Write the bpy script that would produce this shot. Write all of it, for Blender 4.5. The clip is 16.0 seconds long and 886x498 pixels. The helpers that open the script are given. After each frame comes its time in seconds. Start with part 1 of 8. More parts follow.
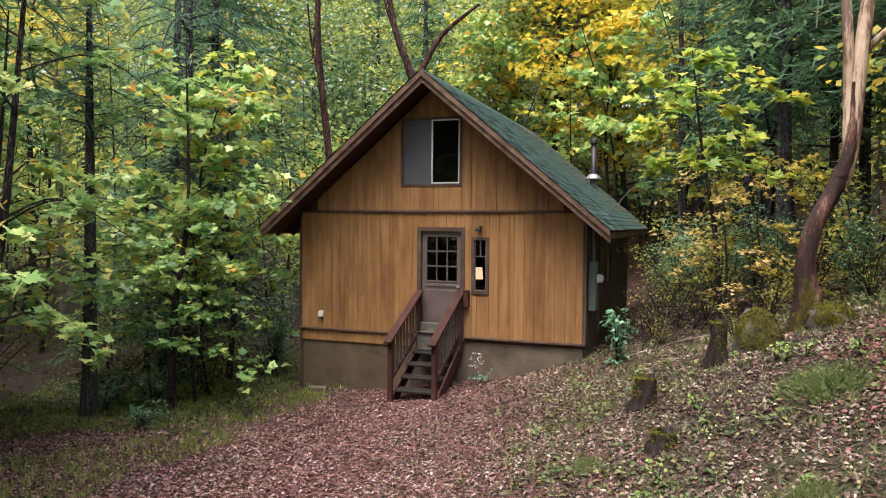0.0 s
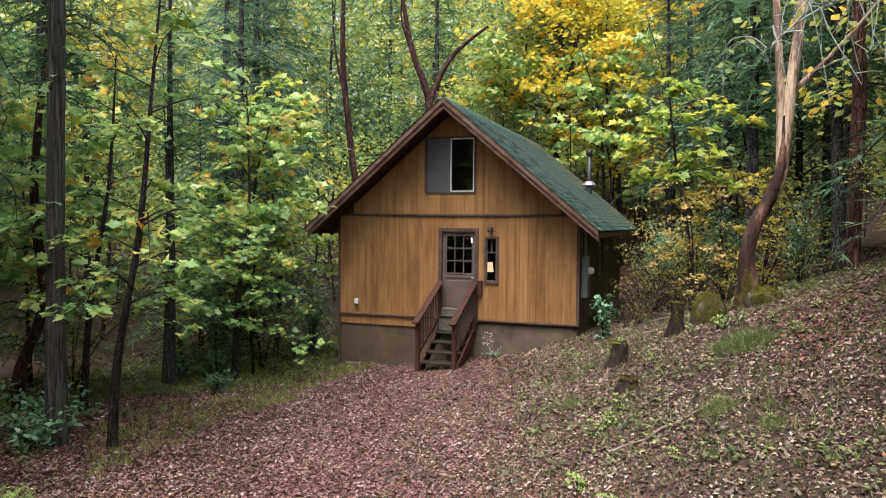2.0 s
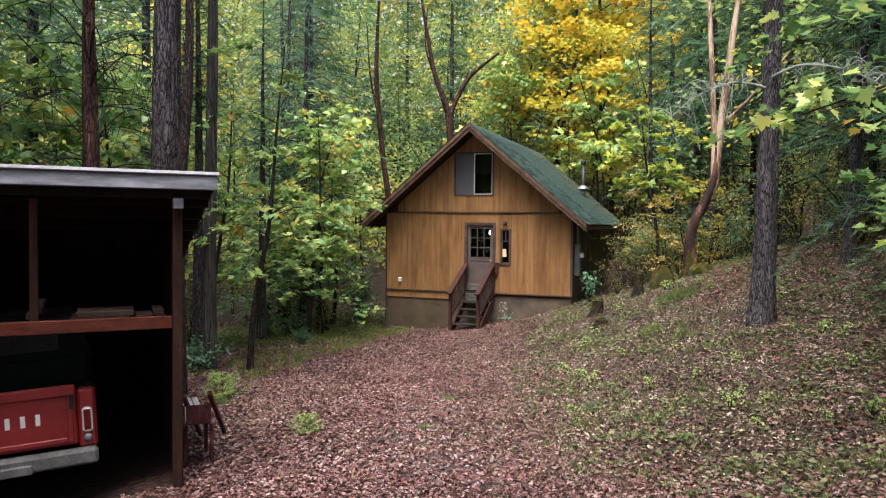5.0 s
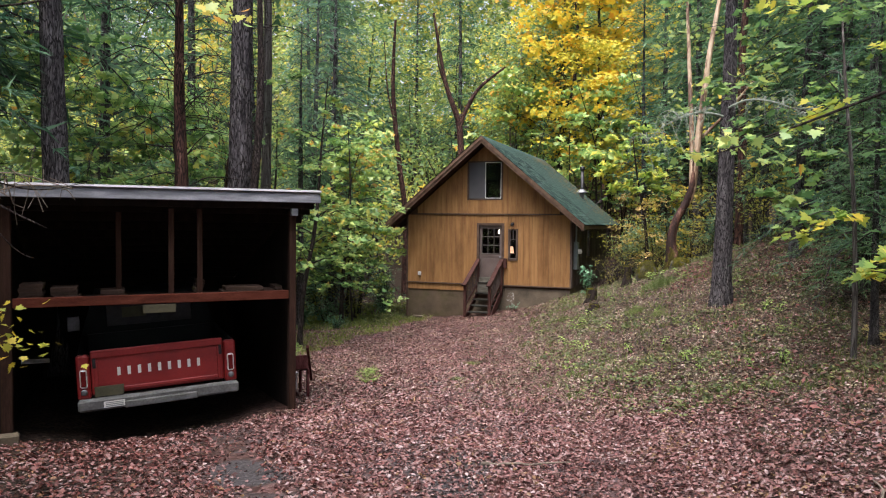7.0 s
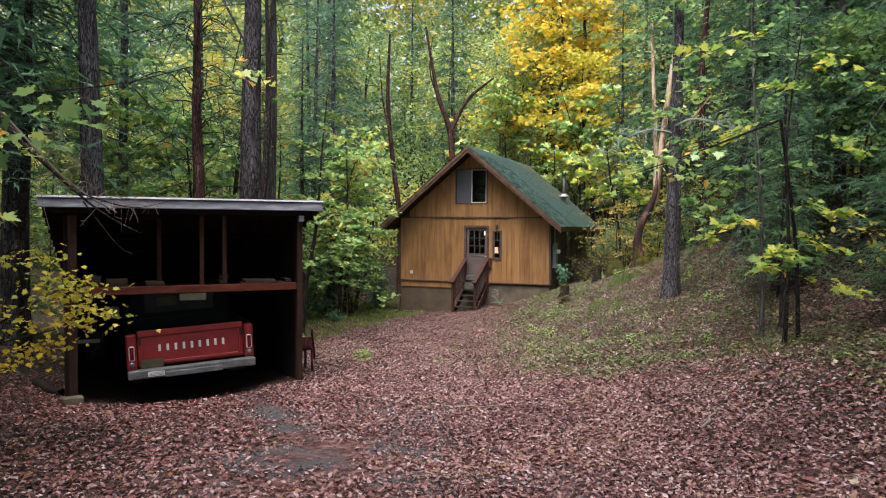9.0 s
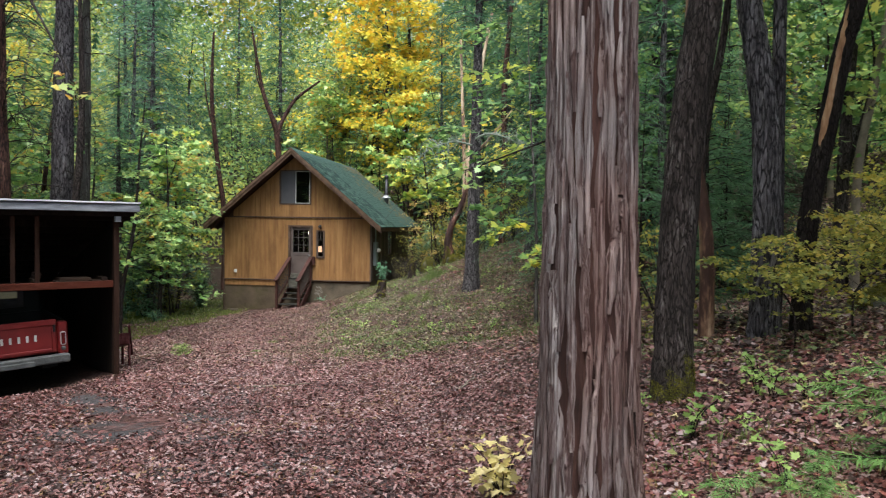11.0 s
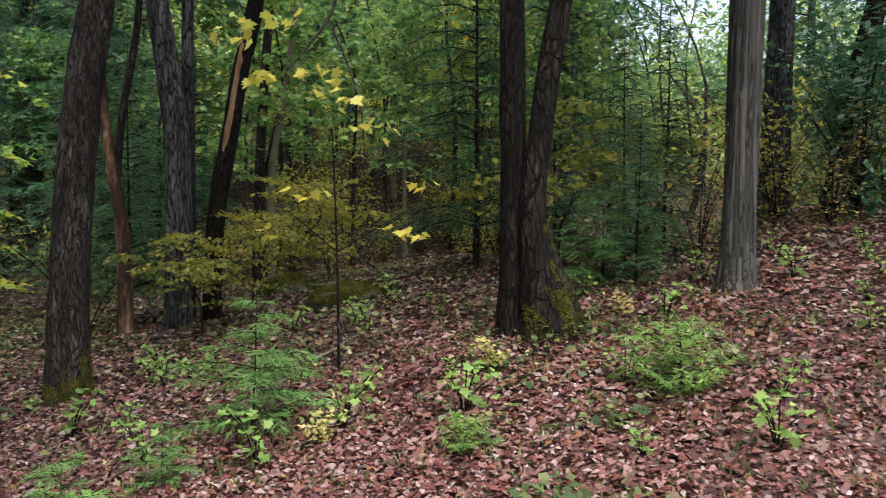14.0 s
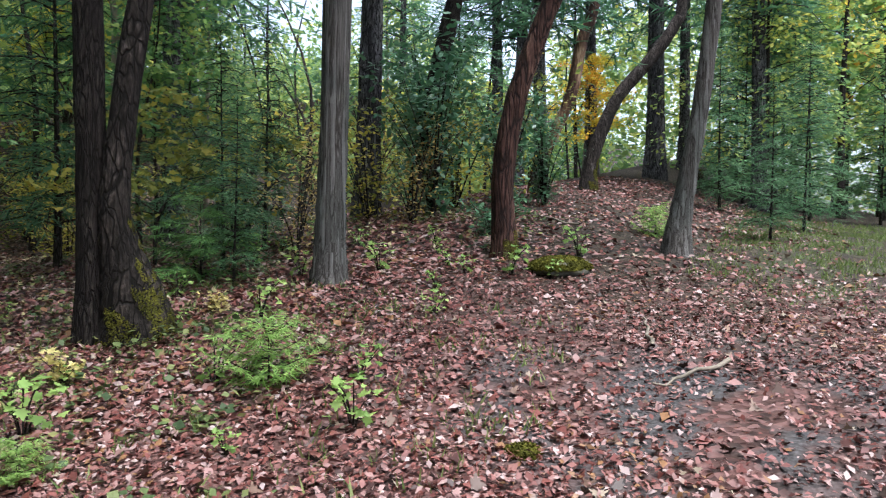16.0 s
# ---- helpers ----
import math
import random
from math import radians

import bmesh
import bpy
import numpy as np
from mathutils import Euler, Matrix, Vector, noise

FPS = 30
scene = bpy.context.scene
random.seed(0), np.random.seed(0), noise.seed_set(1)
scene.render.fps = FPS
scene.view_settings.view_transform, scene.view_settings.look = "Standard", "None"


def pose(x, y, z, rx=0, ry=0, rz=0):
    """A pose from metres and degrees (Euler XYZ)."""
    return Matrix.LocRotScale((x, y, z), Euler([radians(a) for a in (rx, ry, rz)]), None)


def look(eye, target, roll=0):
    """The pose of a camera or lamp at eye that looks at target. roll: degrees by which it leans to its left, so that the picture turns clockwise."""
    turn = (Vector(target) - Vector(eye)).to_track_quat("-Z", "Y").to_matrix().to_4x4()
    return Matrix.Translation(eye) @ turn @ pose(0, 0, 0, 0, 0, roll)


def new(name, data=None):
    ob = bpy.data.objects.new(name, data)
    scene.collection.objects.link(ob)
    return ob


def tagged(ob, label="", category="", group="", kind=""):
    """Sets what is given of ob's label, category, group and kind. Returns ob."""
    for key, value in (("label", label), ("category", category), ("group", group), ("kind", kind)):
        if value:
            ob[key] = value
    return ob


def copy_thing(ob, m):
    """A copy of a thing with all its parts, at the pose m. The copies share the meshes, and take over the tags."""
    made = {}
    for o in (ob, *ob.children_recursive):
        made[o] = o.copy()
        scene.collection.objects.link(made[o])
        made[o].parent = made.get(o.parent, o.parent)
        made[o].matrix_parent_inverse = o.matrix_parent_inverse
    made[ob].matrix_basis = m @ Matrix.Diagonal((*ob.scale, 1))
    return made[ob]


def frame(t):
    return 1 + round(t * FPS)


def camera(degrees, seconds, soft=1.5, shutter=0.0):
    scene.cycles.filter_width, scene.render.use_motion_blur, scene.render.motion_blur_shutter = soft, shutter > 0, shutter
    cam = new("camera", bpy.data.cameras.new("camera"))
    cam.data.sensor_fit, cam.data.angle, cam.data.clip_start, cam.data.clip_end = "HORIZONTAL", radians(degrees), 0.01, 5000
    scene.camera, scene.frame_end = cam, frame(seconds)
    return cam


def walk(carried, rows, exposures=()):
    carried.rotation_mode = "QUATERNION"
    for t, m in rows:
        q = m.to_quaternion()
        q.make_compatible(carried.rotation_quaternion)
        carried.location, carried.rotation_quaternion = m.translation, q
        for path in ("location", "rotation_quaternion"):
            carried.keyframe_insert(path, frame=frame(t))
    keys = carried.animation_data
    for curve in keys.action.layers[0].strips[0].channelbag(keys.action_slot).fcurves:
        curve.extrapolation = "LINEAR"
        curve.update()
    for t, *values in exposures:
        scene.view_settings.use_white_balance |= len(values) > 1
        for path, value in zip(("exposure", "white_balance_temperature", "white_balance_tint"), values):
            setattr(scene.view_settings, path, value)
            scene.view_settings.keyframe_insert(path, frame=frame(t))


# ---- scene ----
cam = camera(63.7, 16.0, 1.1, 0.15)
PATH = [
    (0, (8.051, -13.448, 2.235), (7.381, -11.565, 2.166), 0.5),
    (0.5, (8.201, -14.115, 2.245), (7.536, -12.23, 2.175), 0.5),
    (1, (8.38, -14.838, 2.244), (7.704, -12.957, 2.175), 0.5),
    (1.5, (8.537, -15.57, 2.257), (7.855, -13.691, 2.187), 0.5),
    (2, (8.71, -16.203, 2.274), (8.028, -14.324, 2.204), 0.5),
    (2.5, (8.915, -16.808, 2.274), (8.23, -14.93, 2.205), 0.6),
    (3, (9.104, -17.41, 2.241), (8.418, -15.532, 2.169), 0.6),
    (3.5, (9.284, -18.165, 2.198), (8.595, -16.289, 2.128), 0.5),
    (4, (9.463, -19.073, 2.158), (8.777, -17.196, 2.088), 0.7),
    (4.5, (9.636, -20.118, 2.128), (8.949, -18.241, 2.059), 0.6),
    (5, (9.82, -21.274, 2.12), (9.13, -19.398, 2.05), 0.6),
    (5.2, (9.893, -21.7, 2.121), (9.202, -19.824, 2.05), 0.7),
    (7.3, (10.603, -24.598, 2.165), (9.904, -22.725, 2.093), 0.5),
    (7.5, (10.703, -24.794, 2.17), (10.003, -22.922, 2.099), 0.5),
    (7.7, (10.805, -24.975, 2.174), (10.103, -23.103, 2.103), 0.6),
    (8, (10.952, -25.263, 2.174), (10.25, -23.391, 2.104), 0.4),
    (8.2, (11.058, -25.448, 2.176), (10.355, -23.577, 2.107), 0.4),
    (10.3, (12.164, -27.332, 2.257), (11.662, -25.397, 2.188), 0.8),
    (10.5, (12.215, -27.411, 2.258), (11.783, -25.46, 2.19), 0.8),
    (11, (12.335, -27.57, 2.266), (12.092, -25.585, 2.199), 0.8),
    (11.5, (12.447, -27.693, 2.275), (12.411, -25.694, 2.21), 0.8),
    (12, (12.548, -27.773, 2.276), (12.711, -25.78, 2.211), 0.8),
    (12.5, (12.624, -27.831, 2.275), (13.03, -25.873, 2.213), 0.8),
    (13, (12.695, -27.889, 2.279), (13.322, -25.991, 2.219), 0.8),
    (13.5, (12.761, -27.959, 2.279), (13.661, -26.174, 2.223), 0.8),
    (14, (12.82, -28.01, 2.276), (13.946, -26.358, 2.223), 0.8),
    (14.5, (12.868, -28.056, 2.278), (14.199, -26.564, 2.228), 0.7),
    (15, (12.911, -28.084, 2.272), (14.456, -26.815, 2.225), 0.7),
    (15.5, (12.945, -28.109, 2.261), (14.647, -27.06, 2.218), 0.6),
    (16, (12.973, -28.11, 2.255), (14.775, -27.244, 2.215), 0.7),
]
walk(cam, [(t, look(eye, target, roll)) for t, eye, target, roll in PATH], [(0, 1.68, 6480, 21), (5, 1.68, 6400, 21), (9, 1.64, 6300, 19), (11, 1.6, 6150, 11), (12.5, 1.48, 6250, 9), (14, 1.45, 6250, 9), (15, 1.53, 5950, 10), (16, 1.68, 5800, 9)])

# ---- light ----
world = bpy.data.worlds.new("overcast_sky")
scene.world = world
world.use_nodes = True
sky = world.node_tree.nodes.new("ShaderNodeTexSky")
sky.sky_type, sky.sun_disc = "NISHITA", False
sky.sun_elevation, sky.sun_rotation = radians(70), radians(187)
sky.air_density, sky.dust_density, sky.ozone_density = 1.0, 4.0, 1.0
back = world.node_tree.nodes["Background"]
soft_sky = world.node_tree.nodes.new("ShaderNodeHueSaturation")
soft_sky.inputs["Saturation"].default_value = 0.55
world.node_tree.links.new(sky.outputs[0], soft_sky.inputs["Color"])
world.node_tree.links.new(soft_sky.outputs[0], back.inputs[0])
back.inputs[1].default_value = 0.15
sun_data = bpy.data.lights.new("sun", "SUN")
sun_data.energy, sun_data.angle, sun_data.color = 2.0, radians(40), (1.0, 0.97, 0.92)
sun = new("sun", sun_data)
# high, through thin cloud
sun.matrix_world = look((4, -16, 44), (6, 0, 0))


# ---- materials ----
def nodes_of(name):
    m = bpy.data.materials.new(name)
    m.use_nodes = True
    return m, m.node_tree.nodes, m.node_tree.links, m.node_tree.nodes["Principled BSDF"]


def ramp_of(ns, cols, spots=None):
    r = ns.new("ShaderNodeValToRGB")
    el = r.color_ramp.elements
    while len(el) < len(cols):
        el.new(0.5)
    for k, c in enumerate(cols):
        el[k].position = spots[k] if spots else k / (len(cols) - 1)
        el[k].color = (*c, 1)
    return r


def surf(name, cols, scale=4.0, rough=0.8, bump=0.3, stretch=(1, 1, 1), fine=40.0, metal=0.0, spots=None, piece=0.0, dist=0.01):
    """A surface of two scales of grain. piece: how far alike pieces differ."""
    m, ns, ln, b = nodes_of(name)
    tc = ns.new("ShaderNodeTexCoord")
    mp = ns.new("ShaderNodeMapping")
    mp.inputs["Scale"].default_value = stretch
    ln.new(tc.outputs["Object"], mp.inputs[0])
    n1, n2 = ns.new("ShaderNodeTexNoise"), ns.new("ShaderNodeTexNoise")
    n1.inputs["Scale"].default_value, n1.inputs["Detail"].default_value = scale, 5
    n2.inputs["Scale"].default_value, n2.inputs["Detail"].default_value = fine, 4
    ln.new(mp.outputs[0], n1.inputs[0])
    ln.new(mp.outputs[0], n2.inputs[0])
    mx = ns.new("ShaderNodeMath")
    mx.operation = "MULTIPLY_ADD"
    ln.new(n2.outputs[0], mx.inputs[0])
    mx.inputs[1].default_value = 0.5
    ln.new(n1.outputs[0], mx.inputs[2])
    last = mx.outputs[0]
    if piece:
        info = ns.new("ShaderNodeObjectInfo")
        ad = ns.new("ShaderNodeMath")
        ad.operation = "MULTIPLY_ADD"
        ln.new(info.outputs["Random"], ad.inputs[0])
        ad.inputs[1].default_value = piece
        ln.new(last, ad.inputs[2])
        last = ad.outputs[0]
    mr = ns.new("ShaderNodeMapRange")
    mr.inputs[1].default_value, mr.inputs[2].default_value = 0.42 + piece * 0.2, 1.08 + piece * 0.8
    ln.new(last, mr.inputs[0])
    r = ramp_of(ns, cols, spots)
    ln.new(mr.outputs[0], r.inputs[0])
    ln.new(r.outputs[0], b.inputs["Base Color"])
    b.inputs["Roughness"].default_value, b.inputs["Metallic"].default_value = rough, metal
    if rough > 0.6:
        b.inputs["Specular IOR Level"].default_value = 0.15
    if bump:
        bp = ns.new("ShaderNodeBump")
        bp.inputs["Strength"].default_value, bp.inputs["Distance"].default_value = bump, dist
        ln.new(last, bp.inputs["Height"])
        ln.new(bp.outputs[0], b.inputs["Normal"])
    return m


def bark(name, cols, across=14.0, upright=1.6, deep=0.03, rough=0.95, warped=1.2):
    """Bark: long plates parted by dark cracks, with a fine grain."""
    m, ns, ln, b = nodes_of(name)
    tc, mp = ns.new("ShaderNodeTexCoord"), ns.new("ShaderNodeMapping")
    mp.inputs["Scale"].default_value = (across, across, upright)
    ln.new(tc.outputs["Object"], mp.inputs[0])
    warp = ns.new("ShaderNodeTexNoise")
    warp.inputs["Scale"].default_value = 0.6
    ln.new(mp.outputs[0], warp.inputs[0])
    ad = ns.new("ShaderNodeVectorMath")
    ad.operation = "MULTIPLY_ADD"
    ln.new(warp.outputs["Color"], ad.inputs[0])
    ad.inputs[1].default_value = (warped, warped, warped)
    ln.new(mp.outputs[0], ad.inputs[2])
    vo = ns.new("ShaderNodeTexVoronoi")
    vo.feature = "DISTANCE_TO_EDGE"
    vo.inputs["Scale"].default_value = 1.0
    ln.new(ad.outputs[0], vo.inputs["Vector"])
    n1, n2 = ns.new("ShaderNodeTexNoise"), ns.new("ShaderNodeTexNoise")
    n1.inputs["Scale"].default_value, n1.inputs["Detail"].default_value = 0.35, 6
    n2.inputs["Scale"].default_value, n2.inputs["Detail"].default_value = 3.0, 6
    ln.new(mp.outputs[0], n1.inputs[0])
    ln.new(mp.outputs[0], n2.inputs[0])
    crack = ns.new("ShaderNodeMapRange")
    crack.inputs[1].default_value, crack.inputs[2].default_value = 0.01, 0.13
    ln.new(vo.outputs["Distance"], crack.inputs[0])
    mix = ns.new("ShaderNodeMath")
    mix.operation = "MULTIPLY_ADD"
    ln.new(n2.outputs[0], mix.inputs[0])
    mix.inputs[1].default_value = 0.9
    ln.new(n1.outputs[0], mix.inputs[2])
    rng = ns.new("ShaderNodeMapRange")
    rng.inputs[1].default_value, rng.inputs[2].default_value = 0.62, 1.25
    ln.new(mix.outputs[0], rng.inputs[0])
    both = ns.new("ShaderNodeMath")
    both.operation = "MULTIPLY"
    ln.new(rng.outputs[0], both.inputs[0])
    ln.new(crack.outputs[0], both.inputs[1])
    r = ramp_of(ns, cols)
    ln.new(both.outputs[0], r.inputs[0])
    ln.new(r.outputs[0], b.inputs["Base Color"])
    b.inputs["Roughness"].default_value, b.inputs["Specular IOR Level"].default_value = rough, 0.12
    bp = ns.new("ShaderNodeBump")
    bp.inputs["Strength"].default_value, bp.inputs["Distance"].default_value = 1.0, deep
    ln.new(both.outputs[0], bp.inputs["Height"])
    ln.new(bp.outputs[0], b.inputs["Normal"])
    return m


def stringy(name, cols, blush, across=17.0, deep=0.02, strips=0.0):
    """Bark of long torn fibres: broad strips, fine strings, dark cracks and patches of a warmer hue."""
    m, ns, ln, b = nodes_of(name)
    tc = ns.new("ShaderNodeTexCoord")
    made = []
    for k, (w, h, det, dis) in enumerate(((across, 0.75, 3, 0.8), (across * 3.8, 1.9, 5, 0.5), (across * 12, 7.0, 3, 0.0), (2.2, 0.8, 3, 0.4))):
        mp, n = ns.new("ShaderNodeMapping"), ns.new("ShaderNodeTexNoise")
        mp.inputs["Scale"].default_value, mp.inputs["Location"].default_value = (w, w, h), (k * 3.1, k * 1.7, 0)
        n.inputs["Scale"].default_value, n.inputs["Detail"].default_value, n.inputs["Distortion"].default_value = 1.0, det, dis
        ln.new(tc.outputs["Object"], mp.inputs[0])
        ln.new(mp.outputs[0], n.inputs[0])
        made.append(n.outputs[0])

    def calc(op, one, two, three=None):
        x = ns.new("ShaderNodeMath")
        x.operation = op
        for k, v in enumerate((one, two, three)):
            if isinstance(v, (int, float)):
                x.inputs[k].default_value = v
            elif v is not None:
                ln.new(v, x.inputs[k])
        return x.outputs[0]

    height = calc("MULTIPLY_ADD", made[1], 0.75, made[0])
    height = calc("MULTIPLY_ADD", made[2], 0.22, height)
    # long cracks where the strips part
    for k, wide in ((0, 0.055), (1, 0.035)):
        off = calc("ABSOLUTE", calc("SUBTRACT", made[k], 0.5), 0.0)
        crack = ns.new("ShaderNodeMapRange")
        crack.inputs[2].default_value, crack.inputs[3].default_value = wide, 0.55 + 0.25 * k
        ln.new(off, crack.inputs[0])
        height = calc("MULTIPLY", height, crack.outputs[0])
    if strips:
        geo = ns.new("ShaderNodeNewGeometry")
        height = calc("MULTIPLY_ADD", geo.outputs["Random Per Island"], strips, height)
    rng = ns.new("ShaderNodeMapRange")
    rng.inputs[1].default_value, rng.inputs[2].default_value = 0.38 + strips * 0.3, 1.32 + strips * 0.7
    ln.new(height, rng.inputs[0])
    r = ramp_of(ns, cols, [0, 0.2, 0.45, 0.7, 1])
    ln.new(rng.outputs[0], r.inputs[0])
    patch = ns.new("ShaderNodeMapRange")
    patch.inputs[1].default_value, patch.inputs[2].default_value, patch.inputs[4].default_value = 0.44, 0.62, 0.7
    ln.new(made[3], patch.inputs[0])
    mix = ns.new("ShaderNodeMix")
    mix.data_type = "RGBA"
    ln.new(patch.outputs[0], mix.inputs[0])
    ln.new(r.outputs[0], mix.inputs[6])
    tint = ns.new("ShaderNodeMix")
    tint.data_type, tint.blend_type = "RGBA", "MULTIPLY"
    tint.inputs[0].default_value = 1.0
    ln.new(r.outputs[0], tint.inputs[6])
    tint.inputs[7].default_value = (min(1, blush[0] / 0.17), blush[1] / 0.11, blush[2] / 0.09, 1)
    ln.new(tint.outputs[2], mix.inputs[7])
    ln.new(mix.outputs[2], b.inputs["Base Color"])
    b.inputs["Roughness"].default_value, b.inputs["Specular IOR Level"].default_value = 0.95, 0.12
    bp = ns.new("ShaderNodeBump")
    bp.inputs["Strength"].default_value, bp.inputs["Distance"].default_value = 0.9, deep
    ln.new(height, bp.inputs["Height"])
    ln.new(bp.outputs[0], b.inputs["Normal"])
    return m


def leafy(name, cols, spots=None, through_light=0.45, rough=0.5, tree=0.35, gloss=0.3, drift=0.0, wide=0.14):
    """Leaves: each differs by island, each plant by object; thin enough to let light through. drift: how far whole masses
    of them turn colour together, over patches of about 1 / wide metres."""
    m, ns, ln, b = nodes_of(name)
    geo, info = ns.new("ShaderNodeNewGeometry"), ns.new("ShaderNodeObjectInfo")
    a = ns.new("ShaderNodeMath")
    a.operation = "MULTIPLY_ADD"
    ln.new(info.outputs["Random"], a.inputs[0])
    a.inputs[1].default_value = tree
    s = ns.new("ShaderNodeMath")
    s.operation = "MULTIPLY"
    ln.new(geo.outputs["Random Per Island"], s.inputs[0])
    s.inputs[1].default_value = 1 - tree
    ln.new(s.outputs[0], a.inputs[2])
    r = ramp_of(ns, cols, spots)
    hue = a.outputs[0]
    if drift:
        n = ns.new("ShaderNodeTexNoise")
        n.inputs["Scale"].default_value, n.inputs["Detail"].default_value = wide, 3
        ln.new(geo.outputs["Position"], n.inputs["Vector"])
        span = ns.new("ShaderNodeMapRange")
        span.inputs[1].default_value, span.inputs[2].default_value = 0.36, 0.64
        span.inputs[3].default_value, span.inputs[4].default_value = -drift, drift
        ln.new(n.outputs[0], span.inputs[0])
        shift = ns.new("ShaderNodeMath")
        shift.use_clamp = True
        ln.new(hue, shift.inputs[0])
        ln.new(span.outputs[0], shift.inputs[1])
        hue = shift.outputs[0]
    ln.new(hue, r.inputs[0])
    ln.new(r.outputs[0], b.inputs["Base Color"])
    b.inputs["Roughness"].default_value = rough
    b.inputs["Specular IOR Level"].default_value = gloss
    tr = ns.new("ShaderNodeBsdfTranslucent")
    ln.new(r.outputs[0], tr.inputs[0])
    mix = ns.new("ShaderNodeMixShader")
    mix.inputs[0].default_value = through_light
    ln.new(b.outputs[0], mix.inputs[1])
    ln.new(tr.outputs[0], mix.inputs[2])
    ln.new(mix.outputs[0], ns["Material Output"].inputs[0])
    return m


def plain(name, col, rough=0.5, metal=0.0, glow=0.0):
    m, ns, ln, b = nodes_of(name)
    b.inputs["Base Color"].default_value = (*col, 1)
    b.inputs["Roughness"].default_value, b.inputs["Metallic"].default_value = rough, metal
    if glow:
        b.inputs["Emission Color"].default_value, b.inputs["Emission Strength"].default_value = (*col, 1), glow
    return m


def pane_glass(name):
    m, ns, ln, b = nodes_of(name)
    b.inputs["Base Color"].default_value = (0.9, 0.95, 0.93, 1)
    b.inputs["Transmission Weight"].default_value, b.inputs["Roughness"].default_value, b.inputs["IOR"].default_value = 1.0, 0.02, 1.45
    return m


def ground_material():
    """Forest floor: litter scales over soil, with grass where it grows."""
    m, ns, ln, b = nodes_of("forest_floor")
    tc = ns.new("ShaderNodeTexCoord")
    v1, v2 = ns.new("ShaderNodeTexVoronoi"), ns.new("ShaderNodeTexVoronoi")
    v1.inputs["Scale"].default_value, v2.inputs["Scale"].default_value = 17, 24
    n1, n2, n3 = (ns.new("ShaderNodeTexNoise") for _ in range(3))
    for n, s, d in ((n1, 0.35, 4), (n2, 1.7, 5), (n3, 60, 3)):
        n.inputs["Scale"].default_value, n.inputs["Detail"].default_value = s, d
    for n in (n1, n2, n3, v1, v2):
        ln.new(tc.outputs["Object"], n.inputs["Vector"])
    c1 = ramp_of(ns, [(0.022, 0.012, 0.01), (0.06, 0.027, 0.022), (0.11, 0.052, 0.045), (0.18, 0.10, 0.09)])
    c2 = ramp_of(ns, [(0.007, 0.005, 0.004), (0.018, 0.012, 0.008), (0.034, 0.022, 0.015), (0.062, 0.043, 0.03)])
    for v, c in ((v1, c1), (v2, c2)):
        one = ns.new("ShaderNodeSeparateColor")
        ln.new(v.outputs["Color"], one.inputs[0])
        ln.new(one.outputs[0], c.inputs[0])
    at = ns.new("ShaderNodeAttribute")
    at.attribute_name = "cover"
    sep = ns.new("ShaderNodeSeparateColor")
    ln.new(at.outputs["Color"], sep.inputs[0])

    def mixed(fac, one, two):
        x = ns.new("ShaderNodeMix")
        x.data_type = "RGBA"
        ln.new(fac, x.inputs[0])
        ln.new(one, x.inputs[6])
        ln.new(two, x.inputs[7])
        return x.outputs[2]

    litter = mixed(sep.outputs[0], c2.outputs[0], c1.outputs[0])
    green = ramp_of(ns, [(0.014, 0.016, 0.008), (0.036, 0.038, 0.018), (0.075, 0.068, 0.034)])
    ln.new(n3.outputs[0], green.inputs[0])
    gm = ns.new("ShaderNodeMath")
    gm.operation = "MULTIPLY"
    gr = ns.new("ShaderNodeMapRange")
    gr.inputs[1].default_value, gr.inputs[2].default_value = 0.42, 0.62
    ln.new(n2.outputs[0], gr.inputs[0])
    ln.new(gr.outputs[0], gm.inputs[0])
    ln.new(sep.outputs[1], gm.inputs[1])
    c = mixed(gm.outputs[0], litter, green.outputs[0])
    soil = ramp_of(ns, [(0.018, 0.016, 0.016), (0.05, 0.045, 0.044), (0.13, 0.125, 0.125)])
    ln.new(n3.outputs[0], soil.inputs[0])
    sm = ns.new("ShaderNodeMapRange")
    sm.inputs[1].default_value, sm.inputs[2].default_value = 0.44, 0.56
    ln.new(n2.outputs[0], sm.inputs[0])
    s2 = ns.new("ShaderNodeMath")
    s2.operation = "MULTIPLY"
    ln.new(sm.outputs[0], s2.inputs[0])
    ln.new(sep.outputs[2], s2.inputs[1])
    c = mixed(s2.outputs[0], c, soil.outputs[0])
    ln.new(c, b.inputs["Base Color"])
    b.inputs["Roughness"].default_value, b.inputs["Specular IOR Level"].default_value = 0.85, 0.2
    bp = ns.new("ShaderNodeBump")
    bp.inputs["Strength"].default_value, bp.inputs["Distance"].default_value = 0.7, 0.03
    ln.new(v1.outputs["Distance"], bp.inputs["Height"])
    ln.new(bp.outputs[0], b.inputs["Normal"])
    return m


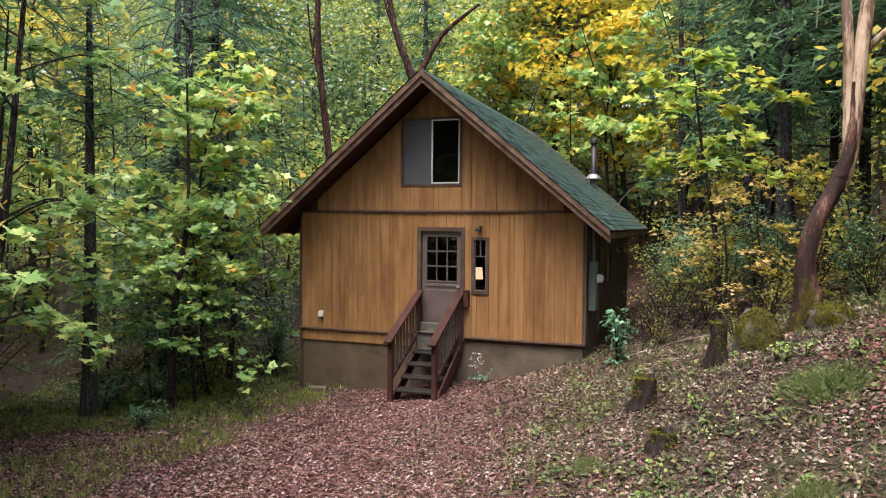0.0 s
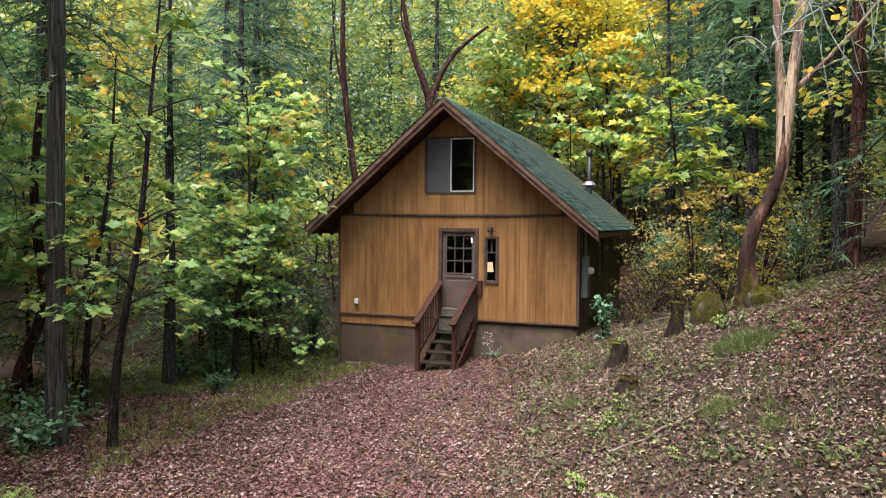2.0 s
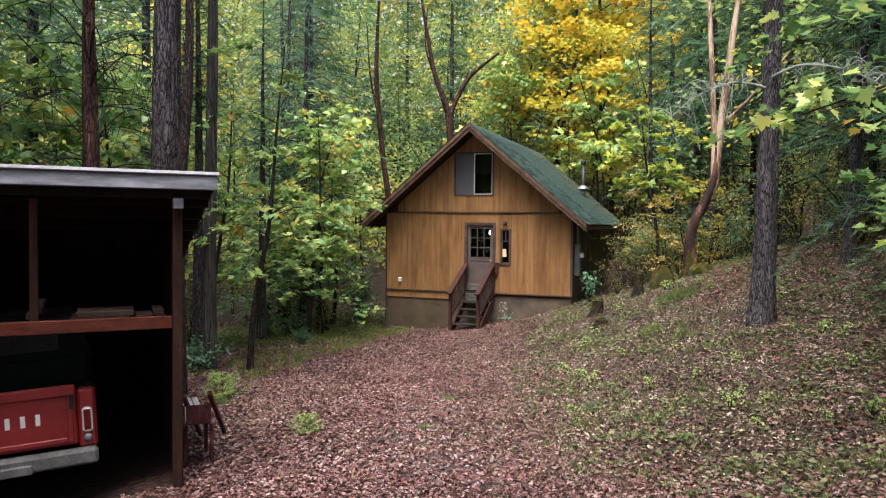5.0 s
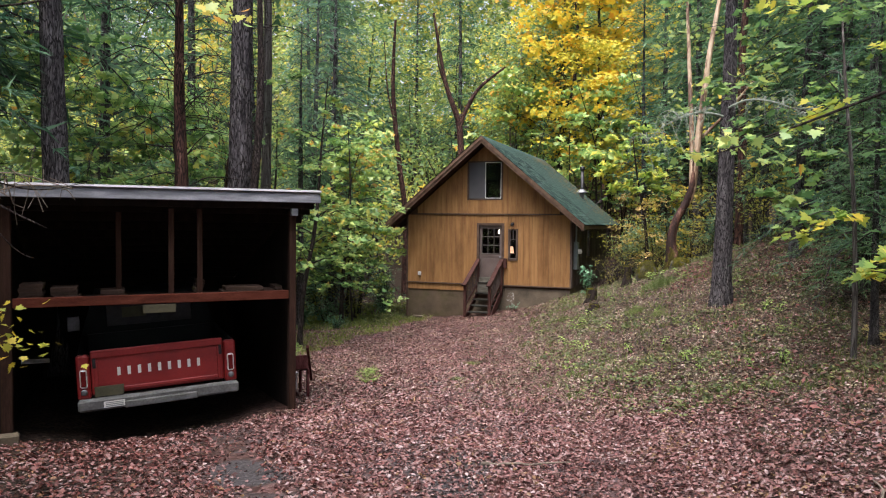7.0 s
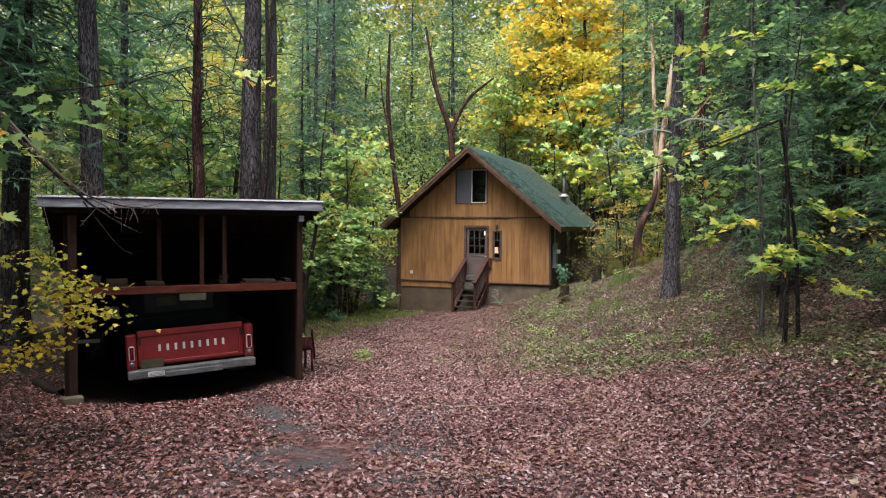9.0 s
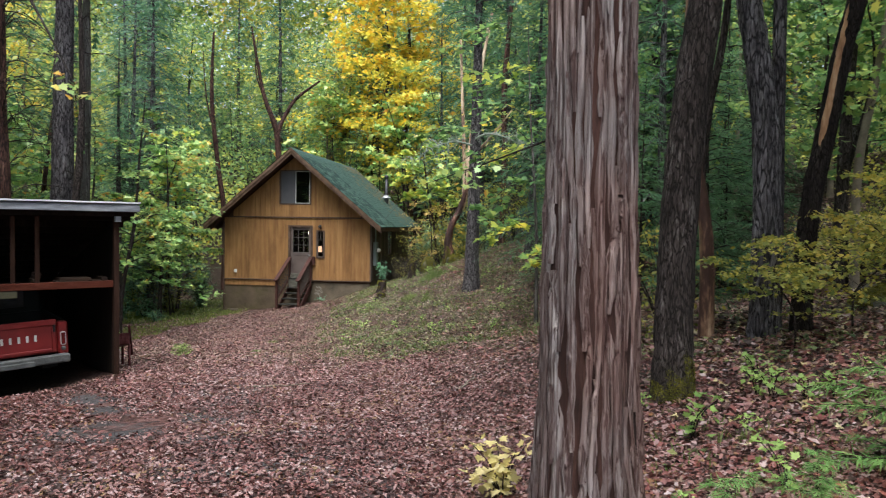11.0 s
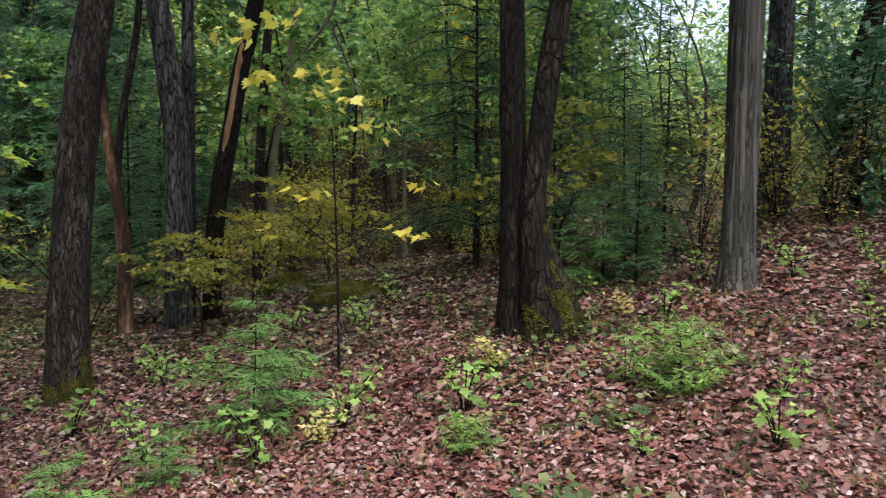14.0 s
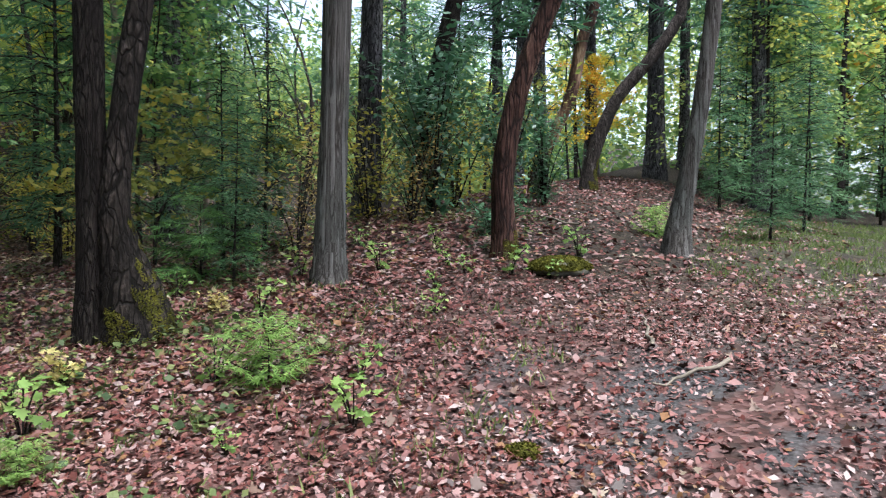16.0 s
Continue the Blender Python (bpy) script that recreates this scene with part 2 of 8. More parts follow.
M_GROUND = ground_material()
M_SIDING = surf("stained_plywood", [(0.15, 0.073, 0.026), (0.27, 0.145, 0.054), (0.36, 0.205, 0.084)], 2.0, 0.65, 0.25, (5, 5, 0.4), 26, piece=0.16)
M_TRIM = surf("brown_painted_trim", [(0.035, 0.024, 0.018), (0.075, 0.05, 0.036), (0.12, 0.085, 0.062)], 3, 0.7, 0.2)
M_RAKE = surf("weathered_rake_board", [(0.055, 0.032, 0.022), (0.12, 0.075, 0.05), (0.19, 0.13, 0.09)], 5, 0.75, 0.3)
M_SOFFIT = surf("dark_soffit", [(0.03, 0.018, 0.012), (0.07, 0.04, 0.025)], 4, 0.8, 0.2)
M_SKIRT = surf("brown_skirting", [(0.055, 0.042, 0.026), (0.1, 0.076, 0.05), (0.14, 0.108, 0.072)], 1.4, 0.85, 0.2)
M_CONCRETE = surf("mossy_concrete", [(0.05, 0.043, 0.03), (0.11, 0.09, 0.063), (0.17, 0.14, 0.095)], 2, 0.9, 0.4)
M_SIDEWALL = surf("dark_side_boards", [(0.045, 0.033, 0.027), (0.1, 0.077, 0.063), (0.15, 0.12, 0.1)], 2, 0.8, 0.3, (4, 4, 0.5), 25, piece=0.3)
M_SHINGLE = surf("green_shingle", [(0.005, 0.013, 0.011), (0.017, 0.042, 0.033), (0.06, 0.1, 0.082)], 9, 0.95, 1.0, (1, 1, 1), 120, piece=0.9)
M_ROOFMOSS = surf("mossy_shingle", [(0.02, 0.035, 0.02), (0.055, 0.06, 0.03), (0.11, 0.075, 0.04)], 4, 0.95, 0.6, (1, 1, 1), 90, piece=0.3)
M_RED = surf("red_stained_wood", [(0.022, 0.010, 0.008), (0.052, 0.022, 0.017), (0.1, 0.045, 0.035)], 4, 0.75, 0.3, (3, 3, 1), 30, piece=0.25)
M_TREAD = surf("worn_tread", [(0.008, 0.008, 0.006), (0.02, 0.019, 0.015), (0.042, 0.04, 0.032)], 5, 0.85, 0.4, (1, 5, 1), 30)
M_PALETREAD = surf("pale_worn_step", [(0.045, 0.042, 0.032), (0.1, 0.096, 0.075), (0.17, 0.165, 0.135)], 5, 0.85, 0.35, (1, 5, 3), 30)
M_BALUSTER = surf("greyed_baluster", [(0.03, 0.022, 0.018), (0.065, 0.05, 0.042), (0.11, 0.09, 0.076)], 5, 0.85, 0.3, (4, 4, 1), 30, piece=0.2)
M_DRYGRASS = leafy("dry_matted_grass", [(0.055, 0.065, 0.032), (0.11, 0.12, 0.06), (0.185, 0.175, 0.1), (0.29, 0.26, 0.17)], through_light=0.2, rough=0.6, tree=0.0)
M_DOOR = surf("brown_door_paint", [(0.07, 0.052, 0.045), (0.105, 0.08, 0.068), (0.13, 0.1, 0.085)], 2, 0.5, 0.1)
M_MUNTIN = surf("grey_muntin", [(0.07, 0.062, 0.052), (0.12, 0.105, 0.09)], 6, 0.5, 0.05)
M_ALU = surf("white_window_frame", [(0.5, 0.5, 0.48), (0.68, 0.68, 0.66)], 6, 0.4, 0.05, metal=0.2)
M_SCREEN = surf("insect_screen", [(0.05, 0.052, 0.055), (0.075, 0.077, 0.08)], 3, 0.6, 0.1, fine=200)
M_GLASS = pane_glass("window_glass")
M_INSIDE = surf("indoor_boards", [(0.012, 0.008, 0.006), (0.03, 0.02, 0.014)], 3, 0.7, 0.1)
M_STEEL = surf("stove_pipe_steel", [(0.10, 0.105, 0.11), (0.2, 0.205, 0.21), (0.32, 0.33, 0.34)], 6, 0.5, 0.05, metal=0.6)
M_DARKMETAL = surf("dark_metal", [(0.015, 0.015, 0.016), (0.04, 0.04, 0.042)], 8, 0.5, 0.05, metal=0.6)
M_GREYBOX = surf("grey_green_enamel", [(0.13, 0.16, 0.15), (0.2, 0.24, 0.225)], 4, 0.5, 0.05)
M_WHITE = surf("white_plastic", [(0.6, 0.59, 0.56), (0.75, 0.74, 0.7)], 5, 0.4, 0.02)
M_BULB = plain("lamp_glow", (1.0, 0.78, 0.5), 0.4, 0, 3.5)
M_SHADE = plain("lit_lamp_shade", (1.0, 0.56, 0.33), 0.6, 0, 0.45)


def weathered(m, dark, low, high, scale, stretch):
    """Stains with a shape of their own: long dark runs over a finished surface."""
    ns, ln = m.node_tree.nodes, m.node_tree.links
    b = ns["Principled BSDF"]
    was = b.inputs["Base Color"].links[0].from_socket
    geo, mp, n = ns.new("ShaderNodeNewGeometry"), ns.new("ShaderNodeMapping"), ns.new("ShaderNodeTexNoise")
    mp.inputs["Scale"].default_value = stretch
    n.inputs["Scale"].default_value, n.inputs["Detail"].default_value, n.inputs["Roughness"].default_value = scale, 7, 0.65
    ln.new(geo.outputs["Position"], mp.inputs[0])
    ln.new(mp.outputs[0], n.inputs["Vector"])
    span = ns.new("ShaderNodeMapRange")
    span.inputs[1].default_value, span.inputs[2].default_value, span.inputs[4].default_value = low, high, 0.7
    ln.new(n.outputs[0], span.inputs[0])
    mix = ns.new("ShaderNodeMix")
    mix.data_type, mix.blend_type = "RGBA", "MULTIPLY"
    ln.new(span.outputs[0], mix.inputs[0])
    ln.new(was, mix.inputs[6])
    mix.inputs[7].default_value = (*dark, 1)
    ln.new(mix.outputs[2], b.inputs["Base Color"])


weathered(M_SIDING, (0.5, 0.47, 0.45), 0.46, 0.68, 1.0, (1.6, 1.6, 0.5))
weathered(M_SKIRT, (0.6, 0.72, 0.4), 0.45, 0.65, 1.0, (1.2, 1.2, 1.6))
M_SHEDWOOD = surf("shed_plywood", [(0.11, 0.065, 0.035), (0.26, 0.165, 0.095), (0.36, 0.27, 0.18), (0.44, 0.38, 0.3)], 1.6, 0.85, 0.4, (3, 3, 0.5), 22)
# near-black boards: the shed's unlit darkness is put into their colour
M_SHEDSHADE = surf("shade_dark_shed_boards", [(0.006, 0.005, 0.004), (0.014, 0.01, 0.008), (0.026, 0.018, 0.014)], 3, 0.9, 0.3, (3, 3, 0.6), 25)
M_SHEDPOST = surf("shed_post_timber", [(0.012, 0.006, 0.004), (0.03, 0.014, 0.009), (0.06, 0.032, 0.021)], 3, 0.85, 0.4, (4, 4, 0.5), 25)
M_FASCIA = surf("grey_fascia_paint", [(0.06, 0.065, 0.072), (0.14, 0.15, 0.165), (0.27, 0.28, 0.3)], 3, 0.7, 0.15, (1, 6, 6), 40)
M_CARTRED = surf("faded_red_cart_paint", [(0.025, 0.007, 0.007), (0.065, 0.017, 0.018), (0.14, 0.06, 0.06)], 5, 0.75, 0.3, (3, 3, 1), 30)
M_SHEDBEAM = surf("reddish_beam", [(0.036, 0.009, 0.005), (0.085, 0.023, 0.013), (0.14, 0.047, 0.03)], 3, 0.95, 0.3, (1, 4, 4), 25)
M_ROOFMETAL = surf("pale_roof_flashing", [(0.26, 0.27, 0.28), (0.42, 0.43, 0.45), (0.6, 0.61, 0.63)], 2, 0.45, 0.1, (1, 6, 6), 40)
M_TRUCKRED = surf("red_truck_paint", [(0.13, 0.007, 0.007), (0.22, 0.012, 0.011), (0.3, 0.024, 0.021)], 2, 0.5, 0.03)
# dark cab paint, deepened to carry the shed's shade; the bed takes it too
M_TRUCKDARK = surf("shade_dark_truck_paint", [(0.004, 0.006, 0.006), (0.01, 0.013, 0.012)], 2, 0.7, 0.03)
M_BUMPER = surf("grey_bumper", [(0.05, 0.052, 0.05), (0.1, 0.103, 0.1), (0.17, 0.172, 0.17)], 5, 0.65, 0.25)
M_TYRE = surf("tyre_rubber", [(0.012, 0.012, 0.012), (0.025, 0.025, 0.025)], 9, 0.9, 0.2)
M_LENS = plain("dark_red_tail_lens", (0.1, 0.006, 0.006), 0.25)
M_GREYWOOD = surf("grey_weathered_wood", [(0.16, 0.15, 0.14), (0.32, 0.31, 0.29), (0.46, 0.45, 0.43)], 4, 0.9, 0.4, (4, 1, 4), 30)
M_PAPER = surf("yellowed_card", [(0.05, 0.048, 0.03), (0.1, 0.095, 0.06)], 6, 0.9, 0.05)
M_LUMBER = surf("stacked_lumber", [(0.012, 0.008, 0.006), (0.035, 0.022, 0.016), (0.065, 0.043, 0.03)], 4, 0.9, 0.3, piece=0.3)
M_FIRBARK = bark("fir_bark", [(0.016, 0.015, 0.016), (0.06, 0.055, 0.057), (0.128, 0.12, 0.123), (0.23, 0.22, 0.222)], 17, 3.0, 0.03, 0.95, 2.6)
M_CEDARCORE = surf("cedar_inner_bark", [(0.008, 0.005, 0.004), (0.03, 0.015, 0.012), (0.07, 0.036, 0.028)], 6, 0.95, 0.6, (5, 5, 0.5), 40)
M_GREYBARK = stringy("grey_bark", [(0.011, 0.009, 0.008), (0.04, 0.034, 0.03), (0.075, 0.067, 0.061), (0.125, 0.115, 0.107), (0.2, 0.19, 0.178)], (0.1, 0.075, 0.06), 20, 0.012)
M_CEDARBARK = stringy("cedar_bark", [(0.018, 0.011, 0.01), (0.068, 0.044, 0.041), (0.13, 0.1, 0.094), (0.21, 0.185, 0.178), (0.35, 0.325, 0.315)], (0.24, 0.075, 0.052), 26, 0.02, 0.26)
M_TORN = surf("torn_inner_bark", [(0.12, 0.06, 0.03), (0.3, 0.17, 0.09), (0.46, 0.31, 0.19)], 4, 0.8, 0.4, (3, 3, 0.6), 24)
M_LICHEN = surf("hanging_lichen", [(0.12, 0.15, 0.12), (0.22, 0.26, 0.21), (0.34, 0.38, 0.32)], 9, 1.0, 0.3)
M_DARKBARK = bark("dark_mossy_bark", [(0.011, 0.009, 0.008), (0.03, 0.024, 0.021), (0.058, 0.047, 0.042), (0.15, 0.135, 0.125)], 26, 4.5, 0.014, warped=2.6)
M_MADRONE = surf("madrone_bark", [(0.018, 0.01, 0.008), (0.05, 0.026, 0.019), (0.14, 0.08, 0.05), (0.36, 0.25, 0.16)], 1.5, 0.65, 0.5, (2, 2, 0.5), 14, spots=[0, 0.42, 0.6, 0.85])
M_PEELED = surf("peeling_tan_bark", [(0.04, 0.022, 0.016), (0.16, 0.095, 0.06), (0.4, 0.29, 0.185), (0.56, 0.45, 0.32)], 1.6, 0.6, 0.5, (2.5, 2.5, 0.4), 14, spots=[0, 0.4, 0.52, 0.8])
M_MADDARK = surf("dark_peeling_bark", [(0.012, 0.008, 0.007), (0.035, 0.02, 0.016), (0.1, 0.05, 0.035), (0.3, 0.19, 0.13)], 1.6, 0.7, 0.6, (2.5, 2.5, 0.5), 18, spots=[0, 0.45, 0.62, 0.9])
M_MADRED = bark("red_madrone_bark", [(0.012, 0.008, 0.007), (0.045, 0.022, 0.017), (0.09, 0.046, 0.035), (0.21, 0.125, 0.09)], 15, 2.4, 0.015, 0.75, 2.2)
M_TWINBARK = bark("dark_scarred_bark", [(0.006, 0.005, 0.004), (0.014, 0.011, 0.0095), (0.03, 0.024, 0.02), (0.09, 0.072, 0.063)], 14, 4.5, 0.014, 0.9, 2.4)
M_BLACKBARK = bark("blackened_bark", [(0.006, 0.005, 0.004), (0.013, 0.01, 0.009), (0.026, 0.021, 0.018), (0.06, 0.05, 0.042)], 24, 4.5, 0.014, 0.95, 2.6)
M_PALEBARK = surf("pale_branch_bark", [(0.1, 0.085, 0.065), (0.25, 0.21, 0.165)], 4, 0.9, 0.3)
M_MOSS = surf("moss", [(0.026, 0.028, 0.006), (0.085, 0.082, 0.012), (0.17, 0.155, 0.02)], 9, 1.0, 0.6, fine=120, dist=0.02)
M_MAPLE = leafy("maple_leaf", [(0.085, 0.2, 0.065), (0.19, 0.36, 0.11), (0.36, 0.54, 0.17), (0.55, 0.65, 0.2), (0.75, 0.64, 0.13), (0.7, 0.38, 0.07)], [0, 0.25, 0.55, 0.8, 0.95, 1], 0.45, 0.33, 0.2, 0.5, 0.25, 0.9)
M_LITMAPLE = leafy("sunlit_maple_leaf", [(0.13, 0.26, 0.06), (0.3, 0.43, 0.08), (0.5, 0.53, 0.09), (0.68, 0.56, 0.07)], [0, 0.35, 0.75, 1], 0.5, 0.45, 0.1, 0.35, 0.25, 0.9)
M_MAPLEGREEN = leafy("green_maple_leaf", [(0.05, 0.125, 0.045), (0.12, 0.24, 0.075), (0.25, 0.38, 0.11), (0.45, 0.46, 0.11)], [0, 0.4, 0.75, 1], 0.5, 0.5, 0.3, drift=0.15, wide=0.6)
M_YELLOW = leafy("yellow_leaf", [(0.3, 0.34, 0.05), (0.52, 0.46, 0.05), (0.68, 0.47, 0.035), (0.6, 0.3, 0.03)], [0, 0.38, 0.8, 1], drift=0.3, wide=0.5)
M_PALEYELLOW = leafy("pale_yellow_leaf", [(0.42, 0.42, 0.08), (0.62, 0.58, 0.12), (0.74, 0.62, 0.1), (0.7, 0.45, 0.06)], [0, 0.4, 0.85, 1])
M_CREAM = leafy("cream_yellow_leaf", [(0.42, 0.36, 0.12), (0.6, 0.52, 0.2), (0.68, 0.6, 0.32)])
M_TANLEAF = leafy("tan_autumn_leaf", [(0.2, 0.17, 0.05), (0.4, 0.3, 0.08), (0.5, 0.37, 0.15), (0.55, 0.46, 0.3)], [0, 0.4, 0.8, 1])
M_OLIVE = leafy("olive_leaf", [(0.075, 0.115, 0.035), (0.19, 0.22, 0.05), (0.37, 0.35, 0.07), (0.58, 0.43, 0.07)], [0, 0.3, 0.65, 1], 0.5, drift=0.2, wide=0.5)
M_FAR = leafy("woodland_leaf", [(0.045, 0.105, 0.06), (0.1, 0.19, 0.085), (0.21, 0.32, 0.105), (0.38, 0.46, 0.12), (0.58, 0.54, 0.11), (0.72, 0.52, 0.07)], [0, 0.2, 0.46, 0.7, 0.88, 1], 0.5, tree=0.5, drift=0.25, wide=0.16)
M_BLUEFIR = leafy("drooping_fir_needle", [(0.05, 0.12, 0.075), (0.11, 0.22, 0.135), (0.22, 0.35, 0.215)], through_light=0.45, tree=0.3)
M_FIR = leafy("fir_needle", [(0.035, 0.095, 0.055), (0.08, 0.175, 0.092), (0.155, 0.27, 0.125)], through_light=0.45, tree=0.4)
M_YOUNGFIR = leafy("understory_fir_needle", [(0.05, 0.12, 0.062), (0.11, 0.215, 0.1), (0.2, 0.32, 0.14)], through_light=0.5, tree=0.5)
M_RHODO = leafy("glossy_rhododendron_leaf", [(0.06, 0.17, 0.09), (0.13, 0.29, 0.16), (0.25, 0.43, 0.27)], through_light=0.25, rough=0.3, gloss=0.5)
M_SAPLING = leafy("young_fir_needle", [(0.15, 0.27, 0.075), (0.27, 0.42, 0.11), (0.42, 0.55, 0.17)], through_light=0.5)
M_SHOOT = leafy("fresh_fir_needle", [(0.085, 0.19, 0.06), (0.165, 0.31, 0.09), (0.28, 0.43, 0.14)], through_light=0.5)
M_EVERGREEN = leafy("glossy_evergreen_leaf", [(0.04, 0.11, 0.06), (0.09, 0.2, 0.1), (0.18, 0.31, 0.165)], through_light=0.25, rough=0.3, gloss=0.5)
M_GRASS = leafy("grass_blade", [(0.06, 0.1, 0.03), (0.125, 0.18, 0.05), (0.23, 0.25, 0.09)], through_light=0.35)
M_LAWN = leafy("light_grass_blade", [(0.1, 0.15, 0.04), (0.22, 0.28, 0.07), (0.36, 0.37, 0.12)], through_light=0.4)
M_LITTERRED = leafy("red_fallen_leaf", [(0.04, 0.019, 0.016), (0.115, 0.034, 0.027), (0.18, 0.063, 0.051), (0.215, 0.1, 0.085), (0.265, 0.158, 0.143), (0.37, 0.285, 0.268), (0.2, 0.1, 0.045)], [0, 0.2, 0.44, 0.64, 0.83, 0.98, 1], through_light=0.05, rough=0.45, tree=0.0, drift=0.17, wide=1.1)
M_LITTERTAN = leafy("tan_fallen_leaf", [(0.02, 0.013, 0.01), (0.066, 0.036, 0.026), (0.115, 0.066, 0.047), (0.175, 0.118, 0.086), (0.3, 0.25, 0.18), (0.14, 0.04, 0.034)], [0, 0.22, 0.5, 0.78, 0.97, 1], through_light=0.05, rough=0.5, tree=0.0, drift=0.15, wide=0.9)
M_LITTERBANK = leafy("mixed_fallen_leaf", [(0.016, 0.012, 0.009), (0.05, 0.03, 0.021), (0.105, 0.036, 0.03), (0.115, 0.078, 0.05), (0.175, 0.13, 0.092), (0.34, 0.285, 0.22)], [0, 0.18, 0.4, 0.58, 0.84, 1], through_light=0.05, rough=0.5, tree=0.0, drift=0.18, wide=1.2)
M_CRIMSON = leafy("crimson_fallen_leaf", [(0.03, 0.012, 0.011), (0.1, 0.026, 0.022), (0.17, 0.045, 0.038), (0.23, 0.1, 0.085)], through_light=0.05, rough=0.5, tree=0.0, drift=0.15, wide=1.2)
M_PETAL = plain("white_petal", (0.75, 0.74, 0.68), 0.6)
M_LITTERDRIVE = leafy("pinkish_fallen_leaf", [(0.045, 0.024, 0.021), (0.12, 0.046, 0.039), (0.19, 0.083, 0.073), (0.23, 0.13, 0.116), (0.28, 0.19, 0.178), (0.4, 0.325, 0.31), (0.2, 0.12, 0.06)], [0, 0.18, 0.42, 0.66, 0.88, 0.985, 1], through_light=0.05, rough=0.42, tree=0.0, drift=0.19, wide=0.9)
M_LITTERGOLD = leafy("pale_yellow_fallen_leaf", [(0.12, 0.085, 0.04), (0.26, 0.2, 0.09), (0.4, 0.34, 0.16), (0.46, 0.42, 0.27)], through_light=0.1, rough=0.5, tree=0.0)
M_ROCK = surf("mossy_stone", [(0.03, 0.03, 0.025), (0.08, 0.075, 0.06), (0.13, 0.125, 0.09)], 5, 0.95, 0.6)
M_ROT = surf("rotten_stump_wood", [(0.007, 0.005, 0.004), (0.02, 0.015, 0.012), (0.048, 0.037, 0.029)], 5, 0.95, 0.7, (3, 3, 0.8), 30)
M_CABLE = plain("black_cable", (0.012, 0.012, 0.012), 0.5)
M_GREENLOW = leafy("low_plant_leaf", [(0.03, 0.055, 0.024), (0.065, 0.1, 0.036), (0.13, 0.165, 0.055), (0.26, 0.25, 0.09)], through_light=0.3, tree=0.2)


# ---- shapes ----
def finish(name, me, material, parent=None, label="", smooth=False):
    me.materials.append(material)
    if smooth:
        me.polygons.foreach_set("use_smooth", np.ones(len(me.polygons), bool))
    ob = new(name, me)
    if parent is not None:
        ob.parent = parent
    return tagged(ob, label)


def part(name, bm, material, parent, label="", smooth=False):
    """Links a bmesh as one mesh object under a thing or a part."""
    me = bpy.data.meshes.new(name)
    bmesh.ops.recalc_face_normals(bm, faces=bm.faces)
    bm.to_mesh(me)
    bm.free()
    return finish(name, me, material, parent, label, smooth)


def thing(name, m, label, category, group=""):
    ob = new(name)
    ob.empty_display_size = 0.2
    ob.matrix_world = m
    return tagged(ob, label, category, group)


def box(bm, x0, x1, y0, y1, z0, z1, bevel=0.0, m=None):
    made = bmesh.ops.create_cube(bm, size=1.0)["verts"]
    for v in made:
        v.co = Vector(((x0 + x1) / 2 + v.co.x * (x1 - x0), (y0 + y1) / 2 + v.co.y * (y1 - y0), (z0 + z1) / 2 + v.co.z * (z1 - z0)))
    if bevel:
        edges = list({e for v in made for e in v.link_edges})
        made = bmesh.ops.bevel(bm, geom=edges, offset=bevel, segments=1, affect="EDGES")["verts"]
        made = list({v for v in made})
    if m is not None:
        bmesh.ops.transform(bm, matrix=m, verts=made)
    return bm


def boxed(x0, x1, y0, y1, z0, z1, bevel=0.0, m=None):
    return box(bmesh.new(), x0, x1, y0, y1, z0, z1, bevel, m)


def beam(bm, a, b, w, h, up=(0, 0, 1), bevel=0.0):
    """A bar of section w x h from a to b."""
    a, b = Vector(a), Vector(b)
    y = (b - a).normalized()
    x = y.cross(Vector(up)).normalized()
    z = x.cross(y)
    m = Matrix((x, y, z)).transposed().to_4x4()
    m.translation = a
    return box(bm, -w / 2, w / 2, 0, (b - a).length, -h / 2, h / 2, bevel, m)


def slab(bm, outline, thick, m=None):
    """A prism: outline in x and z, thickness along +y."""
    lower = [bm.verts.new((x, 0, z)) for x, z in outline]
    upper = [bm.verts.new((x, thick, z)) for x, z in outline]
    n = len(outline)
    bm.faces.new(lower)
    bm.faces.new(upper[::-1])
    for k in range(n):
        bm.faces.new((lower[k], upper[k], upper[(k + 1) % n], lower[(k + 1) % n]))
    if m is not None:
        bmesh.ops.transform(bm, matrix=m, verts=lower + upper)
    return bm


def lathe(bm, profile, steps=24, m=None):
    """Turns (radius, height) rows about z."""
    rings = []
    for r, z in profile:
        rings.append([bm.verts.new((r * math.cos(2 * math.pi * k / steps), r * math.sin(2 * math.pi * k / steps), z)) for k in range(steps)])
    for a, b in zip(rings, rings[1:]):
        for k in range(steps):
            bm.faces.new((a[k], a[(k + 1) % steps], b[(k + 1) % steps], b[k]))
    bm.faces.new(rings[0][::-1])
    bm.faces.new(rings[-1])
    if m is not None:
        bmesh.ops.transform(bm, matrix=m, verts=[v for r in rings for v in r])
    return bm


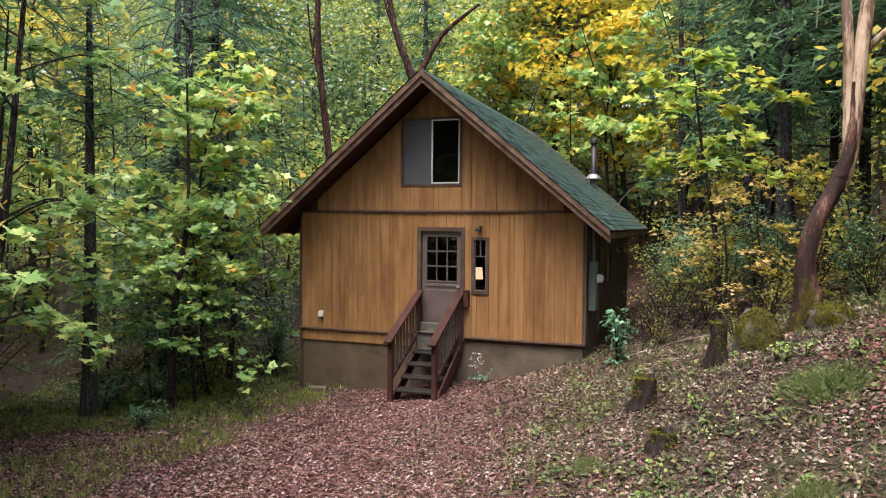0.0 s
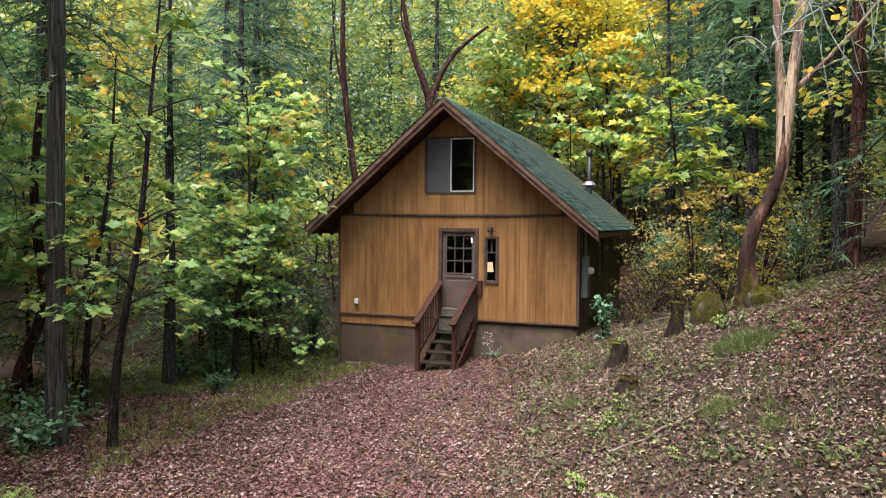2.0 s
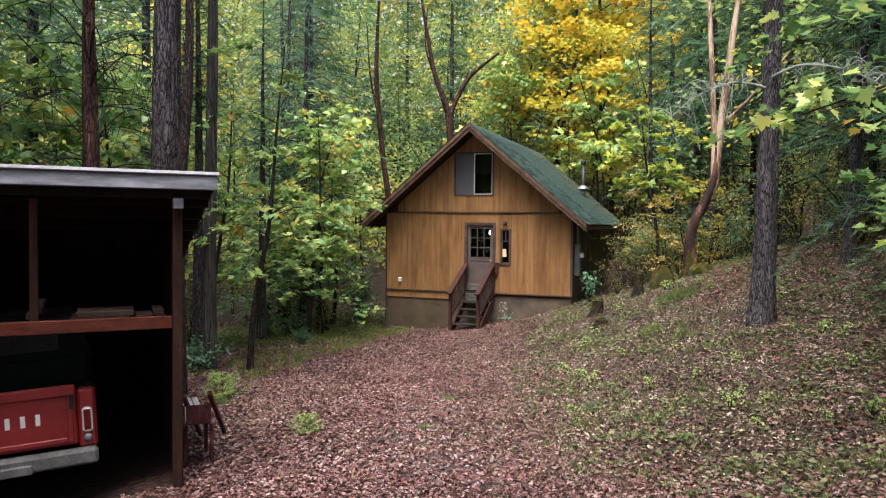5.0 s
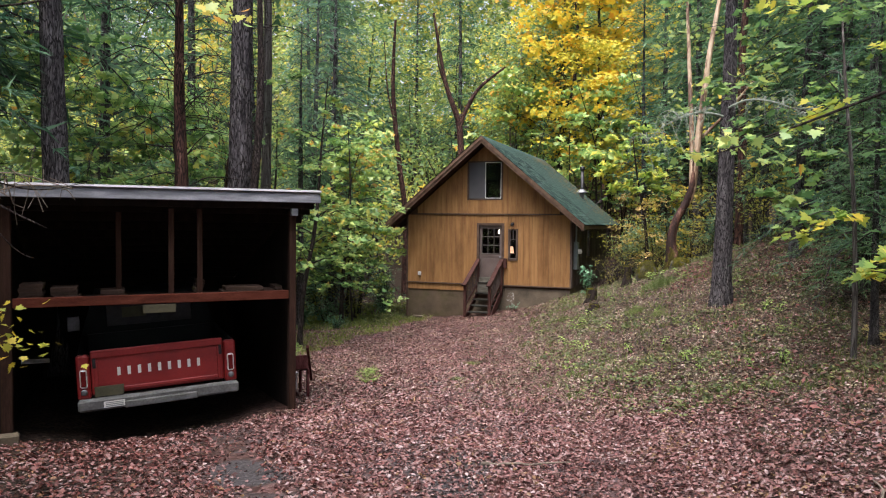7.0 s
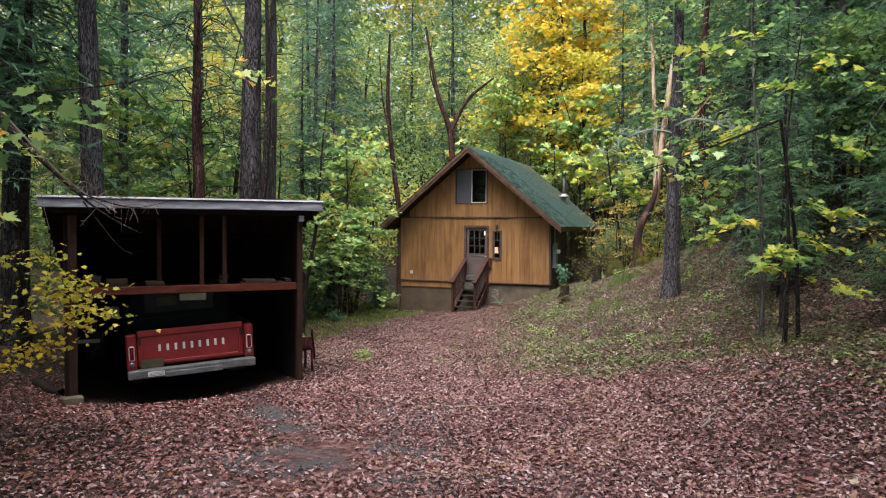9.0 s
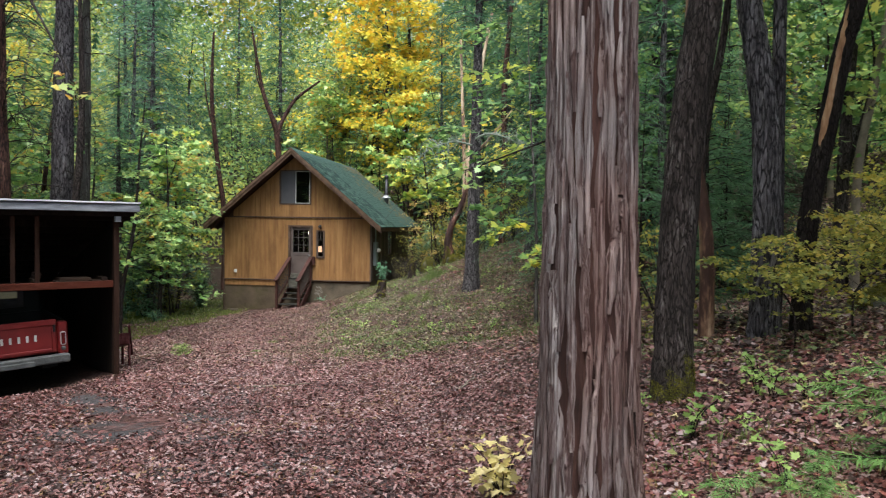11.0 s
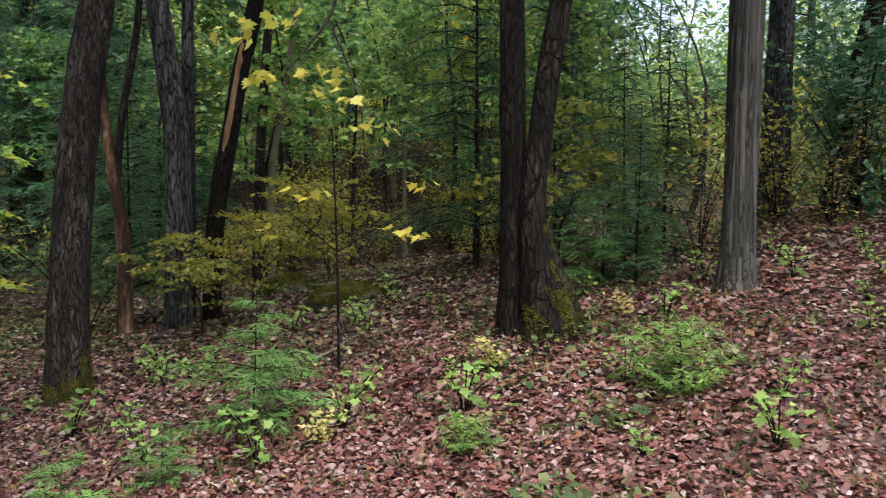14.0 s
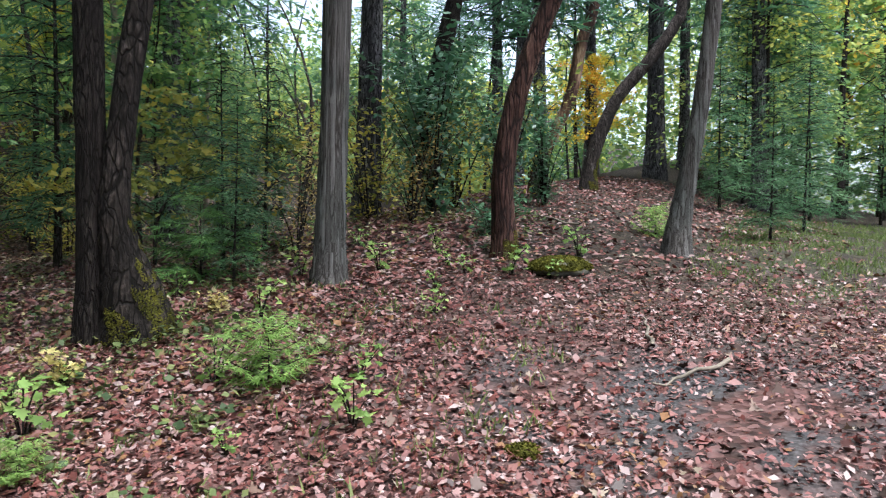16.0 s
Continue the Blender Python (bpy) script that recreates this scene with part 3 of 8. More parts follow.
def many(name, verts, k, material, parent=None, label="", smooth=False):
    """One mesh of flat pieces, each of k corners that follow one another in verts."""
    verts = np.ascontiguousarray(verts, np.float32).reshape(-1, 3)
    n = len(verts) // k
    me = bpy.data.meshes.new(name)
    me.vertices.add(len(verts))
    me.vertices.foreach_set("co", verts.ravel())
    me.loops.add(len(verts))
    me.loops.foreach_set("vertex_index", np.arange(len(verts), dtype=np.int32))
    me.polygons.add(n)
    me.polygons.foreach_set("loop_start", np.arange(0, len(verts), k, dtype=np.int32))
    me.update(calc_edges=True)
    return finish(name, me, material, parent, label, smooth)


def tubes(name, runs, material, parent=None, label="", steps=8, rough=0.0, seed=0, furrow=0):
    """Tapered tubes along runs of (x, y, z, radius) rows, in one mesh. rough: uneven radius; furrow: number of bark ridges."""
    rng = np.random.default_rng(seed)
    verts, faces, base = [], [], 0
    for run in runs:
        run = np.asarray(run, float)
        p, r = run[:, :3], run[:, 3]
        way = np.gradient(p, axis=0)
        way /= np.linalg.norm(way, axis=1, keepdims=True) + 1e-9
        side = np.cross(way, (0.31, 0.95, 0.05) if abs(way[0, 1]) < 0.9 else (1, 0, 0))
        side /= np.linalg.norm(side, axis=1, keepdims=True) + 1e-9
        other = np.cross(way, side)
        ang = np.arange(steps) * 2 * np.pi / steps
        rad = r[:, None] * np.ones(steps)
        if rough and not furrow:
            rad = rad * (1 + rough * rng.normal(size=rad.shape))
        if furrow:
            # long, wandering ridges with deep cracks between them
            h = np.cumsum(np.r_[0, np.linalg.norm(np.diff(p, axis=0), axis=1)])[:, None]
            a = ang[None, :] + 0.05 * np.sin(h * 2.1 + 1) + 0.03 * np.sin(h * 5.3 + ang[None, :] * 2)
            w = a * furrow + 2.0 * np.sin(a * 3 + h * 0.45 + 0.7) + 1.3 * np.sin(h * 1.3 + a * 7) + 0.8 * np.sin(h * 3.1 + a * 13 + 1.1)
            ridge = np.abs(np.sin(w / 2)) ** 0.8 * (0.8 + 0.2 * np.sin(a * 11 + h * 1.9))
            fine = 0.25 * np.sin(w * 2.7 + h * 4) + 0.15 * rng.normal(size=rad.shape)
            rad = rad * (1 - 0.13 * (1 - ridge) + 0.014 * fine)
        ring = p[:, None] + rad[..., None] * (np.cos(ang)[None, :, None] * side[:, None] + np.sin(ang)[None, :, None] * other[:, None])
        n = len(p)
        verts.append(ring.reshape(-1, 3))
        i = np.arange(n - 1)[:, None] * steps + np.arange(steps)
        j = np.arange(n - 1)[:, None] * steps + (np.arange(steps) + 1) % steps
        faces.append(np.stack([i, j, j + steps, i + steps], -1).reshape(-1, 4) + base)
        base += n * steps
    verts, faces = np.concatenate(verts), np.concatenate(faces)
    me = bpy.data.meshes.new(name)
    me.vertices.add(len(verts))
    me.vertices.foreach_set("co", verts.astype(np.float32).ravel())
    me.loops.add(faces.size)
    me.loops.foreach_set("vertex_index", faces.astype(np.int32).ravel())
    me.polygons.add(len(faces))
    me.polygons.foreach_set("loop_start", np.arange(0, faces.size, 4, dtype=np.int32))
    me.update(calc_edges=True)
    return finish(name, me, material, parent, label, True)


# ---- ground ----
# along the drive: y, its middle x, its height, its cross fall, the bank's rise beside it
STATIONS = np.array([
    (-36.0, 14.0, 1.5, 0.02, 0.05), (-28.0, 12.6, 0.93, 0.02, 0.12), (-24.0, 11.0, 0.55, 0.03, 0.22), (-20.0, 9.4, 0.12, 0.03, 0.20),
    (-16.0, 7.6, -0.20, 0.03, 0.16), (-11.0, 5.6, -0.78, 0.06, 0.17), (-8.0, 4.7, -0.92, 0.10, 0.30), (-4.0, 3.6, -0.98, 0.12, 0.41),
    (0.0, 3.0, -1.0, 0.17, 0.30), (10.0, 3.0, -1.0, 0.17, 0.26), (40.0, 3.0, -0.2, 0.10, 0.22)])


def along(y, k):
    return sum(np.interp(y + o, STATIONS[:, 0], STATIONS[:, k]) for o in (-1.5, -0.5, 0.5, 1.5)) / 4


def lay(x, y):
    """The ground's height."""
    x, y = np.asarray(x, float), np.asarray(y, float)
    d = x - along(y, 1)
    r, l = np.maximum(d - 1.6, 0), np.maximum(-d - 1.6, 0)
    bank = np.minimum(r, 9) + 0.6 * np.clip(r - 9, 0, 60)
    z = along(y, 2) + along(y, 3) * np.clip(d, -1.6, 1.6) + along(y, 4) * bank - 0.06 * np.minimum(l, 8) + 0.16 * np.clip(l - 12, 0, 45)
    z = z + 0.3 * np.clip(y - 13, 0, 50)
    z = z - 0.3 * np.exp(-(((x - 3.4) / 2.3) ** 2) - ((y + 17.0) / 2.1) ** 2)
    z = z - 0.2 * np.exp(-(((x - 2.4) / 1.9) ** 2) - ((y + 15.4) / 1.9) ** 2)
    return z + 0.025 * np.sin(x * 1.9 + 1.3 * np.sin(y * 0.9)) * np.sin(y * 2.3 + x) + 0.012 * np.sin(x * 5.1 + y * 1.7) * np.sin(y * 4.3)


def spread(near0, near1, step, far0, far1):
    inner = np.arange(near0, near1 + step / 2, step)
    return np.unique(np.r_[far0, far0 * 0.6, np.linspace(near0 - 60, near0, 24), inner, np.linspace(near1, near1 + 60, 24), far1 * 0.6, far1])


def build_ground():
    xs, ys = spread(-8, 30, 0.22, -900, 900), spread(-36, 6, 0.22, -900, 900)
    gx, gy = np.meshgrid(xs, ys)
    gz = lay(gx, gy)
    nx, ny = len(xs), len(ys)
    i = np.arange(ny - 1)[:, None] * nx + np.arange(nx - 1)
    faces = np.stack([i, i + 1, i + nx + 1, i + nx], -1).reshape(-1, 4)
    me = bpy.data.meshes.new("ground")
    co = np.stack([gx, gy, gz], -1).reshape(-1, 3)
    me.vertices.add(len(co))
    me.vertices.foreach_set("co", co.astype(np.float32).ravel())
    me.loops.add(faces.size)
    me.loops.foreach_set("vertex_index", faces.astype(np.int32).ravel())
    me.polygons.add(len(faces))
    me.polygons.foreach_set("loop_start", np.arange(0, faces.size, 4, dtype=np.int32))
    me.update(calc_edges=True)
    d = gx - along(gy, 1)
    red = np.clip(1.35 - np.abs(d - 0.1) / 3.0, 0, 1)
    red = np.maximum(red, np.clip((-gy - 21) / 5, 0, 1) * np.clip(1.2 - np.abs(d - 2) / 6, 0, 1))
    grass = np.clip((d - 1.2) / 1.5, 0, 1) * 0.7 * np.clip(1.6 - np.abs(d - 4.5) / 3.2, 0, 1) * np.clip((gy + 19) / 4, 0, 1) * np.clip((1 - gy) / 3, 0, 1)
    grass = np.maximum(grass, 0.75 * np.exp(-((gx + 2) ** 2 / 10 + (gy + 4.5) ** 2 / 14)))
    grass = np.maximum(grass, np.exp(-((gx - 22) ** 2 / 18 + (gy + 29) ** 2 / 5)))
    grass = np.maximum(grass, 0.8 * np.exp(-(((d - 0.6) / 0.5) ** 2)) * np.clip((gy + 15) / 3, 0, 1) * np.clip((-2 - gy) / 2, 0, 1))
    soil = np.clip(1.3 - np.abs(d + 0.2) / 1.6, 0, 1) * np.clip((-gy - 9) / 4, 0, 1)
    soil = np.maximum(soil, 1.5 * np.exp(-((gx - 6.65 + 0.93 * (gy + 19.0)) / 0.5) ** 2) * np.clip(1.4 - np.abs(gy + 19.0) / 2.4, 0, 1))
    soil = np.maximum(soil, np.exp(-((gx - 8.4) ** 2) / 1.3 - (gy + 20.8) ** 2 / 1.6) * 1.5)
    soil = np.maximum(soil, np.exp(-((gx - 17.1) ** 2) / 1.4 - (gy + 27.6) ** 2 / 1.6) * 1.5)
    at = me.color_attributes.new("cover", "FLOAT_COLOR", "POINT")
    at.data.foreach_set("color", np.stack([red, grass, soil, np.ones_like(red)], -1).astype(np.float32).ravel())
    ob = finish("ground", me, M_GROUND, None, "forest floor under fallen red and tan leaves", True)
    return tagged(ob, category="ground", kind="structure")


build_ground()

# ---- cabin ----
W, DEEP = 6.1, 8.8
RIDGE, EAVE, RAKE_Y, BACK_Y = 5.16, 2.15, -0.67, 9.35
OVER = 0.51
PITCH = (RIDGE - EAVE) / (W / 2 + OVER)
LEAN = math.atan(PITCH)
BELT = 2.49
cabin = thing("cabin", pose(0, 0, 0), "small brown-stained plywood cabin with a steep green shingle roof", "cabin")


def roof_z(x):
    """The height of the roof's top over x."""
    return RIDGE - PITCH * abs(x - W / 2)


DOOR = (2.75, 3.70, -0.08, 2.15)
SIDE = (3.895, 4.2, 0.9, 1.96)
GABLE = (2.39, 3.61, 3.05, 4.33)


def wall_with_holes(x0, x1, z0, z1, y0, y1, holes):
    bm = bmesh.new()
    xs = sorted({x0, x1, *(h[0] for h in holes), *(h[1] for h in holes)})
    for a, b in zip(xs, xs[1:]):
        cuts = sorted((h[2], h[3]) for h in holes if h[0] <= a + 1e-6 and h[1] >= b - 1e-6)
        z = z0
        for c0, c1 in cuts:
            if c0 > z:
                box(bm, a, b, y0, y1, z, c0)
            z = max(z, c1)
        if z < z1:
            box(bm, a, b, y0, y1, z, z1)
    return bm


wall_front = part("front_wall", wall_with_holes(0.02, W - 0.02, -0.1, BELT, 0.03, 0.14, [DOOR, SIDE]), M_SOFFIT, cabin)
bm = bmesh.new()
for a, b in ((0.02, GABLE[0]), (GABLE[1], W - 0.02)):
    slab(bm, [(a, BELT), (b, BELT), (b, roof_z(b) - 0.16), (a, roof_z(a) - 0.16)], 0.11, Matrix.Translation((0, 0.03, 0)))
slab(bm, [(GABLE[0], BELT), (GABLE[1], BELT), (GABLE[1], GABLE[2]), (GABLE[0], GABLE[2])], 0.11, Matrix.Translation((0, 0.03, 0)))
slab(bm, [(GABLE[0], GABLE[3]), (GABLE[1], GABLE[3]), (GABLE[1], roof_z(GABLE[1]) - 0.16), (W / 2, roof_z(W / 2) - 0.16), (GABLE[0], roof_z(GABLE[0]) - 0.16)], 0.11, Matrix.Translation((0, 0.03, 0)))
gable_wall = part("gable_wall", bm, M_SOFFIT, cabin)

# skirting and foundation
part("skirting", boxed(0.03, 2.6, 0.03, 0.12, -1.75, -0.26, 0.006), M_SKIRT, cabin, "brown painted skirting board")
part("foundation", boxed(2.605, W - 0.03, 0.035, 0.16, -1.6, -0.035, 0.01), M_CONCRETE, cabin, "stained concrete foundation with moss")
part("foundation_side", boxed(W - 0.16, W - 0.03, 0.165, DEEP, -1.4, -0.035), M_CONCRETE, cabin)
part("foundation_side", boxed(0.03, 0.16, 0.125, DEEP, -2.0, -0.035), M_CONCRETE, cabin)
part("foundation_back", boxed(0.165, W - 0.165, DEEP - 0.13, DEEP - 0.01, -1.9, -0.035), M_CONCRETE, cabin)
part("cabin_floor", boxed(0.17, W - 0.17, 0.15, DEEP - 0.14, -0.12, -0.06), M_INSIDE, cabin)
part("loft_floor", boxed(0.17, W - 0.17, 0.15, DEEP - 0.14, BELT, BELT + 0.08), M_INSIDE, cabin)
part("inner_wall", boxed(0.17, W - 0.17, 4.2, 4.3, -0.06, BELT), M_INSIDE, cabin)
part("loft_wall", boxed(2.0, 4.1, 3.0, 3.08, BELT + 0.08, 3.9), M_INSIDE, cabin)
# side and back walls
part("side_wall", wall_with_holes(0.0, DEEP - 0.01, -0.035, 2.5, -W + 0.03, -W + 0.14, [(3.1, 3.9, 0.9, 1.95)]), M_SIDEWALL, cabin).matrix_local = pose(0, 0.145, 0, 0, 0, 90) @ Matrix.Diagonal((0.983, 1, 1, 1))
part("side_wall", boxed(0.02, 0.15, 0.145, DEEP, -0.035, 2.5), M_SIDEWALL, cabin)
bm = slab(bmesh.new(), [(0.16, -0.03), (W - 0.16, -0.03), (W - 0.16, 2.45), (W / 2, RIDGE - 0.2), (0.16, 2.45)], 0.12, Matrix.Translation((0, DEEP - 0.12, 0)))
part("back_wall", bm, M_SIDEWALL, cabin)

# trim
for x0, x1, y1 in ((0.0, 0.045, 0.12), (W - 0.045, W, 0.12)):
    part("corner_board", boxed(x0, x1, -0.028, y1, -0.03, BELT, 0.004), M_TRIM, cabin)
part("corner_board", boxed(0.0, 0.06, -0.02, 0.1, -1.7, -0.04, 0.004), M_TRIM, cabin)
part("corner_board", boxed(W, W + 0.022, -0.028, 0.14, -0.03, 2.42, 0.004), M_SIDEWALL, cabin)
part("belt_flashing", boxed(0.3, W - 0.3, -0.045, 0.03, BELT - 0.02, BELT + 0.025, 0.006), M_TRIM, cabin)
part("base_flashing", boxed(0.0, 2.74, -0.042, 0.03, -0.035, 0.005, 0.006), M_TRIM, cabin)
part("base_flashing", boxed(3.72, W, -0.042, 0.03, -0.035, 0.005, 0.006), M_TRIM, cabin)
part("skirt_band", boxed(0.06, 2.6, 0.0, 0.028, -0.26, -0.036, 0.004), M_SIDING, cabin)

# boards of the front, grooved apart
rng = random.Random(4)


def plank_edges(x0, x1, fixed):
    xs = [x0]
    for stop in sorted([f for f in fixed if x0 < f < x1] + [x1]):
        while stop - xs[-1] > 0.3:
            xs.append(xs[-1] + rng.choice((0.105, 0.2, 0.2, 0.205, 0.21)))
            if stop - xs[-1] < 0.1:
                xs.pop()
                break
        xs.append(stop)
    return xs


def front_plank(x0, x1, lows, highs):
    """lows, highs: heights of the lower and upper end at both edges."""
    bm = slab(bmesh.new(), [(x0 + 0.0032, lows), (x1 - 0.0032, lows), (x1 - 0.0032, highs[1]), (x0 + 0.0032, highs[0])], 0.026)
    return bm


xs = plank_edges(0.048, W - 0.048, [DOOR[0] - 0.024, DOOR[1] + 0.024, SIDE[0] - 0.024, SIDE[1] + 0.024])
for a, b in zip(xs, xs[1:]):
    mid, z = (a + b) / 2, 0.006
    for h in (DOOR, SIDE):
        g = 0.024
        if h[0] - g < mid < h[1] + g:
            if h[2] - g > z:
                part("plank", front_plank(a, b, z, (h[2] - g, h[2] - g)), M_SIDING, wall_front)
            z = h[3] + g
    part("plank", front_plank(a, b, z, (BELT - 0.022, BELT - 0.022)), M_SIDING, wall_front)
xs = plank_edges(0.42, W - 0.42, [GABLE[0] - 0.04, W / 2, GABLE[1] + 0.04])
for a, b in zip(xs, xs[1:]):
    mid, z = (a + b) / 2, BELT + 0.028
    if GABLE[0] - 0.05 < mid < GABLE[1] + 0.05:
        part("plank", front_plank(a, b, z, (GABLE[2] - 0.05,) * 2), M_SIDING, gable_wall)
        z = GABLE[3] + 0.05
    part("plank", front_plank(a, b, z, (roof_z(a) - 0.2, roof_z(b) - 0.2)), M_SIDING, gable_wall)

# roof: two decks, rake boards, soffit, shingles
HALF = (W / 2 + OVER) / math.cos(LEAN)
roof = part("roof", slab(bmesh.new(), [(W / 2, RIDGE - 0.03), (W + OVER, EAVE - 0.03), (W + OVER, EAVE - 0.12), (W / 2, RIDGE - 0.12), (-OVER, EAVE - 0.12), (-OVER, EAVE - 0.03)], BACK_Y - RAKE_Y - 0.06, Matrix.Translation((0, RAKE_Y + 0.03, 0))), M_SOFFIT, cabin)


def slope(side):
    """The frame of one roof side: x down the slope, y along the ridge, z out of it."""
    m = Matrix.Translation((W / 2, 0, RIDGE)) @ Matrix.Rotation(LEAN if side > 0 else -LEAN, 4, "Y")
    return m @ (Matrix.Identity(4) if side > 0 else Matrix.Diagonal((-1, 1, 1, 1)))


for side in (1, -1):
    for w0, w1, y0, y1, name in ((0.02, 0.17, -0.045, 0.0, "rake_board"), (-0.02, 0.075, -0.085, -0.047, "rake_trim")):
        # cut plumb at the ridge and at the eave
        o = 1 if side > 0 else -1
        top, low = RIDGE - w0 / math.cos(LEAN), EAVE - w0 / math.cos(LEAN)
        drop = (w1 - w0) / math.cos(LEAN)
        out = W / 2 + OVER + 0.01
        bm = slab(bmesh.new(), [(W / 2, top), (W / 2 + o * out, low), (W / 2 + o * out, low - drop), (W / 2, top - drop)], y1 - y0, Matrix.Translation((0, RAKE_Y + y0 + 0.03, 0)))
        part(name, bm, M_RAKE, roof, "weathered brown rake board")
    x = W + OVER if side > 0 else -OVER
    part("eave_board", boxed(x - 0.012, x + 0.012, RAKE_Y + 0.04, BACK_Y - 0.03, EAVE - 0.15, EAVE - 0.035), M_RAKE, roof)
    for k in range(15):
        y = RAKE_Y + 0.5 + k * 0.62
        part("rafter", beam(bmesh.new(), (W / 2 + (W / 2 - 0.2) * side, y, roof_z(0.2) - 0.17), (x - 0.03 * side, y, EAVE - 0.165), 0.045, 0.09), M_SOFFIT, roof)
part("ridge_cap", slab(bmesh.new(), [(W / 2, RIDGE + 0.045), (W / 2 + 0.16, RIDGE - 0.11), (W / 2 + 0.16, RIDGE - 0.125), (W / 2, RIDGE + 0.03), (W / 2 - 0.16, RIDGE - 0.125), (W / 2 - 0.16, RIDGE - 0.11)], BACK_Y - RAKE_Y, Matrix.Translation((0, RAKE_Y, 0))), M_SHINGLE, roof)

# gable window: a screened half and a glazed half
window_1 = part("gable_window", bmesh.new(), M_TRIM, cabin)
g = GABLE
bm = window_1.data
bm2 = bmesh.new()
for x0, x1, z0, z1 in ((g[0] - 0.045, g[0] + 0.01, g[2] - 0.045, g[3] + 0.045), (g[1] - 0.01, g[1] + 0.045, g[2] - 0.045, g[3] + 0.045), (g[0] + 0.01, g[1] - 0.01, g[3], g[3] + 0.045), (g[0] + 0.01, g[1] - 0.01, g[2] - 0.045, g[2])):
    box(bm2, x0, x1, -0.02, 0.1, z0, z1)
bm2.to_mesh(bm)
bm2.free()
mid = (g[0] + g[1]) / 2 + 0.02
part("screen", boxed(g[0] + 0.012, mid - 0.02, 0.012, 0.024, g[2] + 0.003, g[3] - 0.003), M_SCREEN, window_1, "dark grey insect screen")
bm = bmesh.new()
for x0, x1, z0, z1 in ((mid - 0.018, mid + 0.008, g[2] + 0.003, g[3] - 0.003), (g[1] - 0.036, g[1] - 0.012, g[2] + 0.003, g[3] - 0.003), (mid + 0.008, g[1] - 0.036, g[3] - 0.028, g[3] - 0.003), (mid + 0.008, g[1] - 0.036, g[2] + 0.003, g[2] + 0.028)):
    box(bm, x0, x1, -0.005, 0.035, z0, z1)
part("sash", bm, M_ALU, window_1, "white metal sash")
pane = part("pane", boxed(mid + 0.009, g[1] - 0.037, 0.012, 0.017, g[2] + 0.029, g[3] - 0.029), M_GLASS, window_1)
pane.visible_shadow = False

# narrow light beside the door
s = SIDE
narrow = part("side_window", wall_with_holes(s[0] - 0.028, s[1] + 0.028, s[2] - 0.028, s[3] + 0.028, -0.03, 0.1, [(s[0] + 0.03, s[1] - 0.03, s[2] + 0.03, s[3] - 0.03)]), M_TRIM, cabin)
bm = bmesh.new()
cx = (s[0] + s[1]) / 2
for x0, x1, z0, z1 in ((s[0] + 0.032, s[0] + 0.05, s[2] + 0.032, s[3] - 0.032), (s[1] - 0.05, s[1] - 0.032, s[2] + 0.032, s[3] - 0.032), (s[0] + 0.05, s[1] - 0.05, s[2] + 0.032, s[2] + 0.05), (cx - 0.011, cx + 0.011, 1.62, s[3] - 0.032), (s[0] + 0.05, s[1] - 0.05, 1.6, 1.62)):
    box(bm, x0, x1, 0.0, 0.03, z0, z1)
part("muntin", bm, M_MUNTIN, narrow, "pale thin glazing bars")
pane = part("pane", boxed(s[0] + 0.031, s[1] - 0.031, 0.04, 0.045, s[2] + 0.031, s[3] - 0.031), M_GLASS, narrow)
pane.visible_shadow = False

# door: nine panes over a plain panel
door = part("door", wall_with_holes(DOOR[0] + 0.06, DOOR[1] - 0.06, DOOR[2] + 0.03, DOOR[3] - 0.06, 0.04, 0.085, [(2.9, 3.56, 1.09, 2.0)]), M_DOOR, cabin, "brown door with nine small panes")
bm = bmesh.new()
for x0, x1, z0, z1 in ((DOOR[0] - 0.028, DOOR[0] + 0.055, DOOR[2], DOOR[3] + 0.028), (DOOR[1] - 0.055, DOOR[1] + 0.028, DOOR[2], DOOR[3] + 0.028), (DOOR[0] + 0.055, DOOR[1] - 0.055, DOOR[3] - 0.055, DOOR[3] + 0.028)):
    box(bm, x0, x1, -0.03, 0.12, z0, z1)
part("door_frame", bm, M_TRIM, door)
part("panel", boxed(2.92, 3.54, 0.03, 0.042, 0.12, 0.92, 0.008), M_DOOR, door)
part("rail", boxed(2.87, 3.59, 0.026, 0.042, 0.98, 1.04, 0.006), M_DOOR, door)
for k in range(4):
    z = 1.09 + k * 0.3033
    part("muntin", boxed(2.88, 3.58, 0.022, 0.06, z - 0.012, z + 0.012), M_MUNTIN if k < 3 else M_DOOR, door)
for k in range(4):
    x = 2.9 + k * 0.22
    part("muntin", boxed(x - 0.008, x + 0.008, 0.03, 0.058, 1.1, 1.99), M_MUNTIN, door)
for i in range(3):
    for k in range(3):
        p = part("pane", boxed(2.91 + i * 0.22, 3.11 + i * 0.22, 0.062, 0.066, 1.103 + k * 0.3033, 1.38 + k * 0.3033), M_GLASS, door)
        p.visible_shadow = False
part("door_knob", lathe(bmesh.new(), [(0.028, 0), (0.028, 0.01), (0.012, 0.015), (0.012, 0.04), (0.03, 0.05), (0.03, 0.075), (0.012, 0.085)], 14, pose(3.585, 0.04, 0.98, 90)), M_STEEL, door, "worn steel knob", True)
part("sill", boxed(DOOR[0] - 0.06, DOOR[1] + 0.06, -0.1, 0.14, DOOR[2] - 0.035, DOOR[2], 0.006), M_TREAD, door)

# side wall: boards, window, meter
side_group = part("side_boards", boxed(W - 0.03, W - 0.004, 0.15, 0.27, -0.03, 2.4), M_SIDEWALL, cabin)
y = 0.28
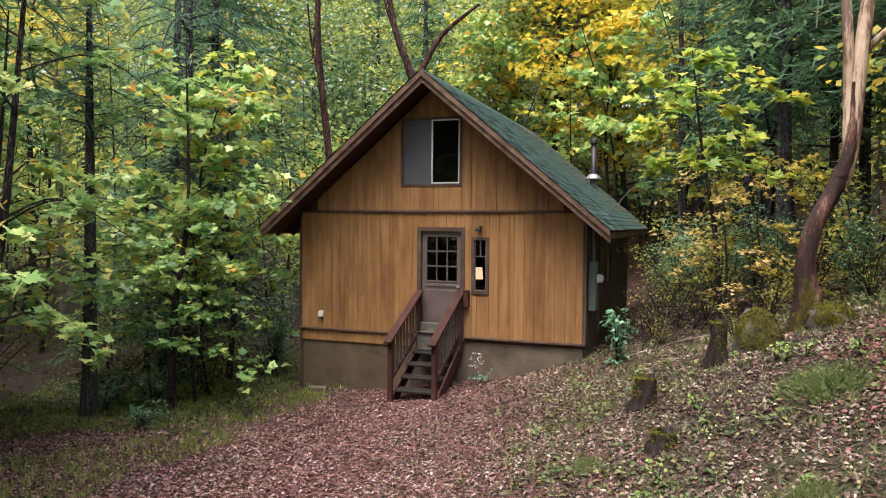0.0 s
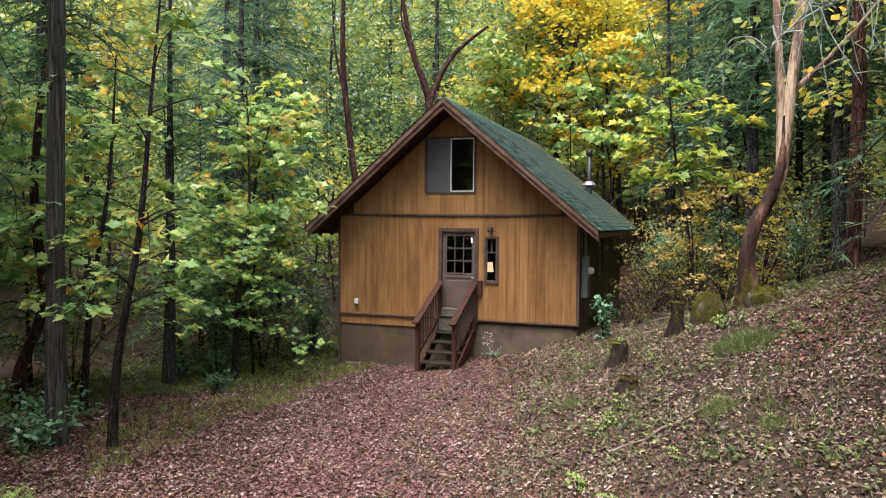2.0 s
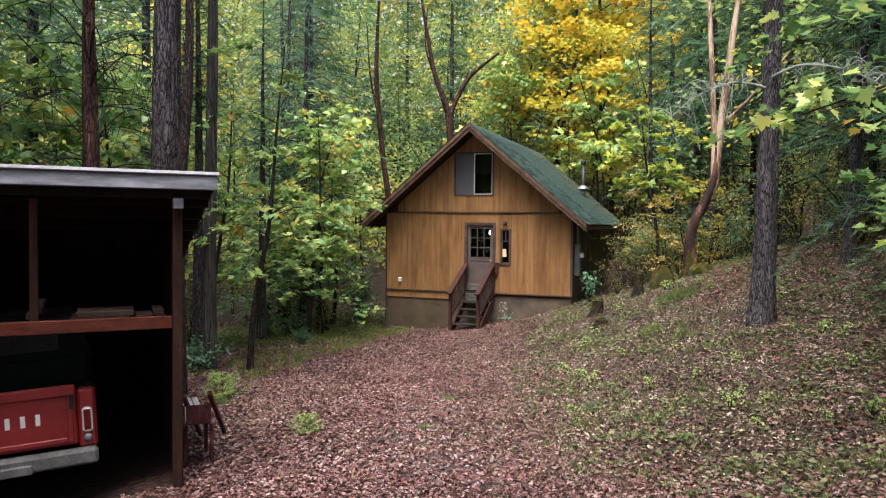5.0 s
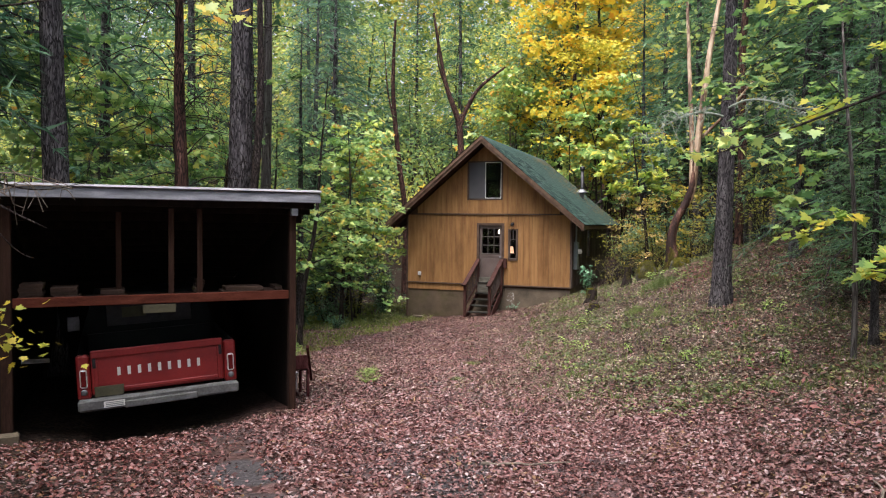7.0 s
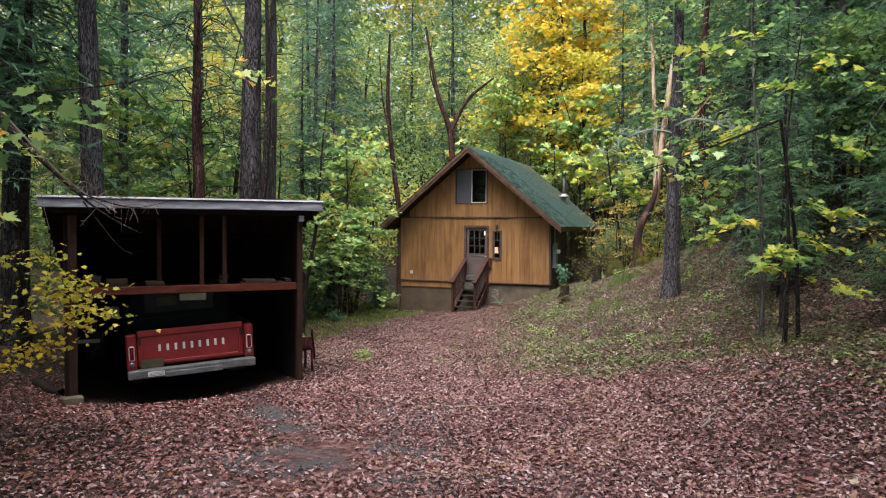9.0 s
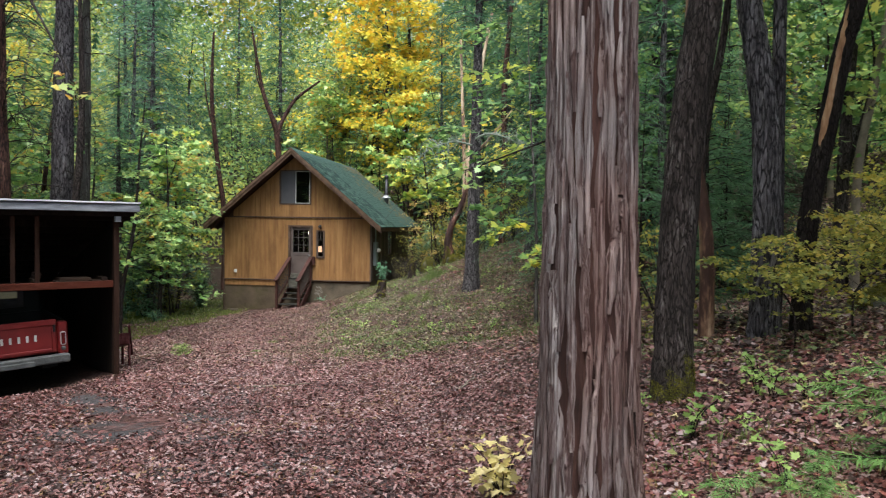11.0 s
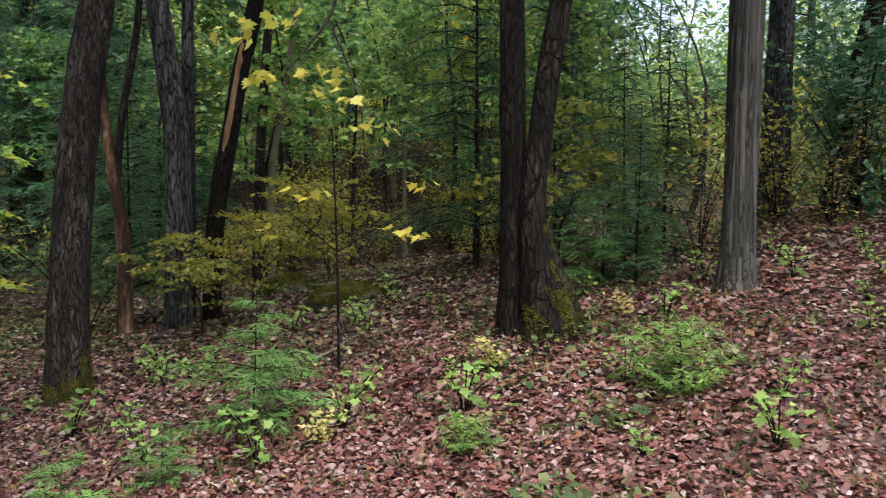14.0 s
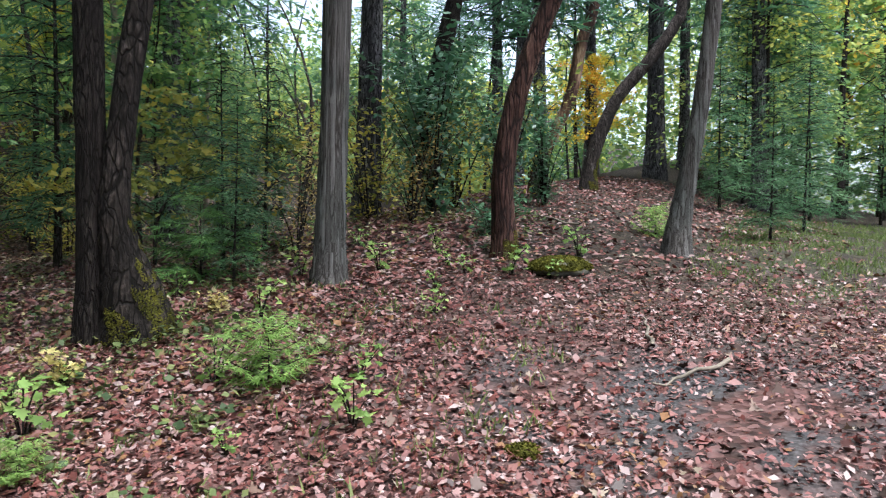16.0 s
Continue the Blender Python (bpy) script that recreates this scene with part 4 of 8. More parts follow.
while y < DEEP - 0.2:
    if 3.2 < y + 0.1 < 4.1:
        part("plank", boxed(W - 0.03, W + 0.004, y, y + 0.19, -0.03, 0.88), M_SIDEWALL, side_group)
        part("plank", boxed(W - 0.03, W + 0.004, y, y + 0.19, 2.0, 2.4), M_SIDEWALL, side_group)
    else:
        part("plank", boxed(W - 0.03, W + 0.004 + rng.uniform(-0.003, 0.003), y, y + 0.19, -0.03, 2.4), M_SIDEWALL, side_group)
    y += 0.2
window_2 = part("side_window", wall_with_holes(3.2, 4.1, 0.86, 2.0, -0.03, 0.03, [(3.27, 4.03, 0.93, 1.93)]), M_TRIM, cabin)
window_2.matrix_local = pose(W - 0.01, 0, 0, 0, 0, 90)
pane = part("pane", boxed(3.28, 4.02, -0.005, 0.0, 0.94, 1.92), M_GLASS, window_2)
pane.visible_shadow = False
part("batten", boxed(W + 0.006, W + 0.05, 1.75, 1.9, 0.0, 2.35, 0.004), M_SIDEWALL, cabin)

meter = thing("electric_meter", pose(W + 0.01, 0.5, 0.6), "grey-green electric meter box on the cabin wall", "meter")
part("housing", boxed(0, 0.14, -0.16, 0.16, 0, 0.95, 0.012), M_GREYBOX, meter)
part("dial_cover", lathe(bmesh.new(), [(0.08, 0), (0.085, 0.02), (0.075, 0.1), (0.03, 0.13)], 18, pose(0.14, 0, 0.62, 0, 90)), M_WHITE, meter, "white round meter cover", True)
part("conduit", lathe(bmesh.new(), [(0.028, 0), (0.028, 1.0)], 12, pose(0.07, -0.05, 0.951)), M_GREYBOX, meter)

socket = thing("wall_box", pose(0.53, -0.03, 0.31), "small white weatherproof box on the cabin front", "wall box")
part("cover", boxed(-0.055, 0.055, -0.04, 0.028, -0.065, 0.065, 0.01), M_WHITE, socket)
part("hinge", boxed(-0.05, 0.05, -0.046, -0.041, 0.02, 0.035), M_ALU, socket)

wall_lamp = thing("wall_lamp", pose(4.04, -0.0, 2.12), "small dark outdoor lamp over the narrow window", "lamp")
part("bracket", boxed(-0.04, 0.04, -0.03, 0.0, -0.03, 0.09, 0.006), M_DARKMETAL, wall_lamp)
part("arm", beam(bmesh.new(), (0, -0.03, 0.05), (0, -0.12, 0.06), 0.02, 0.02), M_DARKMETAL, wall_lamp)
part("shade", lathe(bmesh.new(), [(0.06, -0.07), (0.065, -0.06), (0.05, 0.0), (0.02, 0.03)], 16, pose(0, -0.12, 0.05)), M_DARKMETAL, wall_lamp, "", True)
part("bulb", lathe(bmesh.new(), [(0.015, -0.1), (0.04, -0.085), (0.045, -0.06), (0.02, -0.03)], 14, pose(0, -0.12, 0.05)), M_WHITE, wall_lamp, "unlit white bulb", True)

pendant = thing("pendant_lamp", pose(3.12, 1.55, 1.78), "small lit pendant lamp inside behind the door glass", "lamp")
part("glass_shade", lathe(bmesh.new(), [(0.035, 0.0), (0.06, 0.02), (0.06, 0.13), (0.03, 0.16)], 14), M_BULB, pendant, "glowing warm glass", True)
part("cord", lathe(bmesh.new(), [(0.006, 0.16), (0.006, 0.709)], 8), M_CABLE, pendant)
lamp_table = thing("side_table", pose(3.75, 1.0, -0.06), "small dark side table inside the cabin", "table")
part("table_top", boxed(-0.25, 0.25, -0.2, 0.2, 0.95, 0.98, 0.006), M_INSIDE, lamp_table)
for x, yy in ((-0.2, -0.15), (0.2, -0.15), (-0.2, 0.15), (0.2, 0.15)):
    part("leg", boxed(x - 0.02, x + 0.02, yy - 0.02, yy + 0.02, 0, 0.95), M_INSIDE, lamp_table)
table_lamp = thing("table_lamp", pose(3.72, 0.95, 0.921), "lit table lamp with an orange shade indoors", "lamp")
part("base", lathe(bmesh.new(), [(0.07, 0), (0.07, 0.02), (0.03, 0.06), (0.05, 0.12), (0.015, 0.2), (0.015, 0.24)], 14), M_INSIDE, table_lamp, "", True)
part("shade", lathe(bmesh.new(), [(0.11, 0.17), (0.108, 0.18), (0.085, 0.4), (0.08, 0.41)], 18), M_SHADE, table_lamp, "glowing orange fabric shade", True)

# front steps
steps = thing("front_steps", pose(0, 0, 0), "red-railed wooden front steps with worn dark treads", "steps")
for k in range(4):
    z, y = -0.27 - 0.185 * k, -0.36 - 0.3 * k
    part("tread", boxed(2.83, 3.63, y - 0.32 + 0.15, y + 0.15, z - 0.04, z, 0.008), M_TREAD, steps)
part("upper_step", boxed(2.84, 3.62, -0.3, -0.13, -0.26, 0.09, 0.008), M_PALETREAD, steps, "pale worn upper step")
part("upper_step", boxed(2.84, 3.62, -0.128, -0.035, -0.2, 0.26, 0.008), M_PALETREAD, steps, "pale worn sill step")
part("kick_board", boxed(2.86, 3.6, -0.325, -0.302, 0.06, 0.1, 0.004), M_TREAD, steps)
for x in (2.80, 3.66):
    part("stringer", beam(bmesh.new(), (x, -0.02, -0.26), (x, -1.5, -1.12), 0.04, 0.24), M_RED, steps)
    part("newel", boxed(x - 0.045, x + 0.045, -1.56, -1.47, -1.25, 0.1, 0.006), M_RED, steps)
    part("newel", boxed(x - 0.045, x + 0.045, -0.14, -0.05, -0.3, 0.84, 0.006), M_RED, steps)
    part("handrail", beam(bmesh.new(), (x, -0.05, 0.89), (x, -1.68, 0.08), 0.15, 0.04, bevel=0.006), M_RED, steps, "red-brown sloping handrail")
    part("lower_rail", beam(bmesh.new(), (x, -0.14, 0.06), (x, -1.47, -0.62), 0.04, 0.07), M_RED, steps)
    for k in range(8):
        y = -0.24 - k * 0.16
        top = 0.86 + (y + 0.05) * 0.497
        part("baluster", boxed(x - 0.018, x + 0.018, y - 0.018, y + 0.018, top - 0.8, top - 0.03), M_BALUSTER, steps, "greyed wooden baluster")
mailbox = thing("hanging_box", pose(3.79, -0.1, 0.6), "dark red box hung beside the steps", "box")
part("body", boxed(-0.06, 0.05, -0.02, 0.095, 0, 0.32, 0.01), M_RED, mailbox)
part("lid", boxed(-0.065, 0.055, -0.025, 0.096, 0.321, 0.34, 0.004), M_RED, mailbox)

# stove pipe through the roof
pipe = thing("stove_pipe", pose(5.28, 6.9, roof_z(5.28) - 0.16), "dark stove pipe with a shiny conical flashing", "chimney")
part("flue_base", lathe(bmesh.new(), [(0.1, 0), (0.1, 0.5)], 20), M_STEEL, pipe, "dull steel pipe", True)
part("flue", lathe(bmesh.new(), [(0.08, 0.501), (0.075, 0.52), (0.075, 1.4)], 20), M_DARKMETAL, pipe, "", True)
part("flashing", lathe(bmesh.new(), [(0.24, 0.42), (0.235, 0.44), (0.11, 0.56), (0.087, 0.57)], 20), M_STEEL, pipe, "", True)
part("cap", lathe(bmesh.new(), [(0.1, 1.4), (0.105, 1.43), (0.105, 1.53), (0.08, 1.56)], 20), M_DARKMETAL, pipe, "dark flue cap", True)

# ---- open shed with a pickup in it ----
# its frame: x along the open front, y into the shed
SHED = pose(2.56, -18.19, 0, 0, 0, 45.24)
SL, SD, SF, SB = 3.67, 5.7, 2.54, 1.12
shed = thing("open_shed", SHED, "open-fronted plywood shed with a lean-to roof and pale metal edge", "shed")


def shed_roof(y):
    return SF + (SB - SF) * y / SD


part("post", boxed(0.0, 0.12, 0.0, 0.14, -0.9, shed_roof(0.1) - 0.2, 0.008), M_SHEDPOST, shed)
part("post", boxed(SL - 0.2, SL - 0.11, 0.0, 0.14, -0.9, shed_roof(0.1) - 0.2, 0.008), M_SHEDPOST, shed)
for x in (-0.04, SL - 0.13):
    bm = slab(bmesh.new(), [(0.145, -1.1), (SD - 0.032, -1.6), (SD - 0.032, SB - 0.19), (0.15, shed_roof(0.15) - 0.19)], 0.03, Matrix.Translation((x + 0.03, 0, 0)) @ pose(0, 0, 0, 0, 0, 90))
    wall = part("side_wall", bm, M_SHEDWOOD if x > 1 else M_SHEDSHADE, shed, "weathered plywood shed wall")
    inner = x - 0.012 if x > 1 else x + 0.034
    # thin sheet added to darken the wall's inner face, in place of shade
    part("shade_lining", slab(bmesh.new(), [(0.15, -1.0), (SD - 0.04, -1.3), (SD - 0.04, SB - 0.2), (0.15, shed_roof(0.15) - 0.2)], 0.008, Matrix.Translation((inner + 0.008, 0, 0)) @ pose(0, 0, 0, 0, 0, 90)), M_SHEDSHADE, wall)
    for y in (() if x > 1 else (0.2, 1.42, 2.64, 3.86)):
        part("batten", boxed(x + (0.032 if x > 1 else -0.03), x + (0.052 if x > 1 else -0.002), y - 0.012, y + 0.012, -0.9, shed_roof(y) - 0.2), M_SHEDPOST, wall)
# back wall, roof and purlins carry the same painted shade
part("back_wall", boxed(-0.04, SL - 0.1, SD - 0.03, SD, -1.6, SB - 0.05), M_SHEDSHADE, shed)
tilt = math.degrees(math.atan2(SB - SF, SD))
top = part("roof", boxed(-0.36, SL + 0.18, -0.1, SD + 0.32, -0.02, 0.02), M_SHEDSHADE, shed)
top.matrix_local = pose(0, 0, SF - 0.03, tilt)
bm = boxed(-0.38, SL + 0.2, -0.13, -0.102, -0.12, 0.012, 0.004)
fascia = part("fascia", bm, M_FASCIA, top, "weathered grey fascia board")
part("drip_edge", boxed(-0.39, SL + 0.21, -0.16, 0.12, 0.022, 0.05), M_ROOFMETAL, top)
part("side_edge", boxed(SL + 0.181, SL + 0.195, -0.1, SD + 0.32, -0.05, 0.02), M_SHEDSHADE, top)
part("beam_end", boxed(SL - 0.2, SL - 0.11, -0.11, -0.002, SF - 0.3, SF - 0.2, 0.006), M_FASCIA, shed, "grey weathered beam end")
part("front_beam", boxed(-0.3, SL + 0.14, 0.0, 0.1, SF - 0.2, SF - 0.08), M_SHEDSHADE, shed)
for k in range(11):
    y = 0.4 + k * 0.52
    b = part("purlin", boxed(-0.35, SL + 0.17, y - 0.02, y + 0.02, -0.15, -0.022), M_SHEDSHADE, top)
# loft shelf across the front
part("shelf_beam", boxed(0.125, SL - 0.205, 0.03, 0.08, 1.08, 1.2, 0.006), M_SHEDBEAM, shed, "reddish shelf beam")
part("shelf_board", boxed(0.125, SL - 0.205, 0.085, 0.9, 1.12, 1.15), M_SHEDSHADE, shed)
for x, y in ((1.3, 0.4), (1.93, 0.1), (2.29, 0.12)):
    part("strut", boxed(x - 0.035, x + 0.035, y, y + 0.05, 1.152, SF - 0.22, 0.004), M_SHEDPOST, shed, "rough brown strut")
rng = random.Random(3)
for x, w, n in ((0.18, 0.26, 4), (0.55, 0.3, 3), (1.1, 0.28, 2), (2.6, 0.5, 2), (3.15, 0.15, 1), (3.3, 0.1, 2), (2.24, 0.1, 4)):
    for k in range(n):
        o = rng.uniform(-0.03, 0.03)
        b = thing("lumber_offcut", SHED @ pose(x + o, 0.16, 1.153 + 0.052 * k), "dusty wood offcut stacked on the shed shelf", "wood", "shelf stack")
        part("board", boxed(0, w, 0.0, 0.4, 0, 0.05, 0.004), M_LUMBER, b)
card = thing("hanging_card", SHED @ pose(1.78, 0.03, 1.0), "faded yellowish card hung under the shelf beam", "sign")
part("sheet", boxed(-0.2, 0.2, -0.012, -0.004, -0.04, 0.068, 0.002), M_PAPER, card)

# pickup, nose into the shed
truck = thing("pickup_truck", SHED @ pose(1.83, 0.36, -0.53, 0, -2.9, 0.5), "old red pickup parked tail-out in the shed", "truck")
# the red truck's bed is coloured dark for the shade inside the shed
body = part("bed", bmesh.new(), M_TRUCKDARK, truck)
bm = bmesh.new()
for x0, x1 in ((-0.98, -0.90), (0.90, 0.98)):
    box(bm, x0, x1, 0.06, 1.75, 0.42, 1.0, 0.02)
box(bm, -0.89, 0.89, 0.07, 1.75, 0.42, 0.5)
box(bm, -0.89, 0.89, 1.69, 1.75, 0.5, 1.0)
bm.to_mesh(body.data)
bm.free()
for x0, x1 in ((-1.0, -0.84), (0.84, 1.0)):
    part("rear_pillar", boxed(x0, x1, -0.02, 0.12, 0.4, 0.98, 0.025), M_TRUCKRED, truck)
gate = part("tailgate", boxed(-0.83, 0.83, 0.0, 0.07, 0.44, 1.02, 0.015), M_TRUCKRED, truck)
part("top_rib", boxed(-0.83, 0.83, -0.03, 0.01, 0.92, 1.03, 0.018), M_TRUCKRED, gate)
part("frame_rib", boxed(-0.8, -0.745, -0.018, 0.002, 0.47, 0.915, 0.008), M_TRUCKRED, gate)
part("frame_rib", boxed(0.745, 0.8, -0.018, 0.002, 0.47, 0.915, 0.008), M_TRUCKRED, gate)
part("frame_rib", boxed(-0.74, 0.74, -0.018, 0.002, 0.47, 0.52, 0.008), M_TRUCKRED, gate)
for k in range(9):
    x = -0.5 + k * 0.125
    part("badge_mark", boxed(x - 0.02, x + 0.02, -0.008, -0.001, 0.67, 0.78, 0.003), M_WHITE, gate, "white bar mark")
for sx in (-1, 1):
    part("latch", boxed(sx * 0.79 - 0.02, sx * 0.79 + 0.02, -0.035, -0.001, 0.8, 0.93, 0.006), M_DARKMETAL, gate)
    lamp = part("tail_lamp", boxed(sx * 0.92 - 0.045, sx * 0.92 + 0.045, -0.05, -0.021, 0.56, 0.8, 0.02), M_ALU, truck, "chrome-rimmed tail lamp")
    part("lens", boxed(sx * 0.92 - 0.03, sx * 0.92 + 0.03, -0.056, -0.051, 0.58, 0.78, 0.002), M_LENS, lamp)
    part("reverse_lamp", lathe(bmesh.new(), [(0.04, 0), (0.04, 0.02), (0.02, 0.03)], 14, pose(sx * 0.92, -0.021, 0.5, 90)), M_STEEL, truck, "small round chrome-rimmed lamp", True)
bump = part("bumper", boxed(-1.0, 1.0, -0.16, -0.03, 0.27, 0.42, 0.025), M_BUMPER, truck, "dented grey step bumper")
part("bumper_step", boxed(-0.45, 0.45, -0.2, -0.161, 0.27, 0.36, 0.012), M_BUMPER, bump)
part("plate", boxed(-0.8, -0.45, -0.05, -0.035, 0.425, 0.56, 0.004), M_PAPER, truck, "old yellow plate")
part("sticker", boxed(-0.7, -0.45, -0.166, -0.162, 0.3, 0.38), M_WHITE, bump, "white sticker with unreadable writing")
for k in range(3):
    part("sticker_line", boxed(-0.68, -0.47, -0.169, -0.167, 0.312 + k * 0.022, 0.322 + k * 0.022), M_GREYBOX, bump)
bm = bmesh.new()
slab(bm, [(-0.95, 0.42), (0.95, 0.42), (0.97, 0.98), (0.78, 1.58), (-0.78, 1.58), (-0.97, 0.98)], 1.15, Matrix.Translation((0, 1.85, 0)))
part("cab", bm, M_TRUCKDARK, truck, "dark painted cab deepened with shade")
part("rear_window", boxed(-0.62, 0.62, 1.835, 1.847, 1.08, 1.46, 0.01), M_DARKMETAL, truck, "dark rear window")
part("window_sticker", boxed(-0.4, -0.05, 1.822, 1.832, 1.2, 1.36), M_PAPER, truck)
part("hood", boxed(-0.93, 0.93, 3.01, 3.7, 0.42, 1.0, 0.05), M_TRUCKDARK, truck)
for sx in (-1, 1):
    for y in (0.95, 3.25):
        tyre = part("wheel", lathe(bmesh.new(), [(0.2, -0.1), (0.33, -0.1), (0.36, -0.06), (0.36, 0.06), (0.33, 0.1), (0.2, 0.1)], 24, pose(sx * 0.78, y, 0.36, 0, 90)), M_TYRE, truck, "black tyre", True)
        part("rim", lathe(bmesh.new(), [(0.19, -0.08), (0.19, 0.08), (0.06, 0.1)], 18, pose(sx * 0.78, y, 0.36, 0, 90 * sx)), M_STEEL, tyre, "", True)
part("mudflap", boxed(-0.9, -0.66, 0.5, 0.52, 0.1, 0.41), M_TYRE, truck)
part("mudflap", boxed(0.66, 0.9, 0.5, 0.52, 0.1, 0.41), M_TYRE, truck)
part("mirror", boxed(-1.2, -1.02, 2.6, 2.63, 0.95, 1.18, 0.01), M_STEEL, truck)
rail = thing("wall_plank", SHED @ pose(0.05, 1.6, 0.12), "pale plank fixed along the shed's inner wall", "plank")
part("board", boxed(0.0, 0.35, 0, 0.03, 0, 0.06), M_GREYWOOD, rail)

# red cart and grey bench against the shed's outer wall
place = SHED @ Vector((SL + 0.25, 0.95, 0))
gz = float(lay(place.x, place.y))
cart = thing("hand_cart", SHED @ Matrix.Translation((SL - 0.04, 0.7, gz + 0.002)) @ Matrix.Diagonal((1.0, 1.0, 1.15, 1)), "faded dark red wooden hand cart tipped against the shed wall", "cart")
for x in (0.0, 0.27):
    part("side_panel", beam(bmesh.new(), (x, 0.0, 0.5), (x + 0.02, 0.62, 0.38), 0.022, 0.2, bevel=0.004), M_CARTRED, cart)
    part("leg", boxed(x, x + 0.04, 0.03, 0.07, 0.0, 0.4, 0.004), M_CARTRED, cart)
    part("leg", boxed(x, x + 0.04, 0.52, 0.56, 0.0, 0.3, 0.004), M_CARTRED, cart)
    part("shaft", beam(bmesh.new(), (x - 0.02, -0.08, 0.72), (x + 0.26, 0.78, 0.12), 0.04, 0.045, bevel=0.005), M_CARTRED, cart, "worn pinkish shaft")
part("bed", beam(bmesh.new(), (0.146, 0.02, 0.42), (0.146, 0.6, 0.3), 0.24, 0.02), M_CARTRED, cart)
part("end_panel", boxed(0.02, 0.26, -0.02, 0.004, 0.42, 0.6, 0.005), M_CARTRED, cart)
place = SHED @ Vector((SL + 0.3, 2.4, 0))
gz = float(lay(place.x, place.y))
bench = thing("slatted_bench", SHED @ pose(SL - 0.07, 1.75, gz + 0.002), "weathered pale grey slatted bench by the shed wall", "bench")
for k in range(4):
    part("back_slat", boxed(0.02 + k * 0.03, 0.05 + k * 0.03, 0.0, 1.35, 0.72 - k * 0.15, 0.83 - k * 0.15, 0.005), M_GREYWOOD, bench)
for k in range(3):
    part("seat_slat", boxed(0.16 + k * 0.09, 0.235 + k * 0.09, 0.0, 1.35, 0.36, 0.385, 0.005), M_GREYWOOD, bench)
for y in (0.08, 1.22):
    part("leg", boxed(0.36, 0.41, y, y + 0.05, 0, 0.358), M_GREYWOOD, bench)
    part("leg", beam(bmesh.new(), (0.16, y + 0.025, 0.0), (-0.012, y + 0.025, 0.82), 0.05, 0.03), M_GREYWOOD, bench)

# ---- plants ----
HALF_LEAF = [(0.16, -0.05), (0.44, 0.0), (0.33, 0.15), (0.63, 0.34), (0.58, 0.47), (0.36, 0.45), (0.42, 0.69), (0.2, 0.6), (0.13, 0.84)]
MAPLE = np.array([(0, 0.03)] + HALF_LEAF + [(0, 1.0)] + [(-x, y) for x, y in HALF_LEAF[::-1]])
OVAL = np.array([(0, 0), (0.22, 0.3), (0.2, 0.7), (0, 1), (-0.2, 0.7), (-0.22, 0.3)])
KITE = np.array([(0, 0), (0.34, 0.5), (0, 1), (-0.34, 0.5)])
LITTER = np.array([(0, 0), (0.27, 0.42), (0.03, 1), (-0.25, 0.58)])
NEEDLE = np.array([(0.1, 0), (0.16, 0.5), (0, 1), (-0.16, 0.5), (-0.1, 0)])



def comb(teeth, wide, gap=0.35):
    """A spray of needles: a stalk with slanting teeth on both sides."""
    right = [(0.015, 0.0)]
    for k in range(teeth):
        t = (k + 0.5) / teeth
        w = wide * math.sin(math.pi * (0.15 + 0.8 * t)) ** 0.8
        right += [(w, t + 0.16), (0.018, t + 0.05)]
    return np.array(right + [(0, 1.08)] + [(-x, y) for x, y in right[::-1]])


SLIVER = np.array([(-0.07, 0), (0.07, 0), (0, 1)])
TRI = np.array([(-0.34, 0.4), (0.32, 0.25), (0, 1)])
FROND = comb(3, 0.3)


def unit(v):
    return v / (np.linalg.norm(v, axis=-1, keepdims=True) + 1e-9)


def laid_leaves(p, way, up, size, shape, curl=0.15, wide=1.0):
    """Corners of leaves at p that point along way and face up."""
    way = unit(way)
    side = unit(np.cross(way, up))
    nor = np.cross(side, way)
    sx, sy = shape[:, 0] * wide, shape[:, 1]
    bend = curl * (sx**2 * 1.6 - 0.6 * sy**2)
    size = np.asarray(size)[:, None, None]
    return p[:, None] + size * (sx[None, :, None] * side[:, None] + sy[None, :, None] * way[:, None] + bend[None, :, None] * nor[:, None])


def curve(points, n):
    """n points of a smooth line through a few."""
    pts = np.asarray(points, float)
    t = np.linspace(0, len(pts) - 1, n)
    k = np.clip(t.astype(int), 0, len(pts) - 2)
    f = (t - k)[:, None]
    a, b, c, d = pts[np.maximum(k - 1, 0)], pts[k], pts[k + 1], pts[np.minimum(k + 2, len(pts) - 1)]
    return 0.5 * (2 * b + (c - a) * f + (2 * a - 5 * b + 4 * c - d) * f**2 + (3 * b - a - 3 * c + d) * f**3)


